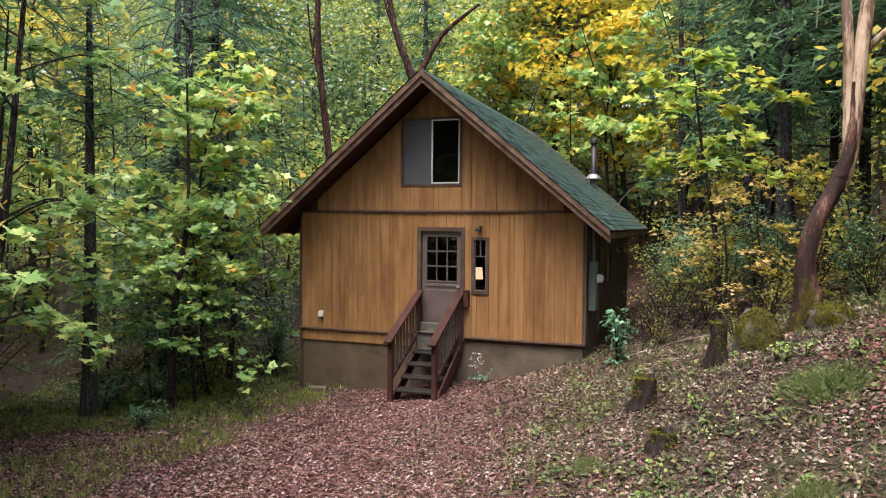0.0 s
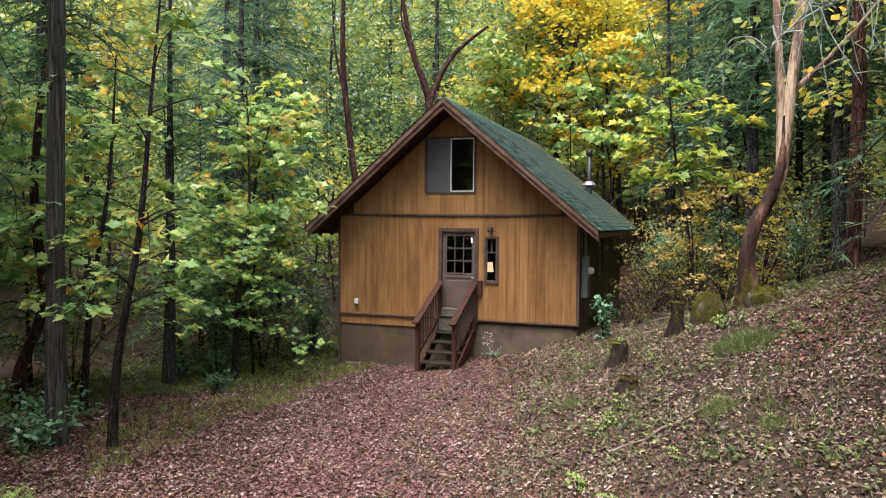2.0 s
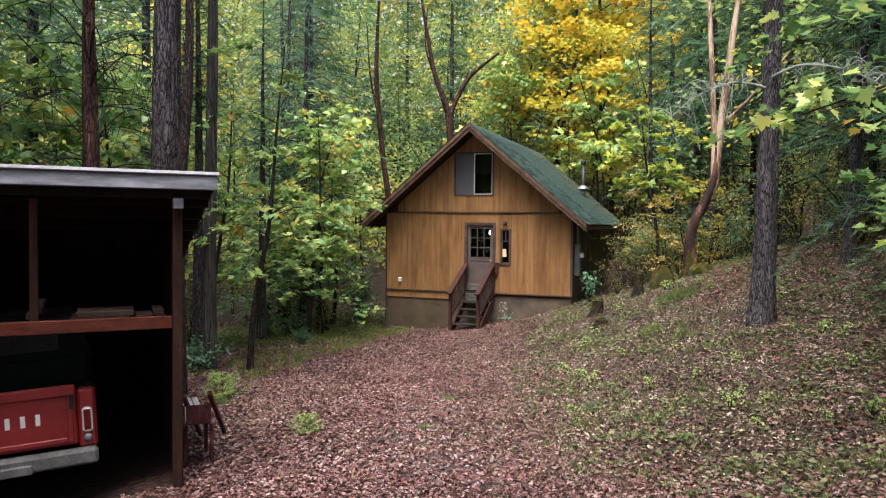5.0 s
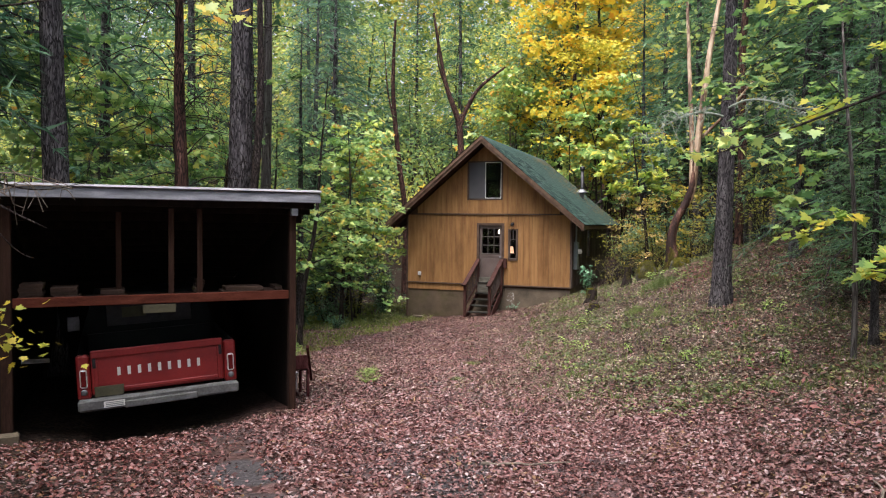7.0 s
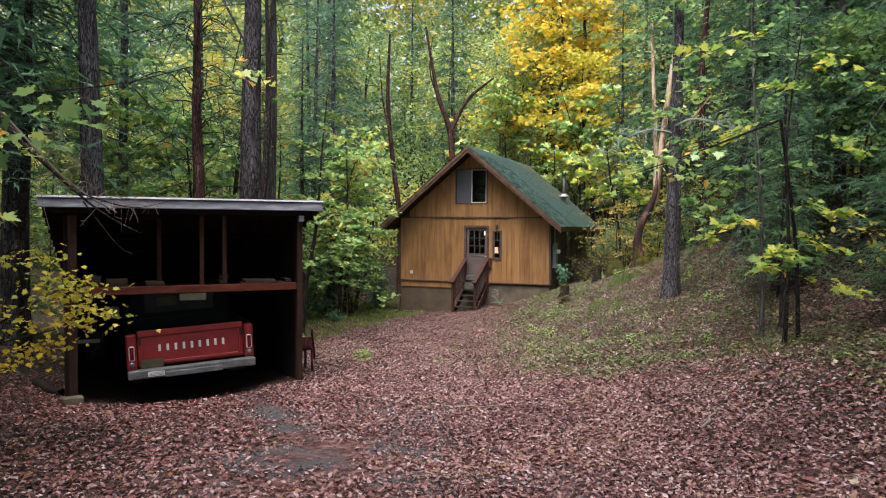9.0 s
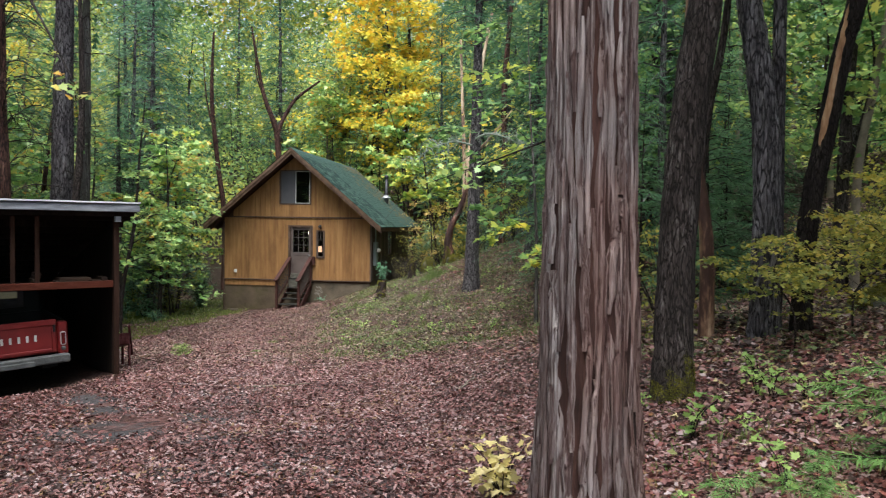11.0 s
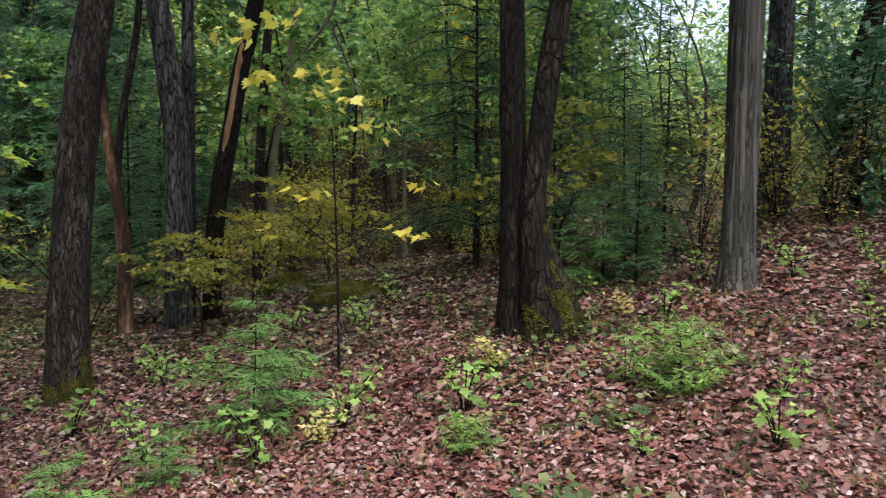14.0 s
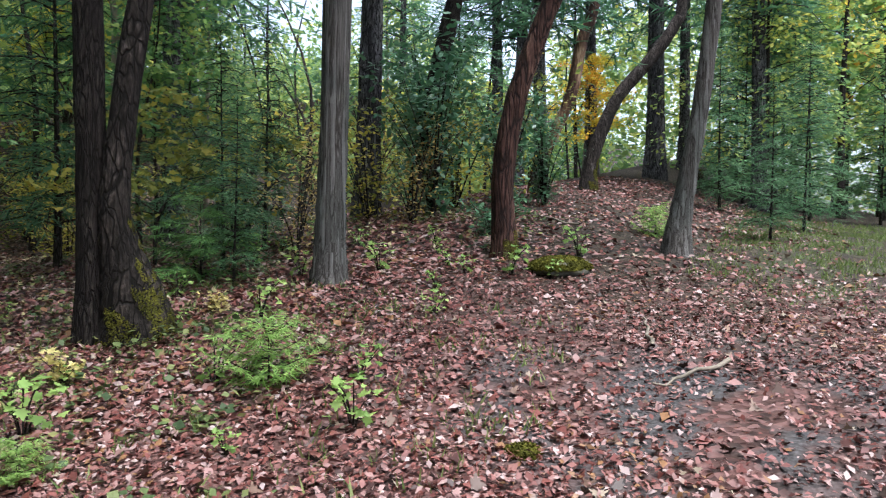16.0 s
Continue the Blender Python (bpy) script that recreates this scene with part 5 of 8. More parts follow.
def broadleaf(name, label, height, r0, reach, limbs, twigs, per, shape, size, bark, leaf, seed, crown0=0.3, path=None, disc=0.55, flat=0.25, forks=0, flare=1.4):
    """A tree: a tapered trunk, limbs and twigs, and a crown of leaves in layered sprays."""
    g = np.random.default_rng(seed)
    ob = thing(name, pose(0, 0, 0), label, "tree")
    if path is None:
        path = [(0, 0, -0.2), (g.normal(0, 0.12), g.normal(0, 0.12), height * 0.35), (g.normal(0, 0.3), g.normal(0, 0.3), height * 0.7), (g.normal(0, 0.4), g.normal(0, 0.4), height)]
    line = curve(path, 22)
    s = np.linspace(0, 1, 22)
    rad = r0 * (1 - 0.85 * s) * (1 + (flare - 1) * np.exp(-s * 22))
    tubes("trunk", [np.c_[line, rad]], bark, ob, "", 12, 0.04, seed)
    runs, tips = [], []
    for k in range(limbs):
        f = crown0 + (1 - crown0) * (k + g.uniform(0.1, 0.9)) / limbs
        o = line[min(int(f * 21), 21)]
        a = k * 2.4 + g.uniform(-0.5, 0.5)
        long = reach * (1.05 - 0.6 * max(0, (f - 0.45) / 0.55)) * g.uniform(0.65, 1.1)
        out = np.array([math.cos(a), math.sin(a), 0])
        rise = g.uniform(0.05, 0.45) * long
        q = curve([o, o + out * long * 0.4 + (0, 0, rise * 0.7), o + out * long + (g.normal(0, 0.2), g.normal(0, 0.2), rise)], 8)
        rr = r0 * 0.36 * (1 - f * 0.6)
        runs.append(np.c_[q, np.linspace(rr, rr * 0.2, 8)][[0, 2, 5, 7]])
        for j in range(twigs):
            b = q[2 + int(g.uniform(0, 5.99))]
            ta = a + g.normal(0, 0.9)
            e = b + np.array([math.cos(ta), math.sin(ta), g.normal(0.05, 0.25)]) * long * g.uniform(0.2, 0.5)
            runs.append(np.c_[np.stack([b, (b + e) / 2 + (0, 0, 0.05), e]), (rr * 0.3, rr * 0.2, rr * 0.08)])
            tips += [e, (b + e) / 2]
    tagged(tubes("branchwork", runs, bark, ob, "", 3), kind="stuff")
    tips = np.array(tips)
    n = len(tips) * per
    c = np.repeat(tips, per, 0)
    a, rr = g.uniform(0, 2 * np.pi, n), disc * np.sqrt(g.uniform(0, 1, n))
    p = c + np.stack([np.cos(a) * rr, np.sin(a) * rr, g.normal(0, flat * disc, n) - 0.1 * rr], -1)
    way = np.stack([np.cos(a), np.sin(a), g.normal(-0.35, 0.3, n)], -1) + g.normal(0, 0.35, (n, 3))
    up = np.array([0, 0, 1.0]) + g.normal(0, 0.45, (n, 3))
    many("crown", laid_leaves(p, way, up, size * g.uniform(0.6, 1.25, n), shape), len(shape), leaf, ob)
    return ob


def layered_maple(name, label, path, r0, limbs, leaf, seed, size=0.17, per=46, droop=0.14, around=(0, 360), bark=None):
    """A slender maple whose limbs carry flat, drooping layers of large leaves. limbs: rows of (how many, from and to what
    share of the stem, shortest and longest reach)."""
    g = np.random.default_rng(seed)
    ob = thing(name, pose(0, 0, 0), label, "tree")
    line = curve(path, 26)
    s = np.linspace(0, 1, 26)
    tubes("trunk", [np.c_[line, r0 * (1 - 0.86 * s) * (1 + 0.5 * np.exp(-s * 24))]], bark or M_DARKBARK, ob, "", 10, 0.04, seed)
    runs, pos, ways, sizes = [], [], [], []
    for count, f0, f1, short, far in limbs:
        for k in range(count):
            f = f0 + (f1 - f0) * (k + g.uniform(0.1, 0.9)) / count
            o = np.array([np.interp(f, s, line[:, j]) for j in range(3)])
            a = radians(around[0] + ((k * 137.5 + g.uniform(-25, 25)) % 360) * (around[1] - around[0]) / 360)
            long = g.uniform(short, far)
            out = np.array([math.cos(a), math.sin(a), 0])
            side = np.array([-out[1], out[0], 0])
            q = curve([o, o + out * long * 0.45 + (0, 0, 0.16 * long), o + out * long + side * g.normal(0, 0.15 * long) + (0, 0, -droop * g.uniform(0.3, 1.2) * long)], 9)
            thick = r0 * 0.3 * (1 - 0.6 * f)
            runs.append(np.c_[q, np.linspace(thick, 0.004, 9)])
            for j in range(5):
                b = q[3 + int(g.uniform(0, 5.99))]
                w = out * g.uniform(0.3, 1.0) + side * g.choice((-1, 1)) * g.uniform(0.5, 1.1)
                e = b + w * long * g.uniform(0.16, 0.34) + (0, 0, g.normal(-0.03, 0.06) * long)
                runs.append(np.c_[np.stack([b, (b + e) / 2 + (0, 0, 0.03), e]), (thick * 0.35, thick * 0.25, 0.003)])
                m = per // 6
                t = g.uniform(0.25, 1.08, m)[:, None]
                pos.append(b + (e - b) * t + g.normal(0, 0.06, (m, 3)) * (1, 1, 0.5))
                ways.append(w + g.normal(0, 0.65, (m, 3)) * (1, 1, 0.3) + (0, 0, -0.2))
            m = per // 6
            t = g.uniform(3.5, 8, m)
            pos.append(np.stack([np.interp(t, np.arange(9), q[:, j]) for j in range(3)], -1) + g.normal(0, 0.08, (m, 3)) * (1, 1, 0.5))
            ways.append(out + g.normal(0, 0.8, (m, 3)) * (1, 1, 0.3) + (0, 0, -0.2))
    tagged(tubes("branchwork", runs, bark or M_DARKBARK, ob, "", 4), kind="stuff")
    pos, ways = np.concatenate(pos), np.concatenate(ways)
    n = len(pos)
    many("crown", laid_leaves(pos, ways, np.array([0, 0, 1.0]) + g.normal(0, 0.38, (n, 3)), size * g.uniform(0.55, 1.2, n), MAPLE, 0.22), len(MAPLE), leaf, ob)
    return ob


def shaggy_bark(line, rad, material, parent, seed, columns=31, top=6.5):
    """Long torn strips of bark, raised from the trunk, with the cracks open between them."""
    g = np.random.default_rng(seed)
    verts, faces, k = [], [], 13
    for c in range(columns):
        z = -0.3
        while z < top:
            long = g.uniform(0.35, 1.4)
            t = np.linspace(0, 1, k)
            h = z + t * long
            a = 2 * np.pi * (c + g.normal(0, 0.12)) / columns + 0.1 * np.sin(h * 1.1 + 1.3) + 0.05 * np.sin(h * 3.7 + c) + np.cumsum(g.normal(0, 0.022, k)) + g.normal(0, 0.07) * (t - 0.5)
            r = np.interp(h, line[:, 2], rad) * (1 + 0.05 * np.exp(-np.maximum(h, 0) * 1.6) * np.sin(5 * 2 * np.pi * c / columns + 1) + 0.012 * np.sin(3 * 2 * np.pi * c / columns + h))
            half = np.pi / columns * g.uniform(0.92, 1.35) * np.sin(np.pi * np.clip(t * 0.92 + 0.04, 0, 1)) ** 0.5 * (1 + 0.2 * g.normal(size=k))
            lift = g.uniform(0.004, 0.022) + 0.0045 * g.normal(size=k) + 0.012 * np.clip(g.uniform(-0.6, 1) * (1 - t) ** 3, 0, 1)
            cx, cy = np.interp(h, line[:, 2], line[:, 0]), np.interp(h, line[:, 2], line[:, 1])
            n0 = len(verts)
            for j in range(k):
                for off, out in ((-1.0, -0.03), (-0.72, lift[j] * 0.75), (-0.1, lift[j]), (0.66, lift[j] * 0.7), (1.0, -0.03)):
                    w = a[j] + off * half[j]
                    rr = r[j] * 0.965 + out + g.normal(0, 0.0018)
                    verts.append((cx[j] + rr * math.cos(w), cy[j] + rr * math.sin(w), h[j]))
            for j in range(k - 1):
                for i in range(4):
                    p = n0 + j * 5 + i
                    faces.append((p, p + 1, p + 6, p + 5))
            z += long * g.uniform(0.68, 0.86)
    me = bpy.data.meshes.new("shaggy_bark")
    me.from_pydata(verts, [], faces)
    me.update()
    return tagged(finish("shaggy_bark", me, material, parent, "stringy grey and red-brown bark strips", True), kind="stuff")


def conifer(name, label, height, r0, reach, crown0, whorls, per, bark, leaf, seed, twig=0.16, droop=0.25, dead=0, steps=12, every=0.11, top=0.12, furrow=0, tuft=5, wide=1.0, branch_steps=4, strips=None):
    """A fir: a straight trunk and boughs in whorls, each a flat spray of needled twigs."""
    g = np.random.default_rng(seed)
    ob = thing(name, pose(0, 0, 0), label, "tree")
    s = np.linspace(0, 1, 20 if not furrow else 170) ** (1 if not furrow else 1.6)
    line = np.stack([0.15 * np.sin(s * 3 + seed) * height / 20, 0.15 * np.sin(s * 2.2 + seed * 2) * height / 20, s * height - 0.25], -1)
    line[:, :2] -= line[0, :2]
    rad = r0 * (1 - 0.93 * s) * (1 + 0.45 * np.exp(-(s * height) * 1.5))
    if strips:
        shaggy_bark(line, rad, strips, ob, seed)
    tubes("trunk", [np.c_[line, rad * (0.94 if strips else 1)]], bark, ob, "", steps, 0.03, seed, furrow)
    runs, pos, ways, ups, sizes = [], [], [], [], []
    for k in range(whorls):
        f = crown0 + (1 - crown0) * (k + 0.3) / whorls
        for j in range(per):
            # boughs leave the stem at all heights, not in even tiers
            fj = min(f + (1 - crown0) / whorls * g.uniform(-0.55, 0.55), 0.995)
            o = np.array([np.interp(fj, s, line[:, c]) for c in range(3)])
            a = 2 * math.pi * (j + g.uniform(-0.3, 0.3)) / per + k * 1.9
            long = reach * (1.02 - (fj - crown0) / (1 - crown0)) ** 0.8 * g.uniform(0.5, 1.15) + top
            out = np.array([math.cos(a), math.sin(a), 0])
            q = curve([o, o + out * long * 0.5 + (0, 0, 0.08 * long), o + out * long + (0, 0, -droop * long)], 7)
            runs.append(np.c_[q, np.linspace(min(0.012 + 0.012 * long, r0 * 0.4), min(0.004, r0 * 0.12), 7)][::2])
            m = max(4, int(long / every))
            for i in range(m):
                t = 0.12 + 0.88 * (i + g.uniform(0, 0.8)) / m
                b = np.array([np.interp(t, np.linspace(0, 1, 7), q[:, c]) for c in range(3)])
                for sgn in (-1, 1):
                    w = out * 0.75 + sgn * np.array([-out[1], out[0], 0]) * 0.9 + (0, 0, g.normal(-0.22, 0.2))
                    pos.append(b)
                    ways.append(w)
                    ups.append((g.normal(0, 0.3), g.normal(0, 0.3), 1))
                    sizes.append(twig * (0.5 + 1.0 * long / reach * (1.1 - t)) * g.uniform(0.7, 1.4) + 0.04)
            pos.append(q[-1])
            ways.append(out + (0, 0, -0.3))
            ups.append((0, 0, 1))
            sizes.append(twig)
    for k in range(dead):
        f = g.uniform(0.08, crown0 + 0.1)
        o = np.array([np.interp(f, s, line[:, j]) for j in range(3)])
        a, long = g.uniform(0, 6.28), g.uniform(0.5, 2.0)
        e = o + np.array([math.cos(a), math.sin(a), g.uniform(-0.3, 0.1)]) * long
        runs.append(np.c_[np.stack([o, (o + e) / 2 + (0, 0, 0.06), e]), (0.018, 0.012, 0.004)])
    tagged(tubes("branchwork", runs, bark, ob, "", branch_steps), kind="stuff")
    # each twig carries a fan of needled slivers
    pos, ways, ups, sizes = np.array(pos), unit(np.array(ways)), np.array(ups, float), np.array(sizes)
    fan = []
    for k in range(tuft):
        t = (k + g.uniform(0, 0.5, len(pos))) / tuft
        p = pos + ways * (sizes * 0.7 * t)[:, None]
        w = ways + g.normal(0, 0.5, ways.shape) * (1, 1, 0.55)
        fan.append(laid_leaves(p, w, ups + g.normal(0, 0.3, ups.shape), sizes * g.uniform(0.45, 0.8, len(pos)), SLIVER, 0.1, wide))
    many("crown", np.concatenate(fan), 3, leaf, ob)
    return ob


def shrub(name, label, height, stems, per, shape, size, bark, leaf, seed, wide=0.8, flat=0.4):
    g = np.random.default_rng(seed)
    ob = thing(name, pose(0, 0, 0), label, "shrub")
    runs, pts = [], []
    for k in range(stems):
        a, l = g.uniform(0, 6.28), g.uniform(0.3, 1) * wide
        e = np.array([math.cos(a) * l, math.sin(a) * l, height * g.uniform(0.55, 1.05)])
        q = curve([(0, 0, -0.08), e * (0.35, 0.35, 0.55), e], 7)
        runs.append(np.c_[q, np.linspace(0.012 * height / 1.5 + 0.004, 0.003, 7)])
        for j in range(per):
            pts.append(q[1 + int(6 * g.uniform(0, 0.999) ** 0.8)] + g.normal(0, 0.13 * wide + 0.02, 3) * (1, 1, flat))
    tagged(tubes("stemwork", runs, bark, ob, "", 4), kind="stuff")
    p = np.array(pts)
    n = len(p)
    way = np.c_[g.normal(0, 1, (n, 2)), g.normal(-0.2, 0.4, n)]
    many("foliage", laid_leaves(p, way, np.array([0, 0, 1.0]) + g.normal(0, 0.4, (n, 3)), size * g.uniform(0.6, 1.3, n), shape), len(shape), leaf, ob)
    return ob


def put(ob, x, y, turn=0.0, s=1.0, sink=0.0, lean=(0, 0)):
    """Stands a thing on the ground."""
    m = Matrix.LocRotScale((x, y, float(lay(x, y)) - sink), Euler((radians(lean[0]), radians(lean[1]), radians(turn))), (s, s, s))
    ob.matrix_world = m
    return ob


def put_copy(ob, x, y, turn=0.0, s=1.0, sink=0.0, lean=(0, 0)):
    m = Matrix.LocRotScale((x, y, float(lay(x, y)) - sink), Euler((radians(lean[0]), radians(lean[1]), radians(turn))), (s, s, s))
    o = copy_thing(ob, Matrix.Identity(4))
    o.matrix_world = m
    return o


# firs whose tall trunks stand round the clearing
fir = put(conifer("douglas_fir", "tall fir with furrowed grey-brown bark", 24, 0.33, 2.6, 0.5, 16, 5, M_FIRBARK, M_FIR, 5, 0.5, 0.4, 14, 84, 0.25, furrow=17), 0.4, -10.65, 20)
for x, y, turn, s, lean in ((10.74, -8.1, 70, 0.62, (0, 0)), (-1.45, -13.8, 250, 0.9, (0, 0)), (-1.95, -6.85, 130, 0.5, (0, 1)), (-2.6, -3.2, 200, 0.45, (1, -1)), (22.5, -22.2, 340, 0.65, (0, 0))):
    put_copy(fir, x, y, turn, s, 0.02, lean)
# fir added on the bank so that its high crown shades the ground
for x, y, turn, s in ((13.4, -5.4, 220, 0.75),):
    put_copy(fir, x, y, turn, s, 0.02)
far_fir = put(conifer("douglas_fir", "tall fir among the woods", 24, 0.26, 3.6, 0.25, 20, 5, M_FIRBARK, M_FIR, 6, 0.75, 0.4, 6, 10, 0.5, tuft=6, wide=1.1, branch_steps=3), -6.5, -12, 0, 1.1)
for x, y, turn, s, lean in ((-7.5, -7.0, 40, 0.9, (0, 0)), (-4.5, -14.5, 260, 1.0, (0, 0)), (-2.6, -16.2, 10, 0.7, (0, 0)), (-9, -1, 80, 1.0, (0, 0)), (12.3, -6.3, 350, 0.45, (0, 1)), (12.9, -11.7, 190, 0.25, (0, 0)), (13.5, 2.0, 33, 0.8, (0, 0)),
                            (10.05, 5.65, 77, 0.75, (0, 0)), (7.65, 10.4, 99, 0.6, (0, 2)), (18.3, -6.7, 12, 0.85, (0, -2)), (14.5, -4.5, 90, 0.7, (0, 0)), (12.4, 5.2, 210, 0.8, (0, 0)), (9.4, 8.8, 30, 0.7, (0, 0)), (11.6, 1.6, 140, 0.6, (0, 1)), (26.0, -23.9, 50, 0.55, (0, 0)), (35.2, -24.5, 140, 1.1, (0, 0)),
                            (31.5, -9.5, 61, 1.0, (0, 0)), (23.5, -17.0, 15, 0.8, (0, 0)), (37.0, -27.5, 10, 0.6, (0, 0)), (-5.5, 4.0, 10, 0.8, (0, 0)), (-8, 9, 120, 1.0, (0, 0))):
    put_copy(far_fir, x, y, turn, s, 0.02, lean)

# firs with long drooping boughs that close the left of the clearing
weeping = put(conifer("drooping_fir", "fir with long drooping blue-green boughs", 15, 0.17, 3.0, 0.1, 22, 4, M_FIRBARK, M_BLUEFIR, 17, 0.5, 0.5, 0, 10, 0.26, tuft=6, wide=0.55, branch_steps=3), -3.6, 0.9, 0)
for x, y, turn, s in ((-5.6, 2.6, 70, 1.1), (-7.4, 5.5, 200, 1.2)):
    put_copy(weeping, x, y, turn, s)
shaded = put(conifer("drooping_fir", "dark fir with drooping boughs on the shaded bank", 13, 0.15, 2.6, 0.08, 22, 5, M_FIRBARK, M_FIR, 19, 0.45, 0.4, 0, 10, 0.26, tuft=6, wide=0.55, branch_steps=3), 13.3, -8.9, 40, 0.8)
for x, y, turn, s in ((14.6, -6.4, 200, 1.0), (15.4, -10.4, 100, 0.9), (16.8, -7.6, 300, 1.1), (13.0, -4.0, 10, 1.0)):
    put_copy(shaded, x, y, turn, s)

# cedar beside the drive, with deep stringy bark
cedar = put(conifer("incense_cedar", "incense cedar with deeply furrowed stringy red-brown bark", 21, 0.212, 2.6, 0.36, 16, 5, M_CEDARCORE, M_FIR, 8, 0.5, 0.3, 0, 48, 0.25, strips=M_CEDARBARK), 12.61, -24.3, 0)

for h, a, w in ((3.05 - cedar.matrix_world.translation.z, 85, 0.05), (2.35 - cedar.matrix_world.translation.z, -60, 0.045), (1.5 - cedar.matrix_world.translation.z, -105, 0.035), (3.5 - cedar.matrix_world.translation.z, -140, 0.04)):
    bm = bmesh.new()
    lathe(bm, [(0.0, 0.25), (0.35, 0.3), (0.62, 0.75), (0.85, 0.8), (1.05, 0.35), (1.15, -0.6)], 14, pose(0.2 * math.cos(radians(a)), 0.2 * math.sin(radians(a)), h, 0, 90, a) @ Matrix.Diagonal((w, w * 0.75, w * 0.5, 1)))
    part("knot", bm, M_CEDARBARK, cedar, "dark branch knot", True)
# young firs of the understory
young = put(conifer("young_fir", "feathery young fir in the understory", 6.0, 0.045, 1.45, 0.12, 15, 5, M_DARKBARK, M_YOUNGFIR, 21, 0.27, 0.2, 0, 8, 0.105, tuft=6, wide=0.6, branch_steps=3), 19.0, -19.8, 30)
for x, y, turn, s in ((18.6, -22.9, 10, 0.45), (19.6, -22.6, 100, 0.5), (22.6, -17.6, 300, 0.9), (27.5, -14.5, 5, 1.3),
                      (16.5, -11.5, 110, 0.9), (13.0, -9.5, 140, 0.75), (33.5, -30.2, 40, 0.8), (30, -34, 10, 0.8), (42, -31, 20, 1.6), (-6.5, -3.5, 60, 1.3), (-5.5, 1.5, 150, 1.5),
                      (-8.5, -10, 250, 1.2), (2.0, 14.5, 0, 1.5), (28.5, -21.0, 40, 1.2), (18.2, -23.4, 130, 0.33)):
    put_copy(young, x, y, turn, s)
sapling = put(conifer("fir_sapling", "bright green knee-high fir sapling", 0.8, 0.011, 0.36, 0.32, 5, 6, M_DARKBARK, M_SAPLING, 33, 0.075, -0.45, 0, 6, 0.04, top=0.13, tuft=6, wide=1.0, branch_steps=3), 16.4, -25.3, 0, 0.8)
for x, y, turn, s in ((1.86, -10.86, 40, 0.9), (15.1, -24.9, 310, 0.4), (23.0, -26.5, 60, 0.8), (5.1, -13.4, 70, 0.5)):
    put_copy(sapling, x, y, turn, s)

thin_sapling = put(conifer("fir_sapling", "thin feathery fir sapling under the trees", 1.15, 0.011, 0.62, 0.3, 6, 4, M_DARKBARK, M_SHOOT, 36, 0.1, -0.02, 0, 6, 0.045, top=0.05, tuft=8, wide=0.8, branch_steps=3), 14.42, -23.47, 20, 1.0)
for x, y, turn, s in ((13.2, -24.55, 220, 0.62), (13.75, -23.9, 30, 0.4), (18.2, -23.0, 200, 1.1)):
    put_copy(thin_sapling, x, y, turn, s)

# maples
maple = put(broadleaf("bigleaf_maple", "slender maple with layered green and yellow leaves", 7.5, 0.07, 2.4, 20, 6, 8, MAPLE, 0.2, M_DARKBARK, M_MAPLE, 41, 0.3, disc=0.33, flat=0.12), -4.6, -4.6, 0, 0.9)
for x, y, turn, s in ((-4.0, -7.4, 140, 1.0), (-2.2, -0.6, 250, 0.9), (-5.6, -10.2, 60, 1.15), (-0.5, 18, 160, 1.4), (4.6, 14.5, 220, 1.3), 
                      (-7, -17, 90, 1.2), (-1.3, -1.8, 33, 0.55)):
    put_copy(maple, x, y, turn, s)
g0 = float(lay(0.14, -7.63))
layered_maple("bigleaf_maple", "slim maple with wide drooping layers of green leaves", [(0.14, -7.63, g0 - 0.2), (0.2, -7.55, g0 + 1.4), (0.5, -7.4, g0 + 3.4), (0.55, -7.2, g0 + 5.4), (0.7, -7.1, g0 + 7.4)], 0.085, [(8, 0.34, 0.55, 1.3, 2.4), (8, 0.5, 0.98, 1.2, 2.2)], M_MAPLE, 141, 0.15, 66)
g0 = float(lay(-1.5, -2.3))
layered_maple("bigleaf_maple", "maple in wide layers of green and yellow leaves beside the cabin", [(-1.5, -2.3, g0 - 0.2), (-1.45, -2.2, g0 + 2), (-1.3, -2.0, g0 + 4), (-1.5, -1.8, g0 + 6.8)], 0.09, [(10, 0.22, 0.5, 1.2, 2.1), (13, 0.45, 0.98, 1.1, 2.2)], M_MAPLE, 142, 0.155, 76, around=(95, 365))
g0 = float(lay(-2.6, -5.6))
layered_maple("bigleaf_maple", "slim maple with layered green leaves in the thicket", [(-2.6, -5.6, g0 - 0.2), (-2.5, -5.5, g0 + 2), (-2.2, -5.3, g0 + 4.5), (-2.3, -5.0, g0 + 7)], 0.08, [(9, 0.3, 0.6, 1.2, 2.2), (11, 0.5, 0.98, 1.0, 2.1)], M_MAPLE, 143, 0.155, 76)
g0 = float(lay(-2.3, 0.6))
layered_maple("bigleaf_maple", "bright yellow-green maple behind the cabin's corner", [(-2.3, 0.6, g0 - 0.2), (-2.2, 0.7, g0 + 2.2), (-2.3, 0.5, g0 + 4.6), (-2.1, 0.6, g0 + 7.4)], 0.08, [(12, 0.22, 0.6, 1.0, 2.0), (14, 0.45, 0.98, 1.0, 2.2)], M_LITMAPLE, 150, 0.17, 62, 0.25, around=(60, 330))
g0 = float(lay(8.5, 1.7))
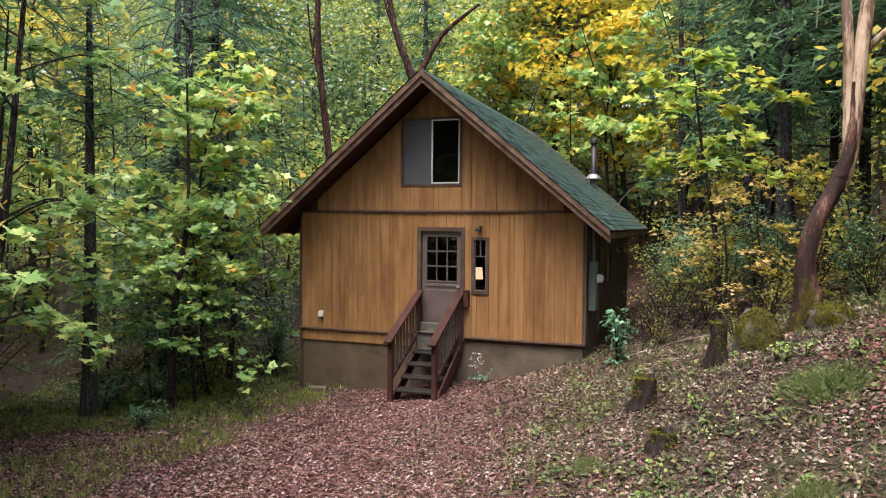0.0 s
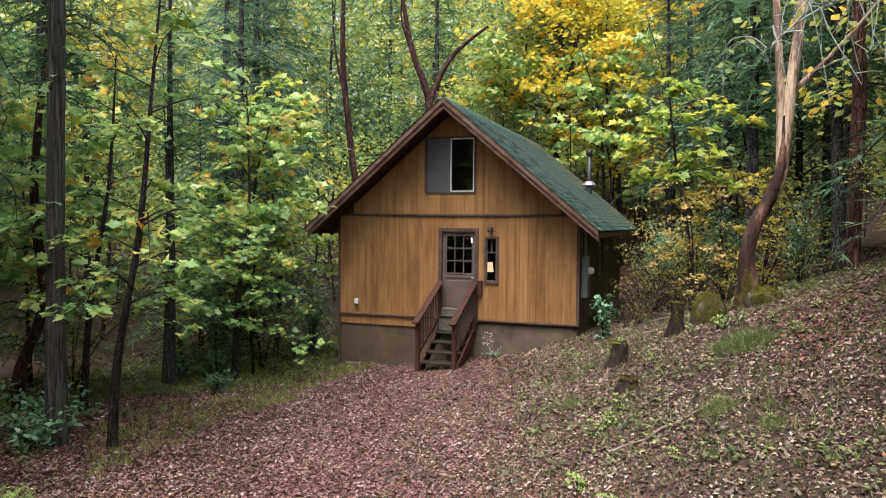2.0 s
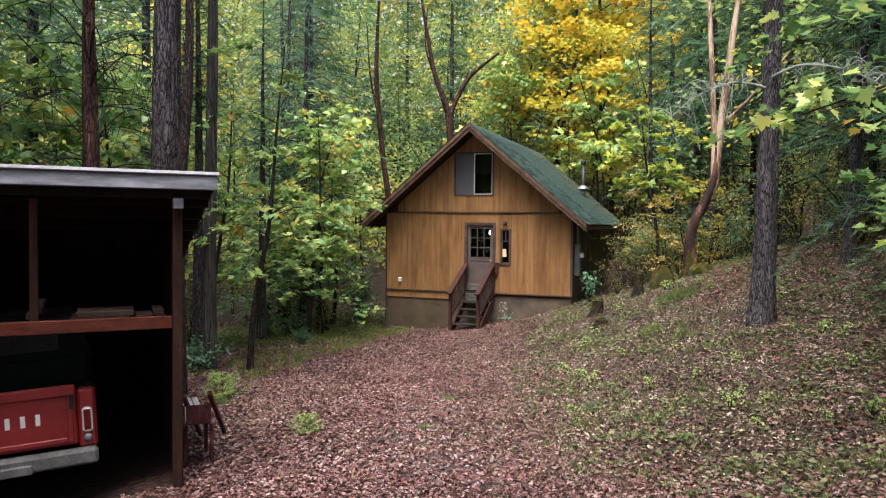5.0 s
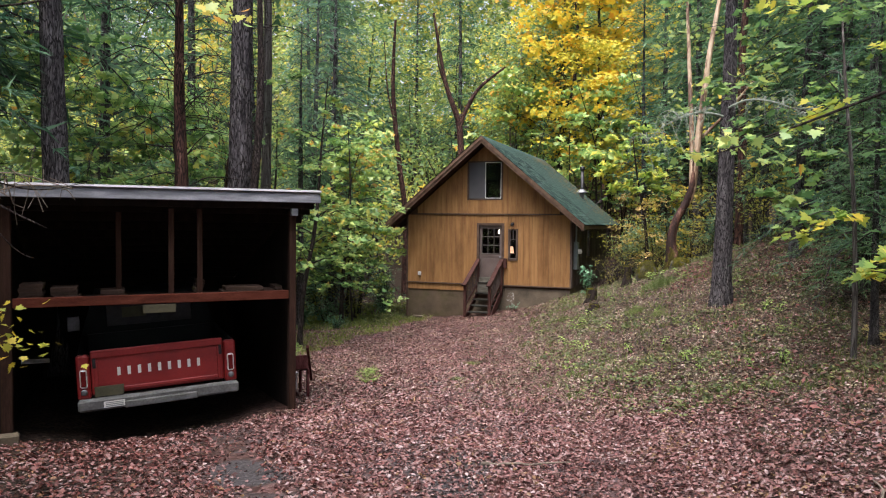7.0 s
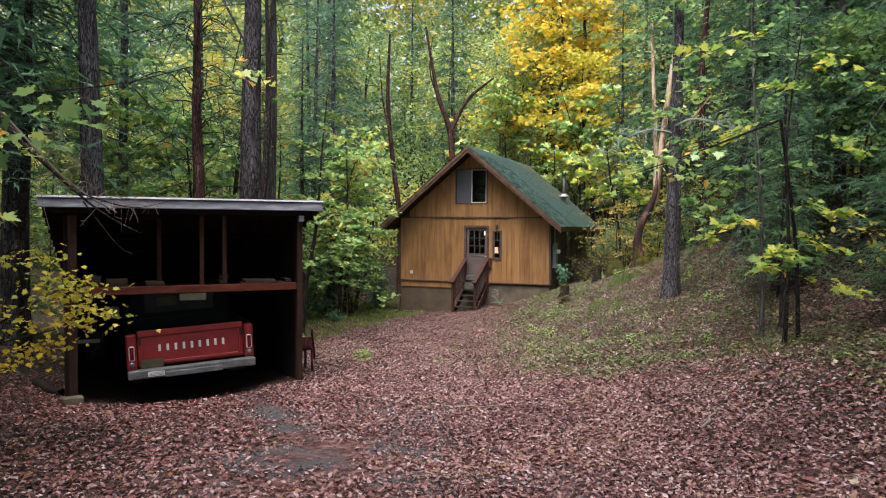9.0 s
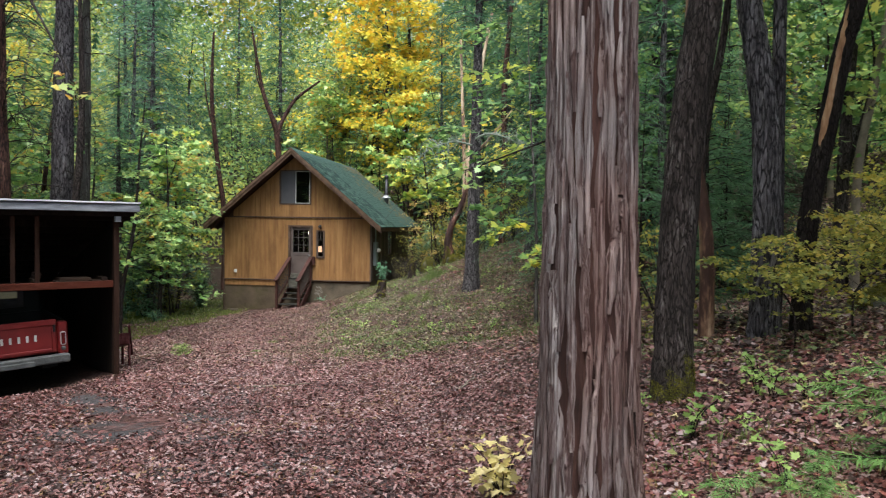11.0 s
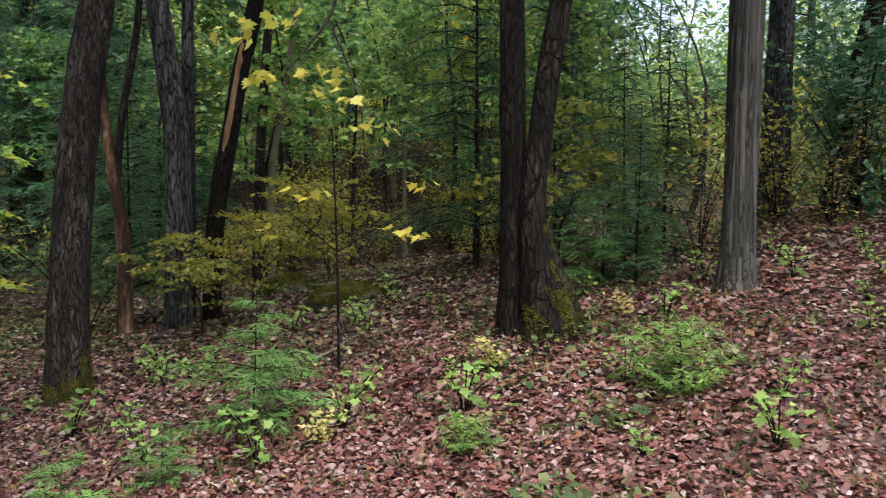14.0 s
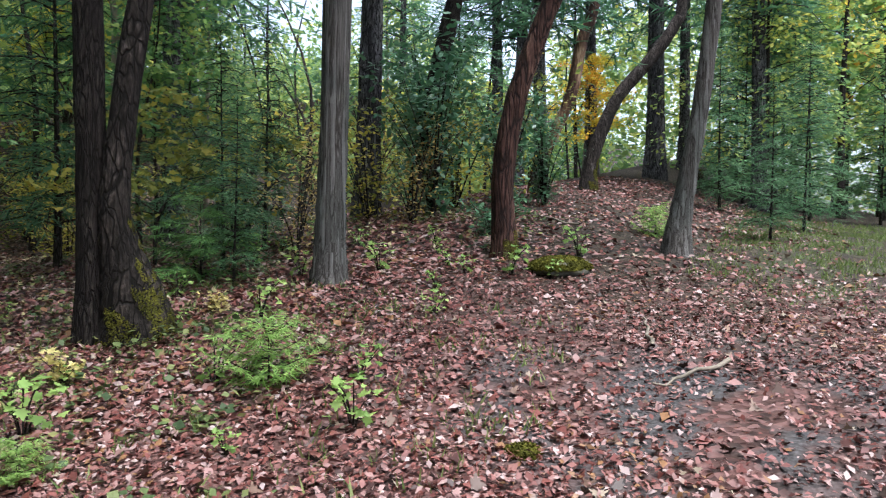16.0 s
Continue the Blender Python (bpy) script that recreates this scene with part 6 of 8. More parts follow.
layered_maple("bigleaf_maple", "maple with large sunlit yellow-green leaves over the cabin's eave", [(8.5, 1.7, g0 - 0.2), (8.4, 1.6, g0 + 1.6), (8.1, 1.4, g0 + 3.4), (7.9, 1.2, g0 + 5.2)], 0.07, [(12, 0.55, 0.98, 0.8, 1.7)], M_LITMAPLE, 144, 0.21, 60, 0.3)
g0 = float(lay(12.48, -12.6))
layered_maple("bigleaf_maple", "slim-stemmed maple with sparse green-yellow layers on the bank", [(12.48, -12.6, g0 - 0.2), (12.45, -12.5, g0 + 2), (12.3, -12.3, g0 + 4.2), (12.2, -12.0, g0 + 6.4)], 0.045, [(4, 0.25, 0.5, 0.8, 1.5), (10, 0.45, 0.98, 1.3, 2.6)], M_MAPLEGREEN, 145, 0.14, 52, around=(60, 300), bark=M_GREYBARK)
g0 = float(lay(12.7, -14.0))
layered_maple("bigleaf_maple", "thin maple pole with a few bright leaves", [(12.7, -14.0, g0 - 0.2), (12.75, -13.9, g0 + 1.4), (12.7, -13.8, g0 + 3.2), (12.9, -13.6, g0 + 5)], 0.04, [(6, 0.22, 0.5, 0.6, 1.2), (5, 0.6, 0.98, 0.9, 1.7)], M_LITMAPLE, 146, 0.14, 36)
gold = put(broadleaf("golden_maple", "maple in golden autumn leaf", 11, 0.14, 3.2, 26, 6, 14, MAPLE, 0.19, M_DARKBARK, M_YELLOW, 47, 0.3), 5.3, 15.8, 0, 1.05)
for x, y, turn, s in ((1.6, 20.6, 110, 1.45), (4.2, 24.5, 10, 1.6), (27.5, -8.5, 40, 0.8), (32.3, -23.2, 150, 0.3), (20, 6, 20, 1.0), (49, -32, 75, 1.2)):
    put_copy(gold, x, y, turn, s)


def bare_trunk(name, label, base, lines, bark, seed=0, moss=0.0, steps=16, tufts=None, side_way=-1.0):
    """A tree told by its trunk: lines of (x, y, z, radius) rows above its foot, the first the main one."""
    x, y = base
    ob = thing(name, pose(x, y, float(lay(x, y))), label, "tree")
    for k, rows in enumerate(lines):
        q = curve(rows, 46 if k == 0 else 22)
        tubes("trunk" if k == 0 else "limb", [q], bark if not isinstance(bark, tuple) else bark[min(k, len(bark) - 1)], ob, "", steps, 0.035, seed + k)
    if moss:
        # patches of moss cling round the foot
        q = curve(lines[0], 900)
        q = q[(q[:, 2] > -0.15) & (q[:, 2] < moss * 1.5)]
        g = np.random.default_rng(seed)
        n = int(48000 * moss)
        row = q[g.integers(0, len(q), n)]
        a = g.uniform(0, 2 * np.pi, n)
        side = 0.75 * np.cos(a - side_way) + 0.2 * np.sin(a * 3 + seed) + 0.15 * np.sin(row[:, 2] * 11 + a * 2)
        keep = side + 0.75 - row[:, 2] / moss + 0.25 * np.sin(a * 5 + row[:, 2] * 17) > g.uniform(0.35, 0.5, n)
        row, a = row[keep], a[keep]
        out = np.stack([np.cos(a), np.sin(a), np.zeros(len(a))], -1)
        p = row[:, :3] + out * (row[:, 3] * 1.03)[:, None]
        mossy = many("moss", laid_leaves(p, (0, 0, -1.0) + g.normal(0, 0.6, p.shape), out + g.normal(0, 0.25, p.shape), 0.015 * g.uniform(0.5, 1.3, len(p)), KITE, 0.3), len(KITE), M_MOSS, ob, "yellow-green moss")
        tagged(mossy, kind="stuff")
    # crown above the view, on some trees widened to shade the slope
    if tufts:
        g = np.random.default_rng(seed + 5)
        shape, size, leaf, spots, n, rad = tufts
        c = np.repeat(np.array(spots, float), n, 0)
        p = c + g.normal(0, 1, (len(c), 3)) * (rad, rad, rad * 0.45)
        way = np.c_[g.normal(0, 1, (len(c), 2)), g.normal(-0.2, 0.4, len(c))]
        many("crown", laid_leaves(p, way, np.array([0, 0, 1.0]) + g.normal(0, 0.4, (len(c), 3)), size * g.uniform(0.6, 1.25, len(c)), shape), len(shape), leaf, ob)
    return ob


def ring(h, r, n, seed, z0=0.0):
    g = np.random.default_rng(seed)
    return [(g.normal(0, r), g.normal(0, r), h + g.uniform(-z0, z0)) for _ in range(n)]


# madrones
bare_trunk("madrone", "leaning madrone with peeling tan and dark bark, mossy foot", (9.52, -2.6),
           [[(0, 0, -0.2, 0.34), (-0.02, 0, 0.3, 0.19), (-0.06, 0.02, 0.8, 0.135), (0.05, 0.06, 1.35, 0.115), (0.32, 0.17, 1.9, 0.112), (0.4, 0.2, 2.15, 0.108)],
            [(0.22, 0.13, 1.65, 0.06), (0.4, 0.2, 2.02, 0.1), (0.5, 0.26, 2.5, 0.108), (0.56, 0.3, 3.3, 0.1), (0.68, 0.4, 4.45, 0.09), (0.9, 0.6, 6.5, 0.07), (1.3, 1.0, 9.0, 0.05)], [(0.46, 0.25, 2.45, 0.075), (0.45, 0.3, 3.3, 0.07), (0.4, 0.32, 4.4, 0.065), (0.2, 0.8, 8.0, 0.04)], [(0.7, 0.5, 3.8, 0.05), (1.3, 0.3, 4.4, 0.04), (2.1, 0.2, 5.4, 0.02)],
            [(0.36, 0.16, 2.0, 0.1), (0.47, 0.19, 2.4, 0.08), (0.5, 0.21, 2.8, 0.05), (0.5, 0.22, 3.3, 0.02)]],
           (M_MADDARK, M_PEELED, M_PEELED, M_PEELED, M_MADDARK), 1, 0.5, 16, (OVAL, 0.13, M_EVERGREEN, ring(8.8, 1.2, 26, 1, 1.2), 26, 0.45))
bare_trunk("madrone", "straight reddish madrone on the bank", (11.3, -1.4), [[(0, 0, -0.2, 0.16), (0, 0, 0.4, 0.13), (0.05, 0.05, 3, 0.12), (0.0, 0.1, 6, 0.1), (0.3, 0.3, 10, 0.06)]], M_MADRED, 3, 0, 14, (OVAL, 0.13, M_EVERGREEN, ring(9.5, 1.2, 24, 3, 1.5), 26, 0.45))
bare_trunk("madrone", "forked madrone standing behind the cabin", (-1.5, 11.2),
           [[(0, 0, -0.3, 0.26), (0, 0, 3, 0.2), (-0.35, 0, 8.2, 0.17), (-0.55, -0.1, 9.3, 0.15), (-1.1, -0.3, 11.0, 0.11), (-1.7, -0.5, 14.5, 0.06)],
            [(-0.4, 0, 8.6, 0.13), (-0.05, 0.2, 9.6, 0.11), (0.6, 0.4, 10.7, 0.09), (1.9, 0.6, 11.7, 0.05)], [(-0.8, -0.2, 10.0, 0.06), (-1.5, -0.3, 12, 0.04), (-1.4, -0.3, 14, 0.02)]],
           M_MADRED, 5, 0, 14, (OVAL, 0.16, M_EVERGREEN, ring(14.5, 1.6, 24, 5, 1.2), 24, 0.6))
bare_trunk("madrone", "thin red-brown madrone behind the cabin", (-4.2, 9.4), [[(0, 0, -0.3, 0.17), (0.05, 0, 4, 0.14), (-0.3, -0.1, 7, 0.13), (-0.55, -0.3, 10.5, 0.11), (-0.4, -0.4, 14, 0.06)], [(-0.4, -0.2, 8.5, 0.06), (-0.9, -0.2, 10.5, 0.04), (-1.1, -0.2, 13, 0.02)]], M_MADRED, 7, 0, 12, (OVAL, 0.15, M_EVERGREEN, ring(13, 1.3, 20, 7, 1.5), 24, 0.55))
bare_trunk("fir", "grey lichen-spotted fir trunk among the maples", (-0.9, -7.7), [[(0, 0, -0.3, 0.17), (0, 0, 3, 0.14), (0.05, 0.05, 9, 0.11), (0, 0, 15, 0.05)]], M_GREYBARK, 31, 0, 14, (FROND, 0.5, M_FIR, ring(12, 1.2, 30, 31, 2.5), 24, 0.6))
# dark trunk behind the cedar
bare_trunk("oak", "dark rough-barked oak with a mossy foot", (13.62, -21.0),
           [[(0, 0, -0.3, 0.26), (0, 0, 0.15, 0.19), (0.03, 0.1, 1.2, 0.165), (0.13, 0.2, 2.6, 0.16), (0.32, 0.35, 4.0, 0.15), (0.45, 0.5, 5.8, 0.13), (0.8, 1.0, 10, 0.08)], [(0.36, 0.4, 4.4, 0.09), (-0.4, 0.3, 4.75, 0.07), (-1.2, 0.3, 4.6, 0.045), (-1.9, 0.5, 5.2, 0.02)]],
           M_DARKBARK, 9, 0.33, 18, (KITE, 0.18, M_MAPLEGREEN, ring(9.2, 2.4, 42, 9, 1.8), 50, 0.7))
# twin trunks with a swollen mossy foot
bare_trunk("twin_madrone", "twin-trunked madrone with a swollen mossy foot", (16.75, -23.62),
           [[(0.08, -0.1, -0.3, 0.38), (0.07, -0.08, 0.1, 0.28), (0.03, -0.05, 0.4, 0.215), (-0.03, -0.02, 0.7, 0.14), (-0.06, 0.0, 1.05, 0.108), (0.02, -0.05, 2.0, 0.096), (0.2, -0.16, 3.3, 0.092), (0.5, -0.3, 5, 0.08), (0.9, -0.5, 8, 0.05)],
            [(-0.12, 0.16, -0.3, 0.18), (-0.12, 0.16, 0.5, 0.12), (-0.13, 0.18, 1.6, 0.105), (-0.16, 0.2, 3.2, 0.1), (-0.2, 0.3, 6, 0.085), (-0.2, 0.4, 10, 0.06)]],
           (M_TWINBARK, M_BLACKBARK), 11, 0.62, 18, (OVAL, 0.13, M_EVERGREEN, ring(9.2, 2.4, 42, 11, 1.6), 50, 0.7))
# grey conifer trunks
bare_trunk("cedar", "grey-barked cedar trunk on the slope", (18.55, -24.25), [[(0, 0, -0.3, 0.24), (0, 0, 0.15, 0.17), (0.01, 0, 0.7, 0.14), (0.05, -0.02, 2, 0.127), (0.1, -0.05, 5, 0.115), (0.1, 0, 14, 0.07)]], M_GREYBARK, 13, 0, 20, (FROND, 0.5, M_FIR, ring(10.5, 1.9, 60, 13, 3.2), 34, 0.8))
bare_trunk("cedar", "slender grey-barked cedar trunk behind a stouter one", (19.7, -23.43), [[(0, 0, -0.3, 0.15), (0, 0, 0.3, 0.11), (0.05, 0, 5, 0.095), (0.1, 0, 14, 0.05)]], M_GREYBARK, 14, 0, 16, (FROND, 0.5, M_FIR, ring(9.5, 1.6, 40, 14, 3.2), 30, 0.7))
bare_trunk("madrone", "dark leaning trunk in the thicket", (23.3, -22.7), [[(0, 0, -0.3, 0.22), (0, 0, 0.4, 0.17), (0.13, -0.1, 1.6, 0.16), (0.42, -0.38, 3.4, 0.14), (0.8, -0.8, 6.0, 0.1), (1.1, -1.2, 9, 0.05)]], M_BLACKBARK, 28, 0, 14, (OVAL, 0.15, M_EVERGREEN, ring(7.5, 1.6, 26, 28, 1.6), 40, 0.6))
# leaning red trunks by the turn of the drive
bare_trunk("madrone", "leaning red-brown madrone with moss at its foot", (20.3, -25.35), [[(0, 0, -0.3, 0.2), (-0.02, 0.02, 0.3, 0.135), (-0.03, 0.03, 0.9, 0.125), (0.0, -0.1, 1.7, 0.115), (0.1, -0.35, 2.5, 0.105), (0.2, -0.65, 3.3, 0.1), (0.5, -1.1, 5.0, 0.08), (0.9, -1.6, 7.5, 0.05)]], M_MADRED, 15, 0.28, 16, (OVAL, 0.13, M_EVERGREEN, [(0.8, -1.5, 6.8), (0.4, -0.6, 6.2), (1.3, -2, 7.4), (0.2, -1.8, 7.0), (1.0, -0.8, 7.9)], 40, 0.6))
bare_trunk("madrone", "tan-barked madrone leaning over the slope", (26.5, -23.6), [[(0, 0, -0.3, 0.17), (0, 0, 0.3, 0.125), (0.07, -0.1, 0.65, 0.12), (0.22, -0.38, 1.35, 0.115), (0.35, -0.62, 2.0, 0.12), (0.46, -0.8, 3.1, 0.115), (0.6, -1.03, 3.9, 0.1), (1.0, -1.5, 7, 0.06)]], M_MADRONE, 17, 0, 14, (OVAL, 0.15, M_EVERGREEN, [(1, -1.5, 6.5), (0.5, -0.8, 6.6), (1.5, -2.2, 7.2)], 60, 0.8))
bare_trunk("madrone", "dark bowed madrone with a mossy foot", (28.6, -24.15), [[(0, 0, -0.3, 0.3), (0, 0, 0.2, 0.19), (0.04, -0.04, 0.6, 0.155), (0.15, -0.26, 1.35, 0.145), (0.33, -0.58, 2.1, 0.14), (0.64, -1.18, 2.9, 0.135), (0.9, -1.67, 3.7, 0.125), (1.0, -1.8, 4.3, 0.11), (1.2, -2.1, 8.0, 0.05)]], M_DARKBARK, 19, 0.6, 14, (KITE, 0.2, M_MAPLEGREEN, [(1.2, -2.2, 7.5), (0.7, -1.4, 7), (1.8, -3, 8)], 80, 1.0))
bare_trunk("fir", "grey lichen-spotted fir leaning over the turn", (21.8, -26.95), [[(0, 0, -0.3, 0.27), (0, 0, 0.2, 0.165), (0.05, -0.08, 0.8, 0.115), (0.13, -0.25, 2.0, 0.098), (0.25, -0.42, 3.8, 0.09), (0.4, -0.75, 7, 0.07), (0.6, -1.0, 11, 0.04)]], M_GREYBARK, 23, 0, 16, (FROND, 0.45, M_FIR, ring(8.5, 1.0, 26, 23, 2), 22, 0.55))
# leaning trunks up the slope
bare_trunk("madrone", "charred leaning madrone with pale torn bark", (15.62, -18.47), [[(0, 0, -0.3, 0.16), (0, 0, 0.3, 0.125), (0.05, 0, 1.39, 0.118), (0.19, -0.04, 2.35, 0.115), (0.34, -0.09, 3.36, 0.11), (0.53, -0.15, 4.37, 0.105), (1.0, -0.3, 8, 0.06)],
           [(0.09, -0.09, 1.95, 0.012), (0.14, -0.1, 2.35, 0.045), (0.24, -0.13, 3.0, 0.05), (0.33, -0.16, 3.6, 0.04), (0.38, -0.17, 3.95, 0.01)]], (M_BLACKBARK, M_TORN), 25, 0, 14, (KITE, 0.18, M_MAPLEGREEN, ring(9.2, 1.8, 20, 25, 1.5), 36, 0.6))
bare_trunk("fir", "grey-barked fir trunk with a thinner stem beside it", (15.19, -18.46), [[(0, 0, -0.3, 0.22), (0, 0, 0.4, 0.175), (0, 0.01, 1.6, 0.165), (-0.03, 0.06, 2.53, 0.16), (-0.15, 0.15, 3.6, 0.15), (-0.25, 0.22, 4.35, 0.14), (-0.6, 0.5, 8, 0.08), (-0.6, 0.5, 13, 0.04)],
           [(0.2, 0.3, -0.2, 0.11), (0.2, 0.3, 2, 0.085), (0.18, 0.3, 4.5, 0.075), (0.25, 0.4, 8, 0.04)]], M_FIRBARK, 27, 0, 16, (FROND, 0.5, M_FIR, ring(10, 1.4, 40, 27, 2.5), 30, 0.7))
bare_trunk("madrone", "thin tan crooked madrone stem", (14.66, -17.82), [[(0, 0, -0.2, 0.11), (-0.02, 0, 1.3, 0.09), (-0.18, 0.12, 2.5, 0.075), (-0.25, 0.17, 3.1, 0.068), (-0.28, 0.18, 4.4, 0.05), (-0.2, 0.1, 7, 0.03)],
           [(-0.1, 0.08, 1.9, 0.05), (-0.02, 0.05, 3.0, 0.05), (0.16, 0, 4.3, 0.045), (0.3, 0, 7, 0.03)]], (M_MADRONE, M_DARKBARK), 35, 0, 12, (OVAL, 0.14, M_EVERGREEN, ring(7.5, 1.2, 22, 35, 1.2), 30, 0.5))
bare_trunk("madrone", "pale slender leaning stem up the slope", (18.2, -13.8), [[(0, 0, -0.2, 0.09), (0, 0, 2.2, 0.075), (0.2, -0.05, 3.6, 0.068), (0.4, -0.1, 5.1, 0.06), (0.9, -0.3, 9, 0.035)], [(-0.25, 0.1, -0.2, 0.12), (-0.2, 0.1, 3, 0.1), (0, 0.1, 6, 0.08), (0.3, 0, 10, 0.04)]], (M_PALEBARK, M_DARKBARK), 37, 0, 12, (KITE, 0.18, M_MAPLEGREEN, ring(9, 1.5, 24, 37, 1.4), 40, 0.6))
bare_trunk("madrone", "leaning madrone stem in the undergrowth", (-3.9, -5.9), [[(0, 0, -0.2, 0.16), (-0.1, 0.1, 0.8, 0.12), (0.3, 0.3, 2.2, 0.1), (0.2, 0.2, 4.5, 0.08), (0.6, 0.3, 8, 0.05)]], M_MADRED, 29, 0, 12, (KITE, 0.2, M_MAPLE, ring(7.5, 1.4, 18, 29, 1.5), 22, 0.6))

# shrubs
hazel = put(shrub("hazel_shrub", "yellow-leaved shrub with thin stems", 1.5, 7, 130, OVAL, 0.075, M_DARKBARK, M_OLIVE, 51, 1.3, 0.45), 18.9, -15.2, 33, 0.9)
for x, y, turn, s in ((7.8, 2.8, 20, 1.1), (8.6, 4.0, 120, 1.3), (7.6, 5.0, 220, 1.2), (8.4, 6.6, 320, 1.5), (9.9, 0.2, 200, 1.0), (23.6, -23.2, 70, 1.2), (21.6, -22.8, 10, 1.0), (25.3, -23.3, 160, 1.5), (19.6, -22.2, 240, 1.1), (27, -21, 100, 1.5),
                      (20.5, -10.5, 60, 1.4), (22.5, -9.0, 160, 1.6), (24.5, -11.0, 250, 1.5), (26.5, -9.5, 20, 1.7), (23.5, -13.5, 320, 1.2), (28.5, -12.0, 120, 1.6), (19.0, -12.0, 200, 1.2), (-3.2, -2.0, 60, 1.2), (-1.6, -1.0, 140, 1.1), (-4.4, -4.2, 220, 1.3), (-5.6, -6.5, 20, 1.4), (11.8, -3.5, 80, 1.1), (12.6, -5.5, 10, 1.2), (10.9, 1.5, 55, 1.5), (13.5, -7.8, 190, 1.2)):
    put_copy(hazel, x, y, turn, s)
gold_shrub = put(shrub("golden_shrub", "airy shrub with small golden-tan leaves", 1.5, 9, 80, OVAL, 0.06, M_DARKBARK, M_TANLEAF, 53, 0.85, 0.7), 22.8, -22.0, 100, 1.2)
for x, y, turn, s in ((21.4, -23.6, 60, 0.9), (19.3, -23.3, 10, 0.8)):
    put_copy(gold_shrub, x, y, turn, s)
g0 = float(lay(8.5, -0.3))
layered_maple("vine_maple", "arching vine maple with small golden-tan leaves beside the cabin", [(8.5, -0.3, g0 - 0.2), (8.55, -0.25, g0 + 0.7), (8.5, -0.2, g0 + 1.7), (8.3, 0.0, g0 + 2.7)], 0.03, [(14, 0.2, 0.98, 0.6, 1.35)], M_TANLEAF, 147, 0.068, 70, 0.3)
g0 = float(lay(9.1, 0.9))
layered_maple("vine_maple", "arching vine maple with golden and green leaves", [(9.1, 0.9, g0 - 0.2), (9.2, 0.9, g0 + 0.8), (9.1, 1.0, g0 + 1.8), (9.3, 1.1, g0 + 2.9)], 0.03, [(12, 0.2, 0.98, 0.6, 1.4)], M_OLIVE, 148, 0.09, 84, 0.3)
vine = put(broadleaf("vine_maple", "spreading vine maple with layered small yellow leaves", 2.3, 0.03, 1.7, 14, 6, 9, MAPLE, 0.095, M_DARKBARK, M_OLIVE, 58, 0.22, disc=0.24, flat=0.12), 15.25, -19.35, 0, 0.5)
for x, y, turn, s in ((16.1, -18.75, 90, 0.55), (17.7, -16.1, 90, 0.78), (19.0, -21.5, 130, 0.8)):
    put_copy(vine, x, y, turn, s)
salal = put(shrub("salal_bush", "low glossy dark evergreen bush", 0.55, 16, 26, OVAL, 0.1, M_DARKBARK, M_EVERGREEN, 55, 0.55), -0.95, -8.1, 0, 1.15)
for x, y, turn, s in ((-1.6, -7.2, 90, 1.3), (-2.3, -1.9, 200, 1.4), (-2.9, -2.6, 120, 1.2), (-3.3, -7.4, 10, 1.5), (21.0, -24.9, 60, 0.8), (-1.0, -3.5, 70, 0.7)):
    put_copy(salal, x, y, turn, s)
toyon = put(shrub("evergreen_thicket_shrub", "tall dark evergreen shrub with small glossy leaves", 2.4, 14, 100, OVAL, 0.125, M_DARKBARK, M_EVERGREEN, 56, 0.95, 1.0), 22.0, -23.6, 0, 1.0)
for x, y, turn, s in ((23.1, -24.3, 40, 0.8), (24.6, -24.4, 140, 0.7), (23.4, -22.8, 200, 1.15)):
    put_copy(toyon, x, y, turn, s)
put(shrub("rhododendron", "small evergreen shrub with glossy leaves beside the cabin", 1.0, 9, 34, OVAL, 0.115, M_DARKBARK, M_RHODO, 57, 0.3), 6.85, -1.4, 0, 0.9)
sprig = put(shrub("maple_seedling", "maple seedling with pale yellow leaves", 0.36, 9, 16, MAPLE, 0.065, M_DARKBARK, M_CREAM, 59, 0.26), 12.18, -22.9, 0, 0.95)
for x, y, turn, s in ((15.9, -24.1, 40, 0.6), (17.4, -23.9, 110, 0.5), (18.9, -24.1, 200, 0.4), (12.9, -11.6, 80, 0.7), (14.6, -24.2, 300, 0.5)):
    put_copy(sprig, x, y, turn, s)
weed = put(shrub("flowering_weed", "small green weed with tiny white flowers by the foundation", 0.24, 7, 12, OVAL, 0.06, M_PALEBARK, M_RHODO, 63, 0.2), 4.2, -0.3, 0)
g = np.random.default_rng(64)
stalks, dots = [], []
for a in g.uniform(100, 250, 7):
    tip = np.array([math.cos(radians(a)) * g.uniform(0.15, 0.45), -0.05 + 0.05 * g.normal(), g.uniform(0.35, 0.62)])
    line = curve([(0, 0, 0), tip * (0.4, 0.4, 0.7), tip], 7)
    stalks.append(np.c_[line, np.full(7, 0.003)])
    dots += [line[k] + g.normal(0, 0.02, 3) for k in (3, 4, 5, 6, 6)]
tubes("stalk", stalks, M_PALEBARK, weed, "", 4)
dots = np.array(dots)
tagged(many("flower", laid_leaves(dots, g.normal(0, 1, dots.shape), (0.0, -1.0, 0.4) + g.normal(0, 0.3, dots.shape), np.full(len(dots), 0.028), KITE, 0.2), len(KITE), M_PETAL, weed, "tiny white flowers"), kind="stuff")
seedling = put(shrub("green_seedling", "small green seedling among fallen leaves", 0.24, 5, 9, MAPLE, 0.045, M_DARKBARK, M_SAPLING, 61, 0.16), 13.4, -24.3, 0, 1.0)
g = np.random.default_rng(77)
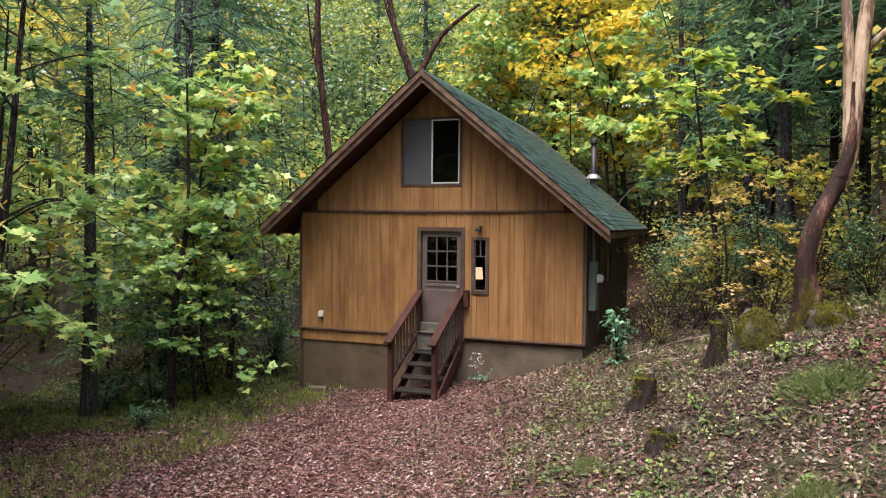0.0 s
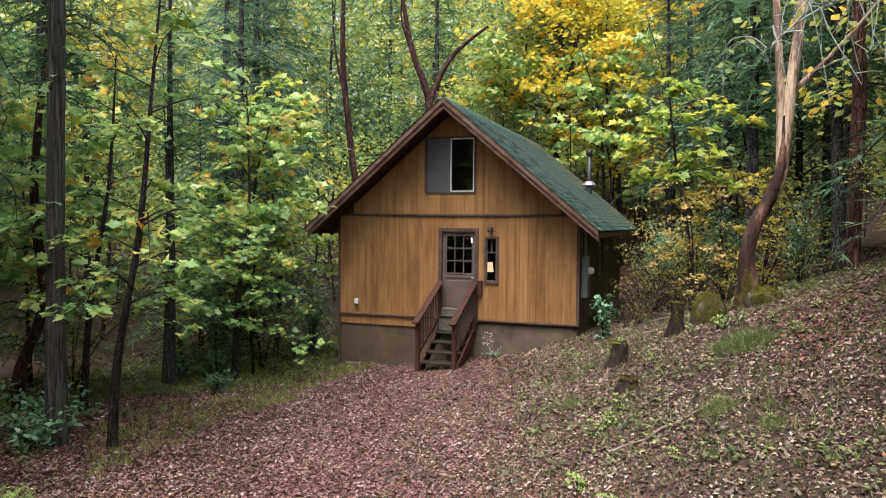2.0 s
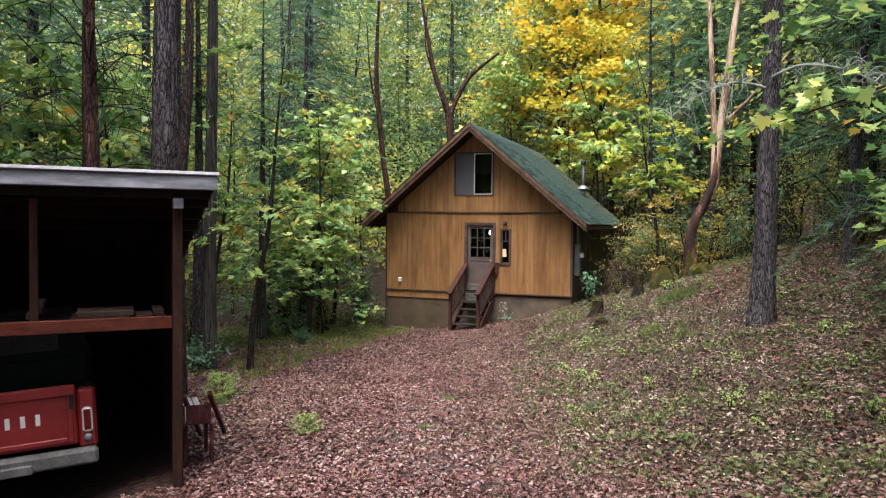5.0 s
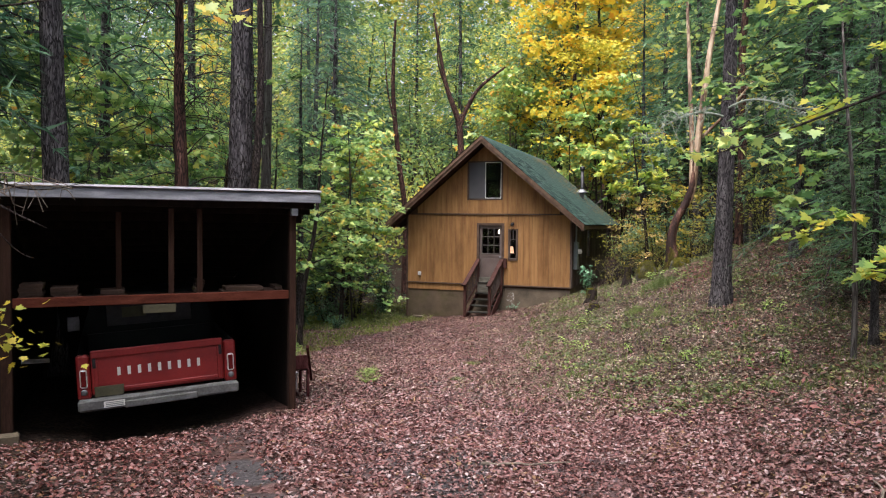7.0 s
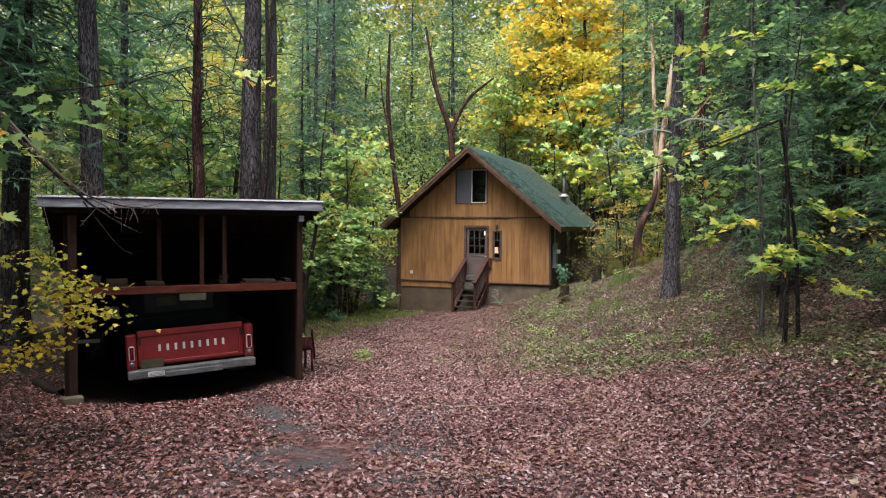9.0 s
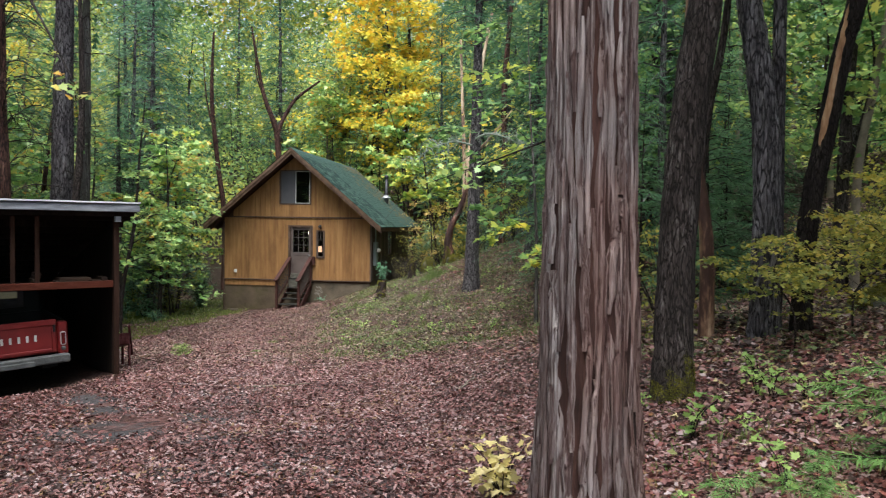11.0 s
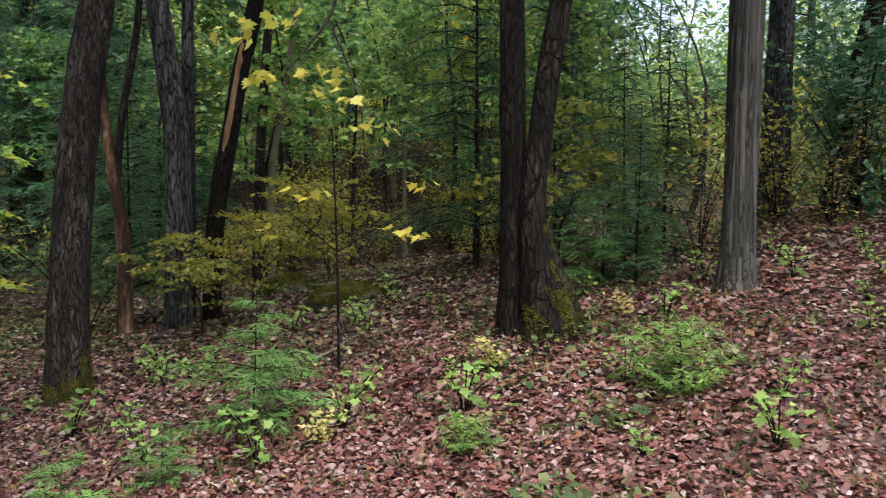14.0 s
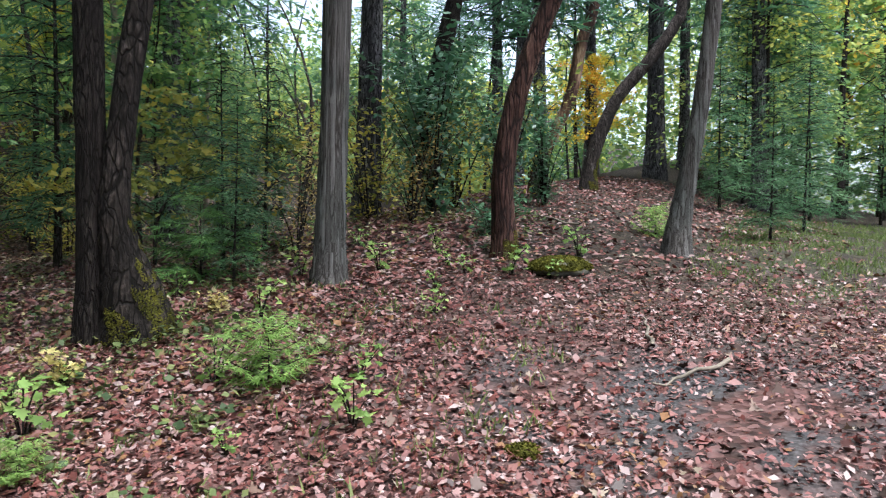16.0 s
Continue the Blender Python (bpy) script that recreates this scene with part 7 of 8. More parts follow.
for _ in range(70):
    x, y = g.uniform(13.2, 21), g.uniform(-26.2, -20.5)
    if x - along(y, 1) > 2.0:
        put_copy(seedling, x, y, g.uniform(0, 360), g.uniform(0.5, 1.3))
for _ in range(55):
    x, y = g.uniform(7, 12), g.uniform(-13, -2)
    if x - along(y, 1) > 2.2:
        put_copy(seedling, x, y, g.uniform(0, 360), g.uniform(0.4, 0.9))

# dark brush at the cabin's side
brush = put(shrub("bare_brush", "tangled bare brush with a few small leaves", 0.9, 26, 16, OVAL, 0.05, M_DARKBARK, M_OLIVE, 66, 0.7, 0.6), 7.35, 0.5, 0, 1.0)
for x, y, turn, s in ((7.7, 1.6, 70, 1.2), (8.3, 0.9, 160, 1.1), (7.5, -0.6, 250, 0.6), (8.6, 2.4, 20, 1.4), (7.3, 2.8, 120, 1.3), (9.2, -0.6, 200, 0.9), (8.6, -2.2, 310, 0.6), (10.4, -1.9, 40, 0.8)):
    put_copy(brush, x, y, turn, s)
# overhanging maple boughs
def bough(name, label, lines, spots, n, rad, size, leaf, seed):
    ob = thing(name, pose(0, 0, 0), label, "branch")
    tubes("branch", [curve(r, 14) for r in lines], M_DARKBARK, ob, "", 6)
    g = np.random.default_rng(seed)
    c = np.repeat(np.array(spots, float), n, 0)
    p = c + g.normal(0, 1, (len(c), 3)) * (rad, rad, rad * 0.3)
    way = np.c_[g.normal(0, 1, (len(c), 2)), g.normal(-0.5, 0.3, len(c))]
    many("foliage", laid_leaves(p, way, np.array([0, 0, 1.0]) + g.normal(0, 0.35, (len(c), 3)), size * g.uniform(0.6, 1.25, len(c)), MAPLE), len(MAPLE), leaf, ob)
    return ob


bough("overhanging_bough", "thin overhanging maple bough with yellow leaves", [[(15.9, -21.6, 4.6, 0.02), (15.2, -22.9, 3.9, 0.013), (14.6, -23.6, 3.3, 0.006)], [(15.2, -22.9, 3.9, 0.01), (15.1, -23.6, 3.2, 0.006), (15.0, -23.9, 2.7, 0.003)]],
      [(14.28, -23.54, 3.5), (14.41, -23.59, 3.25), (14.5, -23.63, 3.6), (14.72, -23.74, 3.27), (14.86, -23.81, 3.11), (15.03, -23.91, 2.95)], 9, 0.1, 0.085, M_PALEYELLOW, 81)
bough("maple_sapling", "slim maple sapling with few yellow leaves", [[(15.3, -22.95, 1.0, 0.014), (15.2, -23.1, 2.0, 0.01), (15.1, -23.2, 3.0, 0.004)], [(15.2, -23.1, 2.1, 0.006), (15.6, -23.55, 2.45, 0.003)], [(15.2, -23.1, 2.1, 0.006), (14.8, -23.1, 2.4, 0.003)]],
      [(14.89, -23.15, 2.53), (14.7, -23.07, 2.26), (15.48, -23.49, 2.27), (15.68, -23.63, 2.22), (15.6, -23.57, 2.59)], 5, 0.07, 0.08, M_PALEYELLOW, 82)
bough("overhanging_bough", "maple bough with green-yellow leaves over the bank", [[(12.6, -13.8, 3.9, 0.022), (11.4, -14.2, 3.4, 0.014), (10.4, -14.3, 3.05, 0.005)], [(11.4, -14.2, 3.38, 0.01), (11.0, -14.4, 3.2, 0.006), (10.7, -14.4, 3.1, 0.003)], [(12.6, -13.8, 3.9, 0.024), (12.9, -13.3, 2.0, 0.03), (13.0, -13.2, 0.2, 0.04)]],
      [(10.4, -14.29, 3.1), (10.58, -14.32, 3.3), (10.84, -14.35, 3.3), (11.05, -14.38, 3.19), (11.2, -14.39, 3.0), (11.6, -14.2, 3.4)], 12, 0.16, 0.13, M_MAPLE, 83)
bough("maple_bough", "low maple bough with golden leaves by the shed", [[(3.9, -21.6, -0.2, 0.03), (4.6, -21.3, 0.9, 0.018), (5.5, -20.9, 1.55, 0.005)], [(4.6, -21.3, 0.9, 0.012), (5.5, -20.85, 1.15, 0.004)]],
      [(5.48, -20.9, 1.65), (5.56, -20.8, 1.46), (5.66, -20.68, 1.2), (5.4, -20.95, 1.17), (5.3, -21.0, 0.95), (4.9, -21.2, 1.3), (4.7, -21.3, 1.75), (5.2, -21.0, 1.85), (5.0, -21.1, 0.8), (4.6, -21.4, 1.0), (5.45, -20.95, 1.5), (5.6, -20.75, 1.3)], 64, 0.18, 0.056, M_YELLOW, 84)
bough("bare_bough", "grey leafless drooping bough with lichen", [[(4.6, -22.6, 4.6, 0.03), (5.7, -21.6, 3.0, 0.018), (6.18, -21.15, 2.35, 0.01), (6.45, -20.85, 2.1, 0.003)], [(6.05, -21.3, 2.5, 0.008), (6.4, -20.95, 2.35, 0.005), (6.6, -20.7, 2.4, 0.002)], [(6.1, -21.2, 2.4, 0.007), (6.3, -21.0, 2.0, 0.004), (6.4, -20.9, 1.9, 0.002)], [(5.5, -21.8, 3.3, 0.012), (6.3, -21.0, 3.5, 0.008), (6.9, -20.4, 3.8, 0.003)], [(4.6, -22.6, 4.6, 0.032), (4.1, -23.0, 2.0, 0.045), (4.0, -23.1, -0.2, 0.06)]],
      [(6.0, -21.3, 2.6), (6.2, -21.1, 2.4)], 3, 0.1, 0.035, M_OLIVE, 85)

def tangle(name, label, category, stem, stem_bark, twig_bark, n, reach, low, seed, thick=0.022, sag=0.5):
    """A stem with a mass of thin, looping bare twigs."""
    g = np.random.default_rng(seed)
    ob = thing(name, pose(0, 0, 0), label, category)
    line = curve(stem, 30)
    tubes("stem", [line], stem_bark, ob, "", 10, 0.04, seed)
    runs = []
    for k in range(n):
        o = line[int(g.uniform(low, 1) * 29), :3]
        a, long = g.uniform(0, 6.28), reach * g.uniform(0.35, 1.0)
        out = np.array([math.cos(a), math.sin(a), 0])
        q = curve([o, o + out * long * 0.35 + (0, 0, 0.35 * long * g.uniform(0, 1)), o + out * long * 0.75 + g.normal(0, 0.12, 3) * long, o + out * long * g.uniform(0.6, 1.0) + g.normal(0, 0.15, 3) * long + (0, 0, -sag * long * g.uniform(0.2, 1.2))], 12)
        r = thick * g.uniform(0.4, 1.0)
        runs.append(np.c_[q, np.linspace(r, 0.003, 12)])
        for _ in range(3):
            b = q[int(g.uniform(3, 11))]
            e = b + g.normal(0, 0.22, 3) * long + (0, 0, -0.15 * sag * long)
            runs.append(np.c_[np.stack([b, (b + e) / 2 + g.normal(0, 0.05, 3) * long, e]), (r * 0.5, r * 0.35, 0.002)])
    tagged(tubes("twig_work", runs, twig_bark, ob, "", 4), kind="stuff")
    return ob


tangle("madrone", "red-stemmed madrone in a tangle of bare looping twigs", "tree", [(-0.5, -11.4, -1.2, 0.2), (-0.5, -11.45, 1.0, 0.17), (-0.55, -11.4, 3.0, 0.15), (-0.7, -11.3, 5.0, 0.12), (-0.6, -11.4, 7.4, 0.08), (-0.9, -11.2, 9.5, 0.04)], M_MADRED, M_DARKBARK, 62, 2.5, 0.38, 91)
tangle("oak", "dark oak with drooping bare twigs beyond the shed", "tree", [(-3.2, -14.2, -1.0, 0.16), (-3.1, -14.3, 2.0, 0.12), (-2.8, -14.4, 4.6, 0.1), (-2.9, -14.2, 7.5, 0.06), (-2.6, -14.0, 9.5, 0.03)], M_DARKBARK, M_DARKBARK, 40, 2.6, 0.35, 92)
tangle("oak", "dark thin oak with looping twigs beyond the shed", "tree", [(1.0, -10.9, -1.2, 0.12), (0.95, -10.9, 2.0, 0.1), (1.1, -10.8, 5.0, 0.08), (0.9, -10.6, 8.5, 0.04)], M_DARKBARK, M_DARKBARK, 26, 1.8, 0.4, 93, 0.016)
tangle("bare_branch", "dead fir branch hung with pale lichen", "branch", [(10.74, -8.1, 4.45, 0.03), (10.2, -8.5, 4.5, 0.02), (9.6, -8.7, 4.25, 0.012), (9.2, -8.8, 3.9, 0.004)], M_LICHEN, M_LICHEN, 26, 0.7, 0.25, 94, 0.011, 1.1)
tangle("bare_branch", "dead fir branch hung with pale lichen", "branch", [(10.74, -8.1, 4.6, 0.03), (11.2, -8.6, 4.7, 0.02), (11.8, -9.0, 4.5, 0.012), (12.2, -9.2, 4.2, 0.004)], M_LICHEN, M_LICHEN, 24, 0.7, 0.2, 95, 0.011, 1.1)
tangle("bramble", "arching tan bramble canes beside the cabin", "shrub", [(7.5, -0.6, 0.1, 0.012), (7.55, -0.55, 0.5, 0.01), (7.6, -0.4, 0.85, 0.006)], M_PALEBARK, M_DARKBARK, 46, 0.95, 0.1, 96, 0.009, 0.7)
tangle("bramble", "brown bramble canes on the bank", "shrub", [(8.0, 0.3, 0.3, 0.012), (8.1, 0.35, 0.8, 0.01), (8.15, 0.4, 1.1, 0.006)], M_PALEBARK, M_DARKBARK, 40, 1.0, 0.1, 97, 0.009, 0.7)
tangle("bare_branch", "pale leafless branch with fine twigs before the shed", "branch", [(4.9, -22.3, 4.2, 0.02), (5.6, -21.65, 3.2, 0.014), (6.0, -21.3, 2.6, 0.01), (6.3, -21.0, 2.3, 0.004)], M_PALEBARK, M_PALEBARK, 24, 0.62, 0.35, 98, 0.007, 0.5)
bough("overhanging_bough", "thin maple bough with broad green leaves over the shed", [[(5.6, -18.6, 5.2, 0.02), (6.4, -19.2, 4.4, 0.012), (7.0, -19.6, 3.7, 0.004)], [(6.4, -19.2, 4.4, 0.01), (6.5, -19.5, 3.9, 0.004)], [(5.6, -18.6, 5.2, 0.024), (4.6, -17.8, 6.4, 0.03), (3.2, -16.4, 7.8, 0.04), (0.5, -13.4, 9.0, 0.06), (-1.2, -13.7, 8.6, 0.08)]],
      [(6.95, -19.55, 3.75), (6.8, -19.45, 3.9), (6.5, -19.4, 4.05), (6.6, -19.5, 3.9), (6.3, -19.1, 4.4)], 5, 0.11, 0.09, M_MAPLE, 87)

# far woods: broad crowns on the rising ground
oak = put(broadleaf("woodland_tree", "woodland tree in green and yellow leaf", 13, 0.17, 4.0, 22, 5, 15, KITE, 0.27, M_DARKBARK, M_FAR, 71, 0.22, disc=0.85, flat=0.5), 0, 20, 0)
oak2 = put(broadleaf("woodland_tree", "slim woodland tree in thinning autumn leaf", 14, 0.13, 3.0, 20, 4, 14, KITE, 0.24, M_PALEBARK, M_FAR, 73, 0.3, disc=0.8, flat=0.5), 6, 23, 0)
g = np.random.default_rng(12)
placed = 0
while placed < 92:
    a, r = g.uniform(-35, 245), g.uniform(19, 46)
    x, y = 6 + r * math.cos(radians(a)), -8 + r * math.sin(radians(a))
    d = x - along(y, 1)
    if (-7 < x < 9 and -1.5 < y < 17) or abs(d) < 6 and y < 0 or (y < -24 and r < 30):
        continue
    aim = math.degrees(math.atan2(y + 28, x - 13))
    if (17 < aim < 28 or 32 < aim < 45) and g.uniform() < 0.95 or -12 < aim < 17 and g.uniform() < 0.55 or math.hypot(x - 13, y + 28) < 17:
        continue
    kind = g.uniform()
    put_copy(oak if kind < 0.4 else oak2 if kind < 0.75 else far_fir, x, y, g.uniform(0, 360), g.uniform(0.75, 1.2) if kind < 0.75 else g.uniform(0.6, 1.0))
    placed += 1
for x, y, turn, s in ((17.2, -9.4, 200, 0.55), (20.4, -7.0, 100, 0.6), (24.4, -8.2, 10, 0.65), (22.4, -12.2, 300, 0.5), (26.0, -15.5, 250, 0.55)):
    put_copy(oak2, x, y, turn, s)
# woodland trees added to shade the bank right of the cabin
for x, y, turn, s in ((13.4, -0.4, 40, 0.75), (15.8, -6.3, 160, 0.8), (11.4, 8.0, 250, 0.85), (17.5, 0.5, 10, 1.0)):
    put_copy(oak, x, y, turn, s)
for x, y, turn, s in ((7.7, 3.2, 80, 0.7), (8.0, 5.8, 180, 0.9), (8.8, 7.6, 20, 1.0), (7.5, 8.2, 120, 0.9), (9.2, 4.4, 300, 0.8), (9.6, 2.2, 30, 0.9), (11.0, 3.4, 130, 1.1), (10.6, -0.2, 230, 0.7), (12.6, -1.4, 330, 1.0), (13.4, -3.4, 70, 0.9), (-1.6, 1.4, 50, 0.8), (-2.6, 3.2, 150, 1.0), (-4.2, 0.6, 250, 1.1), (-6.0, -7.0, 80, 1.3)):
    put_copy(toyon, x, y, turn, s * 0.75)
# unseen trees behind the start and the drive's turn, added to cut sky light
for _ in range(46):
    a, r = radians(g.uniform(150, 345)), g.uniform(9, 30)
    x, y = 11 + r * math.cos(a), -31 + r * math.sin(a)
    if abs(x - along(y, 1)) < 4 or (x > 13 and -42 < y < -25) or (x < 8 and y > -24):
        continue
    kind = g.uniform()
    put_copy(oak if kind < 0.35 else oak2 if kind < 0.6 else far_fir, x, y, g.uniform(0, 360), g.uniform(0.8, 1.2))
# undergrowth that closes the view under the crowns
n = 330000
a, r = np.radians(g.uniform(-42, 250, n)), g.uniform(27, 64, n)
x, y = 6 + r * np.cos(a), -8 + r * np.sin(a)
# no nearer than the trees of the turn, and low where the woods open to the sky
away, aim = np.hypot(x - 13, y + 28), np.degrees(np.arctan2(y + 28, x - 13))
ok = (away > 30) & (np.hypot(x - 6, y + 8) > 26)
x, y, a, r, away, aim = x[ok], y[ok], a[ok], r[ok], away[ok], aim[ok]
n = len(x)
gap = np.where((aim > 17) & (aim < 27) | (aim > 32) & (aim < 44), 0.3, np.where(aim <= 17, 0.75, 0.85))
z = lay(x, y) + gap * 10.0 * g.uniform(0, 1, n) ** 1.0 * np.where(a < 0.1, 0.62, 1) * np.clip((r - 20) / 14, 0.2, 2.2)
way = np.c_[g.normal(0, 1, (n, 2)), g.normal(-0.2, 0.5, n)]
ob = many("far_woods", laid_leaves(np.stack([x, y, z], -1), way, np.array([0, 0, 1.0]) + g.normal(0, 0.6, (n, 3)), (0.22 + 0.005 * r) * g.uniform(0.5, 1.3, n), TRI), 3, M_FAR, None, "far woodland foliage in green and yellow")
tagged(ob, category="woods", kind="stuff")
# higher woods that close the view behind the cabin
n = 240000
a, r = np.radians(g.uniform(62, 185, n)), g.uniform(46, 68, n)
x, y = 6 + r * np.cos(a), -8 + r * np.sin(a)
z = lay(x, y) + g.uniform(4, 30, n)
way = np.c_[g.normal(0, 1, (n, 2)), g.normal(-0.2, 0.5, n)]
ob = many("high_woods", laid_leaves(np.stack([x, y, z], -1), way, np.array([0, 0, 1.0]) + g.normal(0, 0.6, (n, 3)), 0.58 * g.uniform(0.5, 1.3, n), TRI), 3, M_FAR, None, "high woodland foliage closing the view in green")
tagged(ob, category="woods", kind="stuff")
# thin bare stems of the thicket
runs = []
for _ in range(300):
    a, r = radians(g.uniform(-25, 230)), g.uniform(17, 40)
    x, y = 6 + r * math.cos(a), -8 + r * math.sin(a)
    if (-1 < x < 7.5 and -1 < y < 10.5) or abs(x - along(y, 1)) < 5 and y < 0:
        continue
    z, h = float(lay(x, y)), g.uniform(4, 11)
    runs.append(np.c_[curve([(x, y, z - 0.2), (x + g.normal(0, 0.3), y + g.normal(0, 0.3), z + h * 0.5), (x + g.normal(0, 0.9), y + g.normal(0, 0.9), z + h)], 9), np.linspace(g.uniform(0.03, 0.08), 0.012, 9)])
tagged(tubes("thicket_stems", runs, M_DARKBARK, None, "thin bare stems of the thicket", 5), category="woods", kind="stuff")

for x, y, turn, s in ((14.8, 5.0, 300, 0.7), (17.5, 0.5, 20, 0.75), (16.5, -4.0, 260, 0.65), (8.0, 17.0, 40, 0.85), (10.6, 14.0, 120, 0.7), (12.4, 9.0, 200, 0.7)):
    put_copy(far_fir, x, y, turn, s)
for x, y, turn, s in ((7.6, 3.9, 40, 0.75), (8.0, 6.2, 120, 0.9), (9.3, 3.2, 200, 0.8)):
    put_copy(toyon, x, y, turn, s)
# undergrowth up the slope, and trees added beside the shed for shade
maple_dark = put(broadleaf("bigleaf_maple", "slim green maple in the shade of the slope", 6.5, 0.06, 2.0, 18, 4, 11, MAPLE, 0.14, M_DARKBARK, M_MAPLEGREEN, 43, 0.35, disc=0.45, flat=0.18), 20.5, -13.0, 0)
for x, y, turn, s in ((19.5, -8.5, 30, 1.1), (24, -12, 200, 1.5), (22.0, -7.0, 80, 1.4), (3.4, -22.4, 20, 1.0), (5.4, -24.2, 70, 1.0)):
    put_copy(maple_dark, x, y, turn, s)
g = np.random.default_rng(31)
for k in range(62):
    x, y = g.uniform(14, 33), g.uniform(-19.5, -3)
    if x - along(y, 1) < 6 or math.hypot(x - 12.6, y + 28) < 9 or 31 < math.degrees(math.atan2(y + 28, x - 13)) < 45:
        continue
    put_copy((hazel, maple_dark, young, hazel, maple_dark, hazel)[k % 6], x, y, g.uniform(0, 360), g.uniform(0.6, 1.1))
# unseen maples and firs left of the shed, added to shade its ground
for x, y, turn, s in ((1.6, -21.8, 20, 0.9), (-1.2, -20.2, 100, 1.1), (0.4, -24.6, 200, 1.2), (3.2, -25.8, 300, 1.0)):
    put_copy(maple, x, y, turn, s)
for x, y, turn, s in ((2.2, -23.6, 20, 0.8), (4.4, -25.8, 90, 0.9), (6.6, -26.9, 200, 0.8), (-2.6, -18.4, 70, 0.9), (5.2, -28.5, 10, 0.9)):
    put_copy(far_fir, x, y, turn, s)
for x, y, turn, s in ((24.5, -27.9, 40, 0.45), (27.5, -28.4, 140, 0.6), (29.5, -26.8, 240, 0.7), (32.0, -31.5, 20, 0.8), (28.0, -33.5, 120, 0.6)):
    put_copy(young, x, y, turn, s)
for x, y, turn, s in ((38.5, -30.8, 50, 1.1), (41.0, -28.0, 210, 1.1)):
    put_copy(maple, x, y, turn, s)
for x, y, turn, s in ((37.5, -33.0, 110, 1.3), (40.0, -26.5, 210, 1.4), (31.0, -35.0, 60, 1.2)):
    put_copy(young, x, y, turn, s)


for x, y, turn, s in ((37.5, -22.0, 30, 0.9), (42.0, -24.5, 130, 0.9), (34.0, -20.5, 230, 0.8), (45.0, -27.5, 330, 0.9), (39.0, -18.0, 80, 1.0)):
    put_copy(far_fir, x, y, turn, s)
for x, y, turn, s in ((36.0, -29.5, 30, 0.7), (33.0, -27.6, 130, 0.5), (43.0, -30.0, 200, 0.8)):
    put_copy(oak, x, y, turn, s)
for x, y, turn, s in ((34.5, -27.0, 50, 1.0), (36.5, -28.2, 170, 1.1), (31.5, -28.6, 260, 0.8)):
    put_copy(young, x, y, turn, s)
put_copy(far_fir, 33.0, -27.5, 75, 0.8)


# stumps, stones, logs and sticks
def stump(x, y, r, h, label, seed):
    ob = thing("tree_stump", pose(x, y, float(lay(x, y))), label, "stump")
    g = np.random.default_rng(seed)
    rows = [(0, 0, -0.15, r * 1.9), (0, 0, 0.02, r * 1.5), (0.01, 0, h * 0.3, r * 1.1), (0.02, 0, h * 0.6, r), (0.03, 0.01, h * 0.88, r * 0.95), (0.03, 0.01, h, r * 0.75), (0.02, 0.01, h * 0.93, r * 0.45), (0.02, 0.01, h * 0.9, 0.01)]
    tubes("stump_wood", [np.array(rows)], M_ROT, ob, "", 18, 0.16, seed)
    n = int(26000 * r)
    a, z = g.uniform(0, 6.28, n), g.uniform(0, h, n)
    out = np.stack([np.cos(a), np.sin(a), np.full(n, 0.3)], -1)
    p = np.stack([np.cos(a) * r * 1.12, np.sin(a) * r * 1.12, z], -1)
    p[n // 2:, 2] = h
    p[n // 2:, :2] *= g.uniform(0, 1, (n - n // 2, 1))
    # it grows in patches, more on the top
    keep = np.sin(a * 2 + seed) + np.sin(z / h * 7 + a) * 0.6 + (p[:, 2] > h * 0.85) * 0.9 > -0.1
    p, out, n = p[keep], out[keep], int(keep.sum())
    tagged(many("moss", laid_leaves(p, g.normal(0, 1, (n, 3)), out + (0, 0, 0.3) + g.normal(0, 0.3, (n, 3)), 0.017 * g.uniform(0.5, 1.3, n), KITE, 0.3), len(KITE), M_MOSS, ob, "green moss"), kind="stuff")
    return ob


stump(7.48, -4.45, 0.13, 0.36, "old cut stump with moss on the bank", 1)
stump(7.76, -5.84, 0.11, 0.16, "low mossy cut stump on the bank", 2)
stump(8.32, -3.5, 0.1, 0.55, "broken rotten stump beside a mossy mound", 3)
stump(36.5, -25.4, 0.3, 0.4, "cut stump far up the slope", 4)


def mound(name, label, x, y, rx, ry, h, seed, green=True):
    ob = thing(name, pose(x, y, float(lay(x, y))), label, "stone")
    bm = bmesh.new()
    bmesh.ops.create_icosphere(bm, subdivisions=3, radius=1.0)
    for v in bm.verts:
        k = 1 + 0.22 * noise.noise(v.co * 1.7 + Vector((seed, 0, 0))) + 0.08 * noise.noise(v.co * 5)
        v.co = Vector((v.co.x * rx * k, v.co.y * ry * k, v.co.z * h * k))
    part("body", bm, M_ROCK, ob, "", True)
    g = np.random.default_rng(seed)
    n = int(40000 * rx)
    d = unit(g.normal(0, 1, (n, 3)))
    d[:, 2] = np.abs(d[:, 2])
    if green:
        tagged(many("moss", laid_leaves(d * (rx, ry, h) * 1.02, g.normal(0, 1, (n, 3)), d + g.normal(0, 0.35, (n, 3)), 0.02 * g.uniform(0.5, 1.3, n), KITE, 0.3), len(KITE), M_MOSS, ob, "thick yellow-green moss"), kind="stuff")
    return ob


mound("mossy_boulder", "boulder under thick yellow-green moss", 8.85, -3.1, 0.3, 0.26, 0.52, 5)
mound("mossy_boulder", "dark moss-covered root hump beside the madrone", 9.75, -2.9, 0.3, 0.26, 0.26, 10)
mound("mossy_boulder", "low moss-covered stone near the turn", 20.2, -26.0, 0.5, 0.3, 0.12, 6)
mound("mossy_boulder", "small flat mossy stone among leaves", 16.2, -27.0, 0.09, 0.08, 0.025, 7)
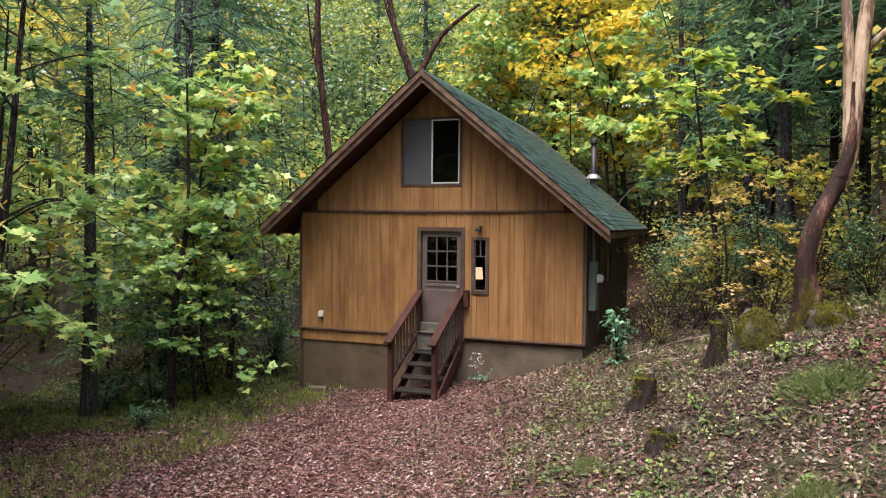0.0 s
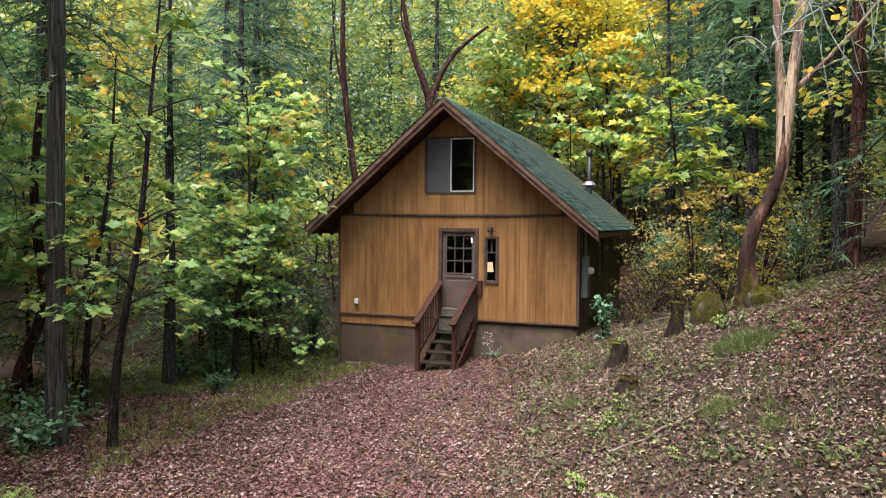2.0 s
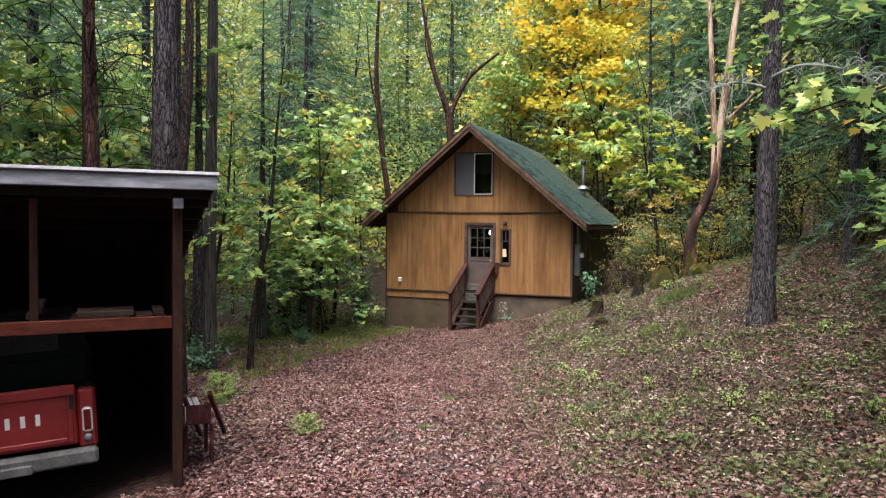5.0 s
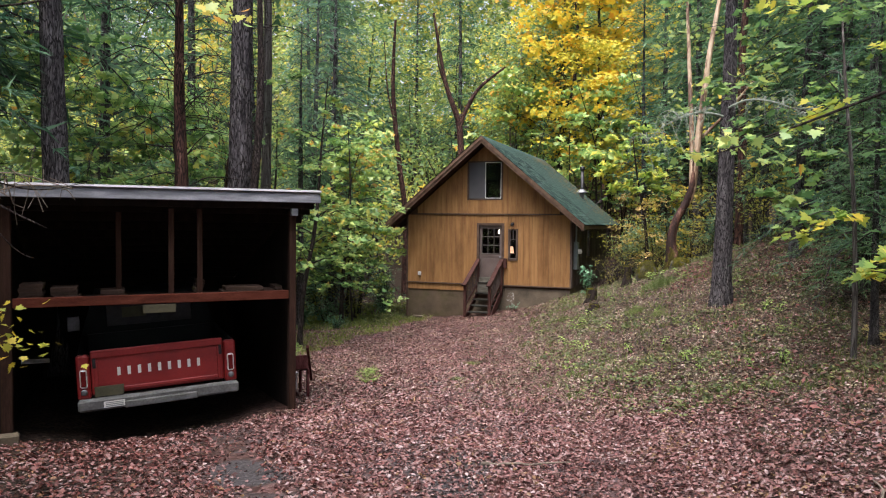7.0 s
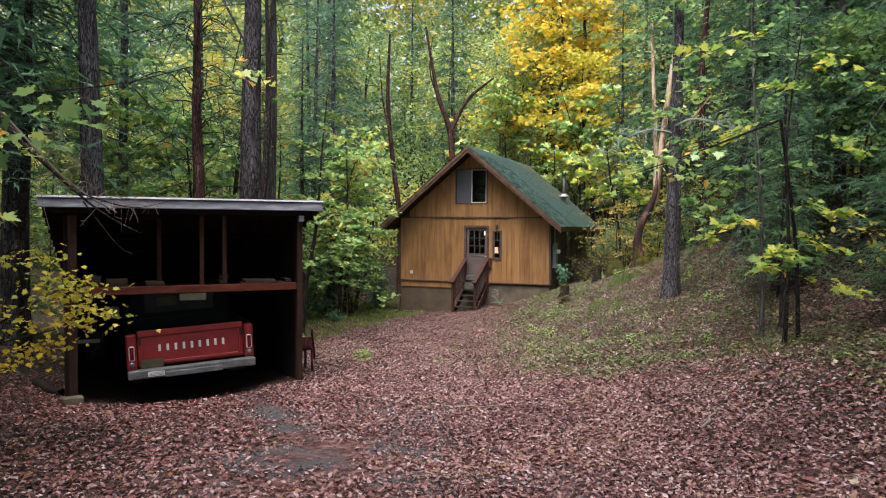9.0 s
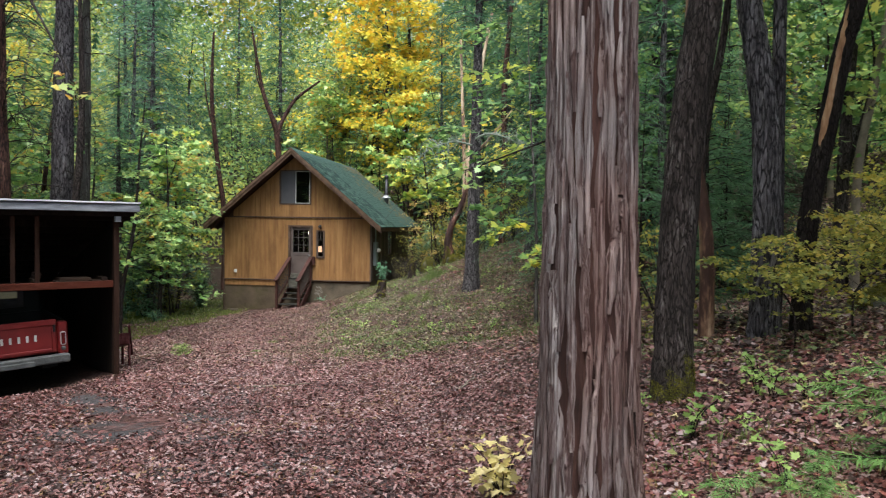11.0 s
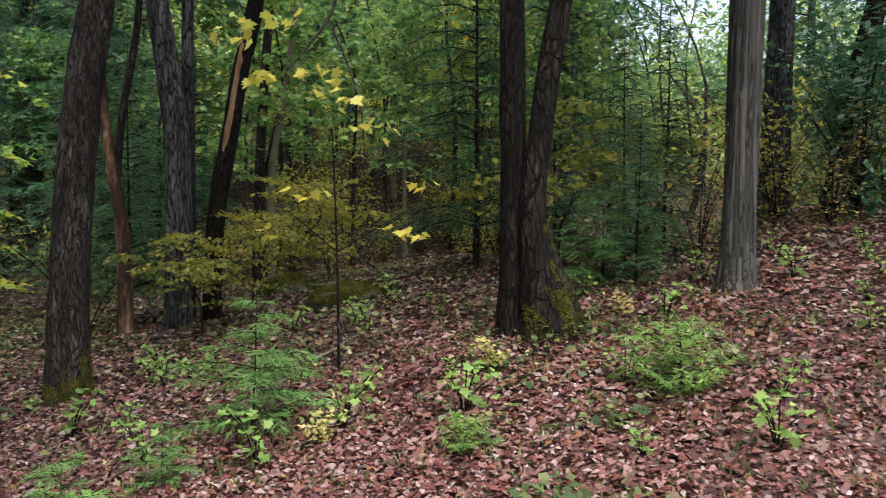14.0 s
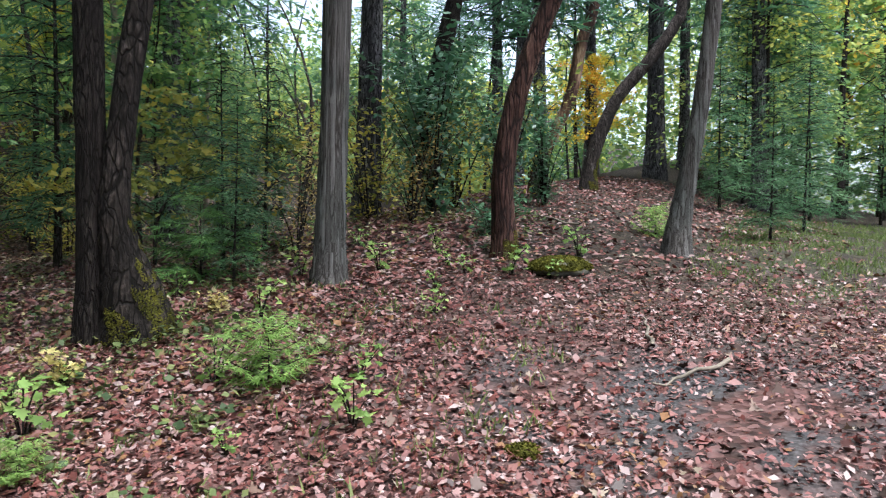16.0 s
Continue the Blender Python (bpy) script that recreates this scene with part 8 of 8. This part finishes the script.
mound("fallen_log_end", "dark hollow mossy log end on the slope", 16.9, -20.0, 0.55, 0.3, 0.24, 8)
mound("mossy_boulder", "mossy root hump under the shrub", 17.3, -17.0, 0.5, 0.4, 0.3, 9)
block = thing("concrete_block", pose(0.55, -0.2, float(lay(0.55, -0.2)), 0, 0, 8), "small grey block lying against the skirting", "block")
part("body", boxed(-0.2, 0.2, -0.08, 0.08, -0.03, 0.1, 0.012), M_CONCRETE, block)
for k, (x, y, l, turn) in enumerate(((8.4, -7.6, 1.6, 40), (18.4, -27.2, 0.9, 15), (17.6, -27.6, 0.7, 150), (15.2, -22.6, 1.9, 35), (17.9, -21.8, 1.4, 100), (9.0, -18.2, 0.8, 20), (22.8, -24.9, 1.6, 60), (7.4, -0.9, 1.3, 30), (7.7, -1.6, 1.2, 100), (7.5, -0.2, 1.5, 65), (8.0, -0.9, 1.4, 150), (11.6, -18.8, 0.9, 80))):
    g = np.random.default_rng(400 + k)
    s = np.linspace(-0.5, 0.5, 8) * l
    a = radians(turn)
    px, py = x + s * math.cos(a) + g.normal(0, 0.02, 8), y + s * math.sin(a) + g.normal(0, 0.02, 8)
    ob = thing("fallen_stick", pose(x, y, float(lay(x, y))), "fallen grey stick lying among the leaves", "stick", "fallen sticks")
    rows = np.stack([px - x, py - y, lay(px, py) - float(lay(x, y)) + 0.02 + g.uniform(0, 0.03, 8), np.linspace(0.018, 0.006, 8)], -1)
    tubes("stick", [rows], M_PALEBARK, ob, "", 6)
for x, y, s, seed in ((9.36, -5.4, 0.45, 1), (8.91, -7.35, 0.26, 2), (5.9, -10.2, 0.16, 3), (6.4, -12.6, 0.14, 4), (9.46, -8.0, 0.2, 5), (7.0, -5.92, 0.2, 6), (2.3, -11.4, 0.22, 7), (9.05, -5.15, 0.2, 8)):
    g = np.random.default_rng(500 + seed)
    ob = thing("grass_tuft", pose(x, y, float(lay(x, y))), "bushy tuft of long green grass", "grass", "grass tufts")
    n = 900
    p = np.c_[g.normal(0, 0.36 * s, (n, 2)), np.zeros(n)]
    p[:, 2] = lay(x + p[:, 0], y + p[:, 1]) - float(lay(x, y)) - 0.02
    way = np.c_[p[:, :2] * 2.2 + g.normal(0, 0.4, (n, 2)), np.ones(n)]
    many("blade_tuft", laid_leaves(p, way, np.c_[p[:, :2] + g.normal(0, 0.2, (n, 2)), np.full(n, 0.3)], s * 0.6 * g.uniform(0.4, 1.3, n), NEEDLE, 0.9, 0.07), 5, M_GRASS, ob)
pier = thing("concrete_block", SHED @ pose(0.06, -0.02, float(lay(2.6, -18.2)), 0, 0, 6), "rough concrete pier at the shed post's foot", "block")
part("body", boxed(-0.16, 0.13, -0.16, -0.002, -0.2, 0.13, 0.02), M_CONCRETE, pier)
g = np.random.default_rng(611)
sx, sy = np.linspace(0.6, 1.9, 9), np.linspace(-17.1, -17.75, 9)
old_log = thing("fallen_log", pose(0, 0, 0), "dark rotten log lying by the shed", "log")
tubes("log_wood", [np.c_[sx, sy, lay(sx, sy) + 0.06, np.linspace(0.08, 0.06, 9)]], M_ROT, old_log, "", 10, 0.08, 612)
# service cable from the cabin to a fir
cable = thing("power_cable", pose(0, 0, 0), "thin black power cable from the cabin to the trees", "cable")
tubes("wire", [curve([(6.25, 1.0, 2.25, 0.011), (7.0, 1.9, 3.2, 0.011), (8.4, 1.4, 3.55, 0.011), (10.6, -1.7, 3.72, 0.011), (12.3, -6.2, 4.1, 0.011)], 30)], M_CABLE, cable, "", 6)

# fallen leaves
def litter(name, label, n, x0, x1, y0, y1, keep, size, material, seed, shape=None):
    shape = LITTER if shape is None else shape
    g = np.random.default_rng(seed)
    x, y = g.uniform(x0, x1, n), g.uniform(y0, y1, n)
    ok = g.uniform(0, 1, n) < keep(x, y, x - along(y, 1))
    # thinning out towards the edges
    rim = np.minimum(np.minimum(x - x0, x1 - x), np.minimum(y - y0, y1 - y)) + 0.35 * np.sin(x * 1.9 + y * 0.7) + 0.3 * np.sin(y * 2.3)
    ok &= g.uniform(0, 1.3, n) < rim + 0.1
    # worn bare where wheels turn
    bare = 0.95 * np.exp(-((x - 8.4) ** 2) / 0.9 - (y + 20.8) ** 2 / 1.1) + 0.8 * np.exp(-((x - 17.0) ** 2) / 0.8 - (y + 27.95) ** 2 / 0.35) + 0.55 * np.exp(-((x - 17.5) ** 2) / 0.9 - (y + 26.75) ** 2 / 0.3)
    bare = np.maximum(bare, 0.85 * np.exp(-((x - 6.65 + 0.93 * (y + 19.0)) / 0.36) ** 2) * np.clip(1.4 - np.abs(y + 19.0) / 2.4, 0, 1))
    ok &= g.uniform(0, 0.9, n) > bare
    inside = (x > -0.05) & (x < W + 0.05) & (y > -0.05) & (y < 9)
    ok &= ~inside
    # none on the shed's floor
    lx, ly = (x - 2.51) * 0.704 + (y + 18.24) * 0.71, (y + 18.24) * 0.704 - (x - 2.51) * 0.71
    ok &= ~((lx > 0) & (lx < SL) & (ly > 0.25) & (ly < SD))
    x, y = x[ok], y[ok]
    n = len(x)
    e = 0.05
    nor = np.stack([-(lay(x + e, y) - lay(x - e, y)) / (2 * e), -(lay(x, y + e) - lay(x, y - e)) / (2 * e), np.ones(n)], -1)
    nor = unit(nor + g.normal(0, 0.5, (n, 3)) * (1, 1, 0))
    p = np.stack([x, y, lay(x, y) + g.uniform(0.006, 0.03, n)], -1)
    a = g.uniform(0, 2 * np.pi, n)
    way = np.stack([np.cos(a), np.sin(a), np.zeros(n)], -1)
    way -= (way * nor).sum(1, keepdims=True) * nor
    ob = many(name, laid_leaves(p, way, nor, size * g.uniform(0.55, 1.35, n), shape, 0.5, 1.1), len(shape), material, None, label)
    return tagged(ob, category="leaves", kind="stuff")


band = lambda d, c, w: np.clip(1.4 - np.abs(d - c) / w, 0, 1)
litter("fallen_leaves", "red and pinkish fallen leaves on the drive", 150000, -3, 14, -16, 1, lambda x, y, d: band(d, 0, 2.8) * np.clip((-y - 1.5) / 6, 0.5, 1), 0.046, M_LITTERDRIVE, 101)
litter("fallen_leaves", "red and pinkish fallen leaves on the drive", 280000, 3, 16, -27, -14, lambda x, y, d: band(d, 1.0, 3.4), 0.043, M_LITTERDRIVE, 102)
litter("fallen_leaves", "tan and brown fallen leaves on the bank", 220000, 1, 16, -16, 1, lambda x, y, d: 0.9 * (1 - 0.6 * band(d, 0, 1.5)) * np.clip(1.3 - (d - 6) / 6, 0.35, 1), 0.05, M_LITTERBANK, 103)
litter("fallen_leaves", "crimson fallen leaves under the bank's fir", 16000, 8.5, 12.5, -7.5, -2.5, lambda x, y, d: np.exp(-((x - 10.2) / 0.75) ** 2 - ((y + 5.0) / 1.5) ** 2), 0.06, M_CRIMSON, 116)
litter("fallen_leaves", "tan fallen leaves at the clearing's edge", 60000, -7, 3.5, -15, -3, lambda x, y, d: np.clip((-d - 1.5) / 1.5, 0, 0.9), 0.052, M_LITTERDRIVE, 117)
litter("fallen_leaves", "reddish-brown fallen leaves on the slope", 60000, 10, 34, -29, -8, lambda x, y, d: np.clip((d - 2) / 3, 0, 1), 0.08, M_LITTERRED, 104)
litter("fallen_leaves", "pinkish fallen leaves by the turn of the drive", 255000, 11.3, 24.5, -33.5, -22, lambda x, y, d: band(d, 2.0, 5.0), 0.039, M_LITTERRED, 105)
litter("fallen_leaves", "lobed reddish fallen leaves by the turn of the drive", 7000, 12, 25, -33, -22, lambda x, y, d: band(d, 2.0, 5.0), 0.045, M_LITTERRED, 108, MAPLE)
litter("fallen_leaves", "lobed tan fallen leaves by the turn of the drive", 4000, 12, 25, -33, -20, lambda x, y, d: band(d, 3.0, 6.0), 0.05, M_LITTERTAN, 109, MAPLE)
litter("fallen_leaves", "reddish fallen leaves under the oak", 40000, 12.5, 23, -26, -17, lambda x, y, d: np.clip((d - 1.5) / 2, 0, 1), 0.065, M_LITTERRED, 106)
litter("fallen_leaves", "dark red fallen leaves beside the shed", 60000, -1, 9, -26, -16.5, lambda x, y, d: np.clip((-d - 0.6) / 1.5, 0, 1), 0.052, M_LITTERRED, 107)

litter("fallen_leaves", "reddish fallen leaves on the upper bank", 14000, 10.5, 17, -9, -1, lambda x, y, d: np.clip((d - 5.5) / 2, 0, 1), 0.07, M_CRIMSON, 110)
litter("fallen_leaves", "brown fallen leaves round the cabin", 30000, -8, 15, 0, 9, lambda x, y, d: np.ones_like(d), 0.1, M_LITTERTAN, 111)

litter("fallen_leaves", "reddish fallen leaves at the edge of the drive", 100000, -7, 8, -18, -2, lambda x, y, d: band(d, -3.8, 3.4), 0.056, M_LITTERDRIVE, 112)

litter("fallen_leaves", "pale yellow fallen leaves under the trees", 5200, 12.8, 24, -24.6, -13, lambda x, y, d: np.clip((d - 2.2) / 2, 0, 1), 0.05, M_LITTERGOLD, 113, MAPLE)
litter("fallen_leaves", "pale tan fallen leaves on the bank", 2500, 5, 14, -17, -1, lambda x, y, d: np.clip((d - 1.5) / 2, 0, 1), 0.05, M_LITTERGOLD, 114)

litter("fallen_leaves", "brown fallen leaves up the wooded slope", 60000, 13, 36, -20, 4, lambda x, y, d: np.clip((d - 4) / 2, 0, 1), 0.11, M_LITTERTAN, 115)

# grass
def grass(name, label, n, x0, x1, y0, y1, keep, tall, seed, leaf=None, lie=0.45):
    g = np.random.default_rng(seed)
    m = n // 9
    cx, cy = g.uniform(x0, x1, m), g.uniform(y0, y1, m)
    ok = g.uniform(0, 1, m) < keep(cx, cy, cx - along(cy, 1))
    cx, cy = np.repeat(cx[ok], 9), np.repeat(cy[ok], 9)
    n = len(cx)
    x, y = cx + g.normal(0, 0.05, n), cy + g.normal(0, 0.05, n)
    p = np.stack([x, y, lay(x, y) - 0.01], -1)
    way = np.c_[g.normal(0, lie, (n, 2)), np.ones(n)]
    ob = many(name, laid_leaves(p, way, np.c_[g.normal(0, 1, (n, 2)), np.full(n, 0.2)], tall * g.uniform(0.4, 1.3, n), SLIVER, 0.3, 1.3), 3, leaf or M_GRASS, None, label)
    return tagged(ob, category="grass", kind="stuff")


grass("grass", "thin green grass on the bank", 40000, 4, 13, -15, 0, lambda x, y, d: np.clip((d - 1.3) / 2, 0, 0.5) * (0.4 + 0.6 * (np.sin(x * 1.7 + y) * np.sin(y * 1.3) > -0.1)), 0.11, 201)
grass("grass", "green grass tufts in the clearing", 30000, -6, 1.2, -9, -0.3, lambda x, y, d: 0.75 * (np.sin(x * 1.4 + 2 * np.sin(y * 0.8)) > -0.1), 0.12, 202, M_LAWN)
grass("grass", "thin grass at the turn of the drive", 34000, 19.5, 32, -32, -27.2, lambda x, y, d: np.clip((x - 19.5) / 3, 0, 0.75) * (0.45 + 0.55 * (np.sin(x * 1.1 + 2 * np.sin(y)) > -0.2)), 0.085, 203)
grass("grass", "grass and low shoots beside the cabin", 22000, -5, 1, -4, 5, lambda x, y, d: 0.6 * np.ones_like(d), 0.14, 206, M_LAWN)
grass("grass", "sparse grass in the wheel track", 9000, 3, 9, -16, -3, lambda x, y, d: band(d, 0.6, 0.45) * 0.55 * (np.sin(y * 1.9 + 1.5 * np.sin(x * 2)) > -0.5), 0.075, 204)
grass("grass", "low green shoots among fallen leaves", 9000, 13, 18.5, -27, -22, lambda x, y, d: np.clip((d - 2.0), 0, 0.4), 0.09, 205)


grass("dry_grass", "matted dry grey-tan grass on the bank", 110000, 3.5, 14, -16, 0.5, lambda x, y, d: np.clip((d - 0.5) / 1.6, 0, 0.85) * (0.35 + 0.65 * (np.sin(x * 1.1 - y * 0.7) * np.sin(y * 0.9 + x * 0.4) > -0.25)), 0.085, 207, M_DRYGRASS, 1.6)
grass("dry_grass", "matted dry grass along the drive's edge", 14000, -2, 5, -13, -2, lambda x, y, d: band(d, -2.4, 0.9) * 0.6, 0.08, 208, M_DRYGRASS, 1.6)
grass("dry_grass", "thin matted grass between the wheel tracks", 42000, 2.5, 9, -14, -2, lambda x, y, d: band(d, 0.9, 0.75) * 0.65 * (np.sin(x * 2.1 + 1.5 * np.sin(y * 1.1)) * np.sin(y * 1.5 + x) > -0.2), 0.06, 209, M_DRYGRASS, 1.6)


# low leafy plants on the bank and under the trees
def creepers(name, label, n, x0, x1, y0, y1, keep, seed):
    g = np.random.default_rng(seed)
    m = n // 14
    cx, cy = g.uniform(x0, x1, m), g.uniform(y0, y1, m)
    ok = g.uniform(0, 1, m) < keep(cx, cy, cx - along(cy, 1)) * (np.sin(cx * 1.3 + 2 * np.sin(cy * 0.7)) * np.sin(cy * 1.1) > -0.15)
    cx, cy = np.repeat(cx[ok], 14), np.repeat(cy[ok], 14)
    n = len(cx)
    x, y = cx + g.normal(0, 0.09, n), cy + g.normal(0, 0.09, n)
    p = np.stack([x, y, lay(x, y) + np.abs(g.normal(0, 0.05, n)) + 0.02], -1)
    way = np.c_[g.normal(0, 1, (n, 2)), g.normal(0, 0.3, n)]
    ob = many(name, laid_leaves(p, way, np.array([0, 0, 1.0]) + g.normal(0, 0.35, (n, 3)), 0.055 * g.uniform(0.5, 1.4, n), KITE, 0.2, 1.2), 4, M_GREENLOW, None, label)
    return tagged(ob, category="undergrowth", kind="stuff")


creepers("low_plants", "small green ground plants on the bank", 42000, 6, 14, -16, 0, lambda x, y, d: np.clip((d - 1.6) / 2.5, 0, 0.55), 301)
creepers("low_plants", "small green ground plants in the clearing", 16000, -6, 2, -11, 0, lambda x, y, d: np.clip((-d - 3.5) / 2, 0, 0.6), 302)
creepers("low_plants", "green ground plants at the cabin's far side", 26000, -7, 0, -4, 7, lambda x, y, d: 0.8 * np.ones_like(d), 304)
creepers("low_plants", "light green shoots among leaves by the drive", 2200, 12.8, 15.2, -26.4, -23.5, lambda x, y, d: 0.5 * np.ones_like(d), 305)
creepers("low_plants", "small green plants under the trees", 24000, 13, 24, -25.4, -15, lambda x, y, d: np.clip((d - 2.2) / 2, 0, 0.5), 303)

# ---- shingles of the roof, one by one where the eye passes nearest ----
def shingle_mesh(wide):
    bm = boxed(0, 0.30, 0, wide, 0, 0.03)
    for v in bm.verts:
        if v.co.x < 0.01 and v.co.z > 0.01:
            v.co.z = 0.006
    me = bpy.data.meshes.new("shingle")
    bm.to_mesh(me)
    bm.free()
    return me


kinds = []
for wide in (0.3, 0.27, 0.32):
    me = shingle_mesh(wide - 0.008)
    me.materials.append(M_SHINGLE)
    kinds.append((wide, me))
rng = random.Random(9)
rest = {1: [], -1: []}
mossy = []
single = 0
for side in (1, -1):
    m = slope(side)
    row = 0
    u = HALF - 0.27
    while u > 0.0:
        y = RAKE_Y - 0.05 + (0.15 if row % 2 else 0.0) - 0.15
        while y < BACK_Y - 0.1:
            wide, me = kinds[rng.randrange(3)]
            y0, y1 = max(y, RAKE_Y - 0.07), min(y + wide - 0.008, BACK_Y)
            if y1 - y0 > 0.05:
                lift = 0.004 + rng.uniform(0, 0.008)
                tilt = Matrix.Translation((u, y0, lift + 0.012)) @ Matrix.Rotation(0.035 + rng.uniform(-0.012, 0.004), 4, "Y")
                full = y1 - y0 > wide - 0.02
                if side > 0 and full and y < 2.2 and single < 290:
                    ob = new("shingle", me)
                    ob.parent = roof
                    ob.matrix_local = m @ tilt
                    single += 1
                else:
                    k = m @ tilt
                    cs = [k @ Vector(c) for c in ((0, 0, 0.006), (0.3, 0, 0.03), (0.3, y1 - y0, 0.03), (0, y1 - y0, 0.006), (0.3, 0, 0), (0.3, y1 - y0, 0))]
                    bag = mossy if rng.random() < max(0.0, (y - 4) / 9) and side > 0 else rest[side]
                    bag += [cs[0], cs[1], cs[2], cs[3], cs[1], cs[4], cs[5], cs[2]]
            y += wide
        u -= 0.145
        row += 1
for side in (1, -1):
    tagged(many("shingles", [tuple(v) for v in rest[side]], 4, M_SHINGLE, roof), kind="stuff")
tagged(many("mossy_shingles", [tuple(v) for v in mossy], 4, M_ROOFMOSS, roof), kind="stuff")
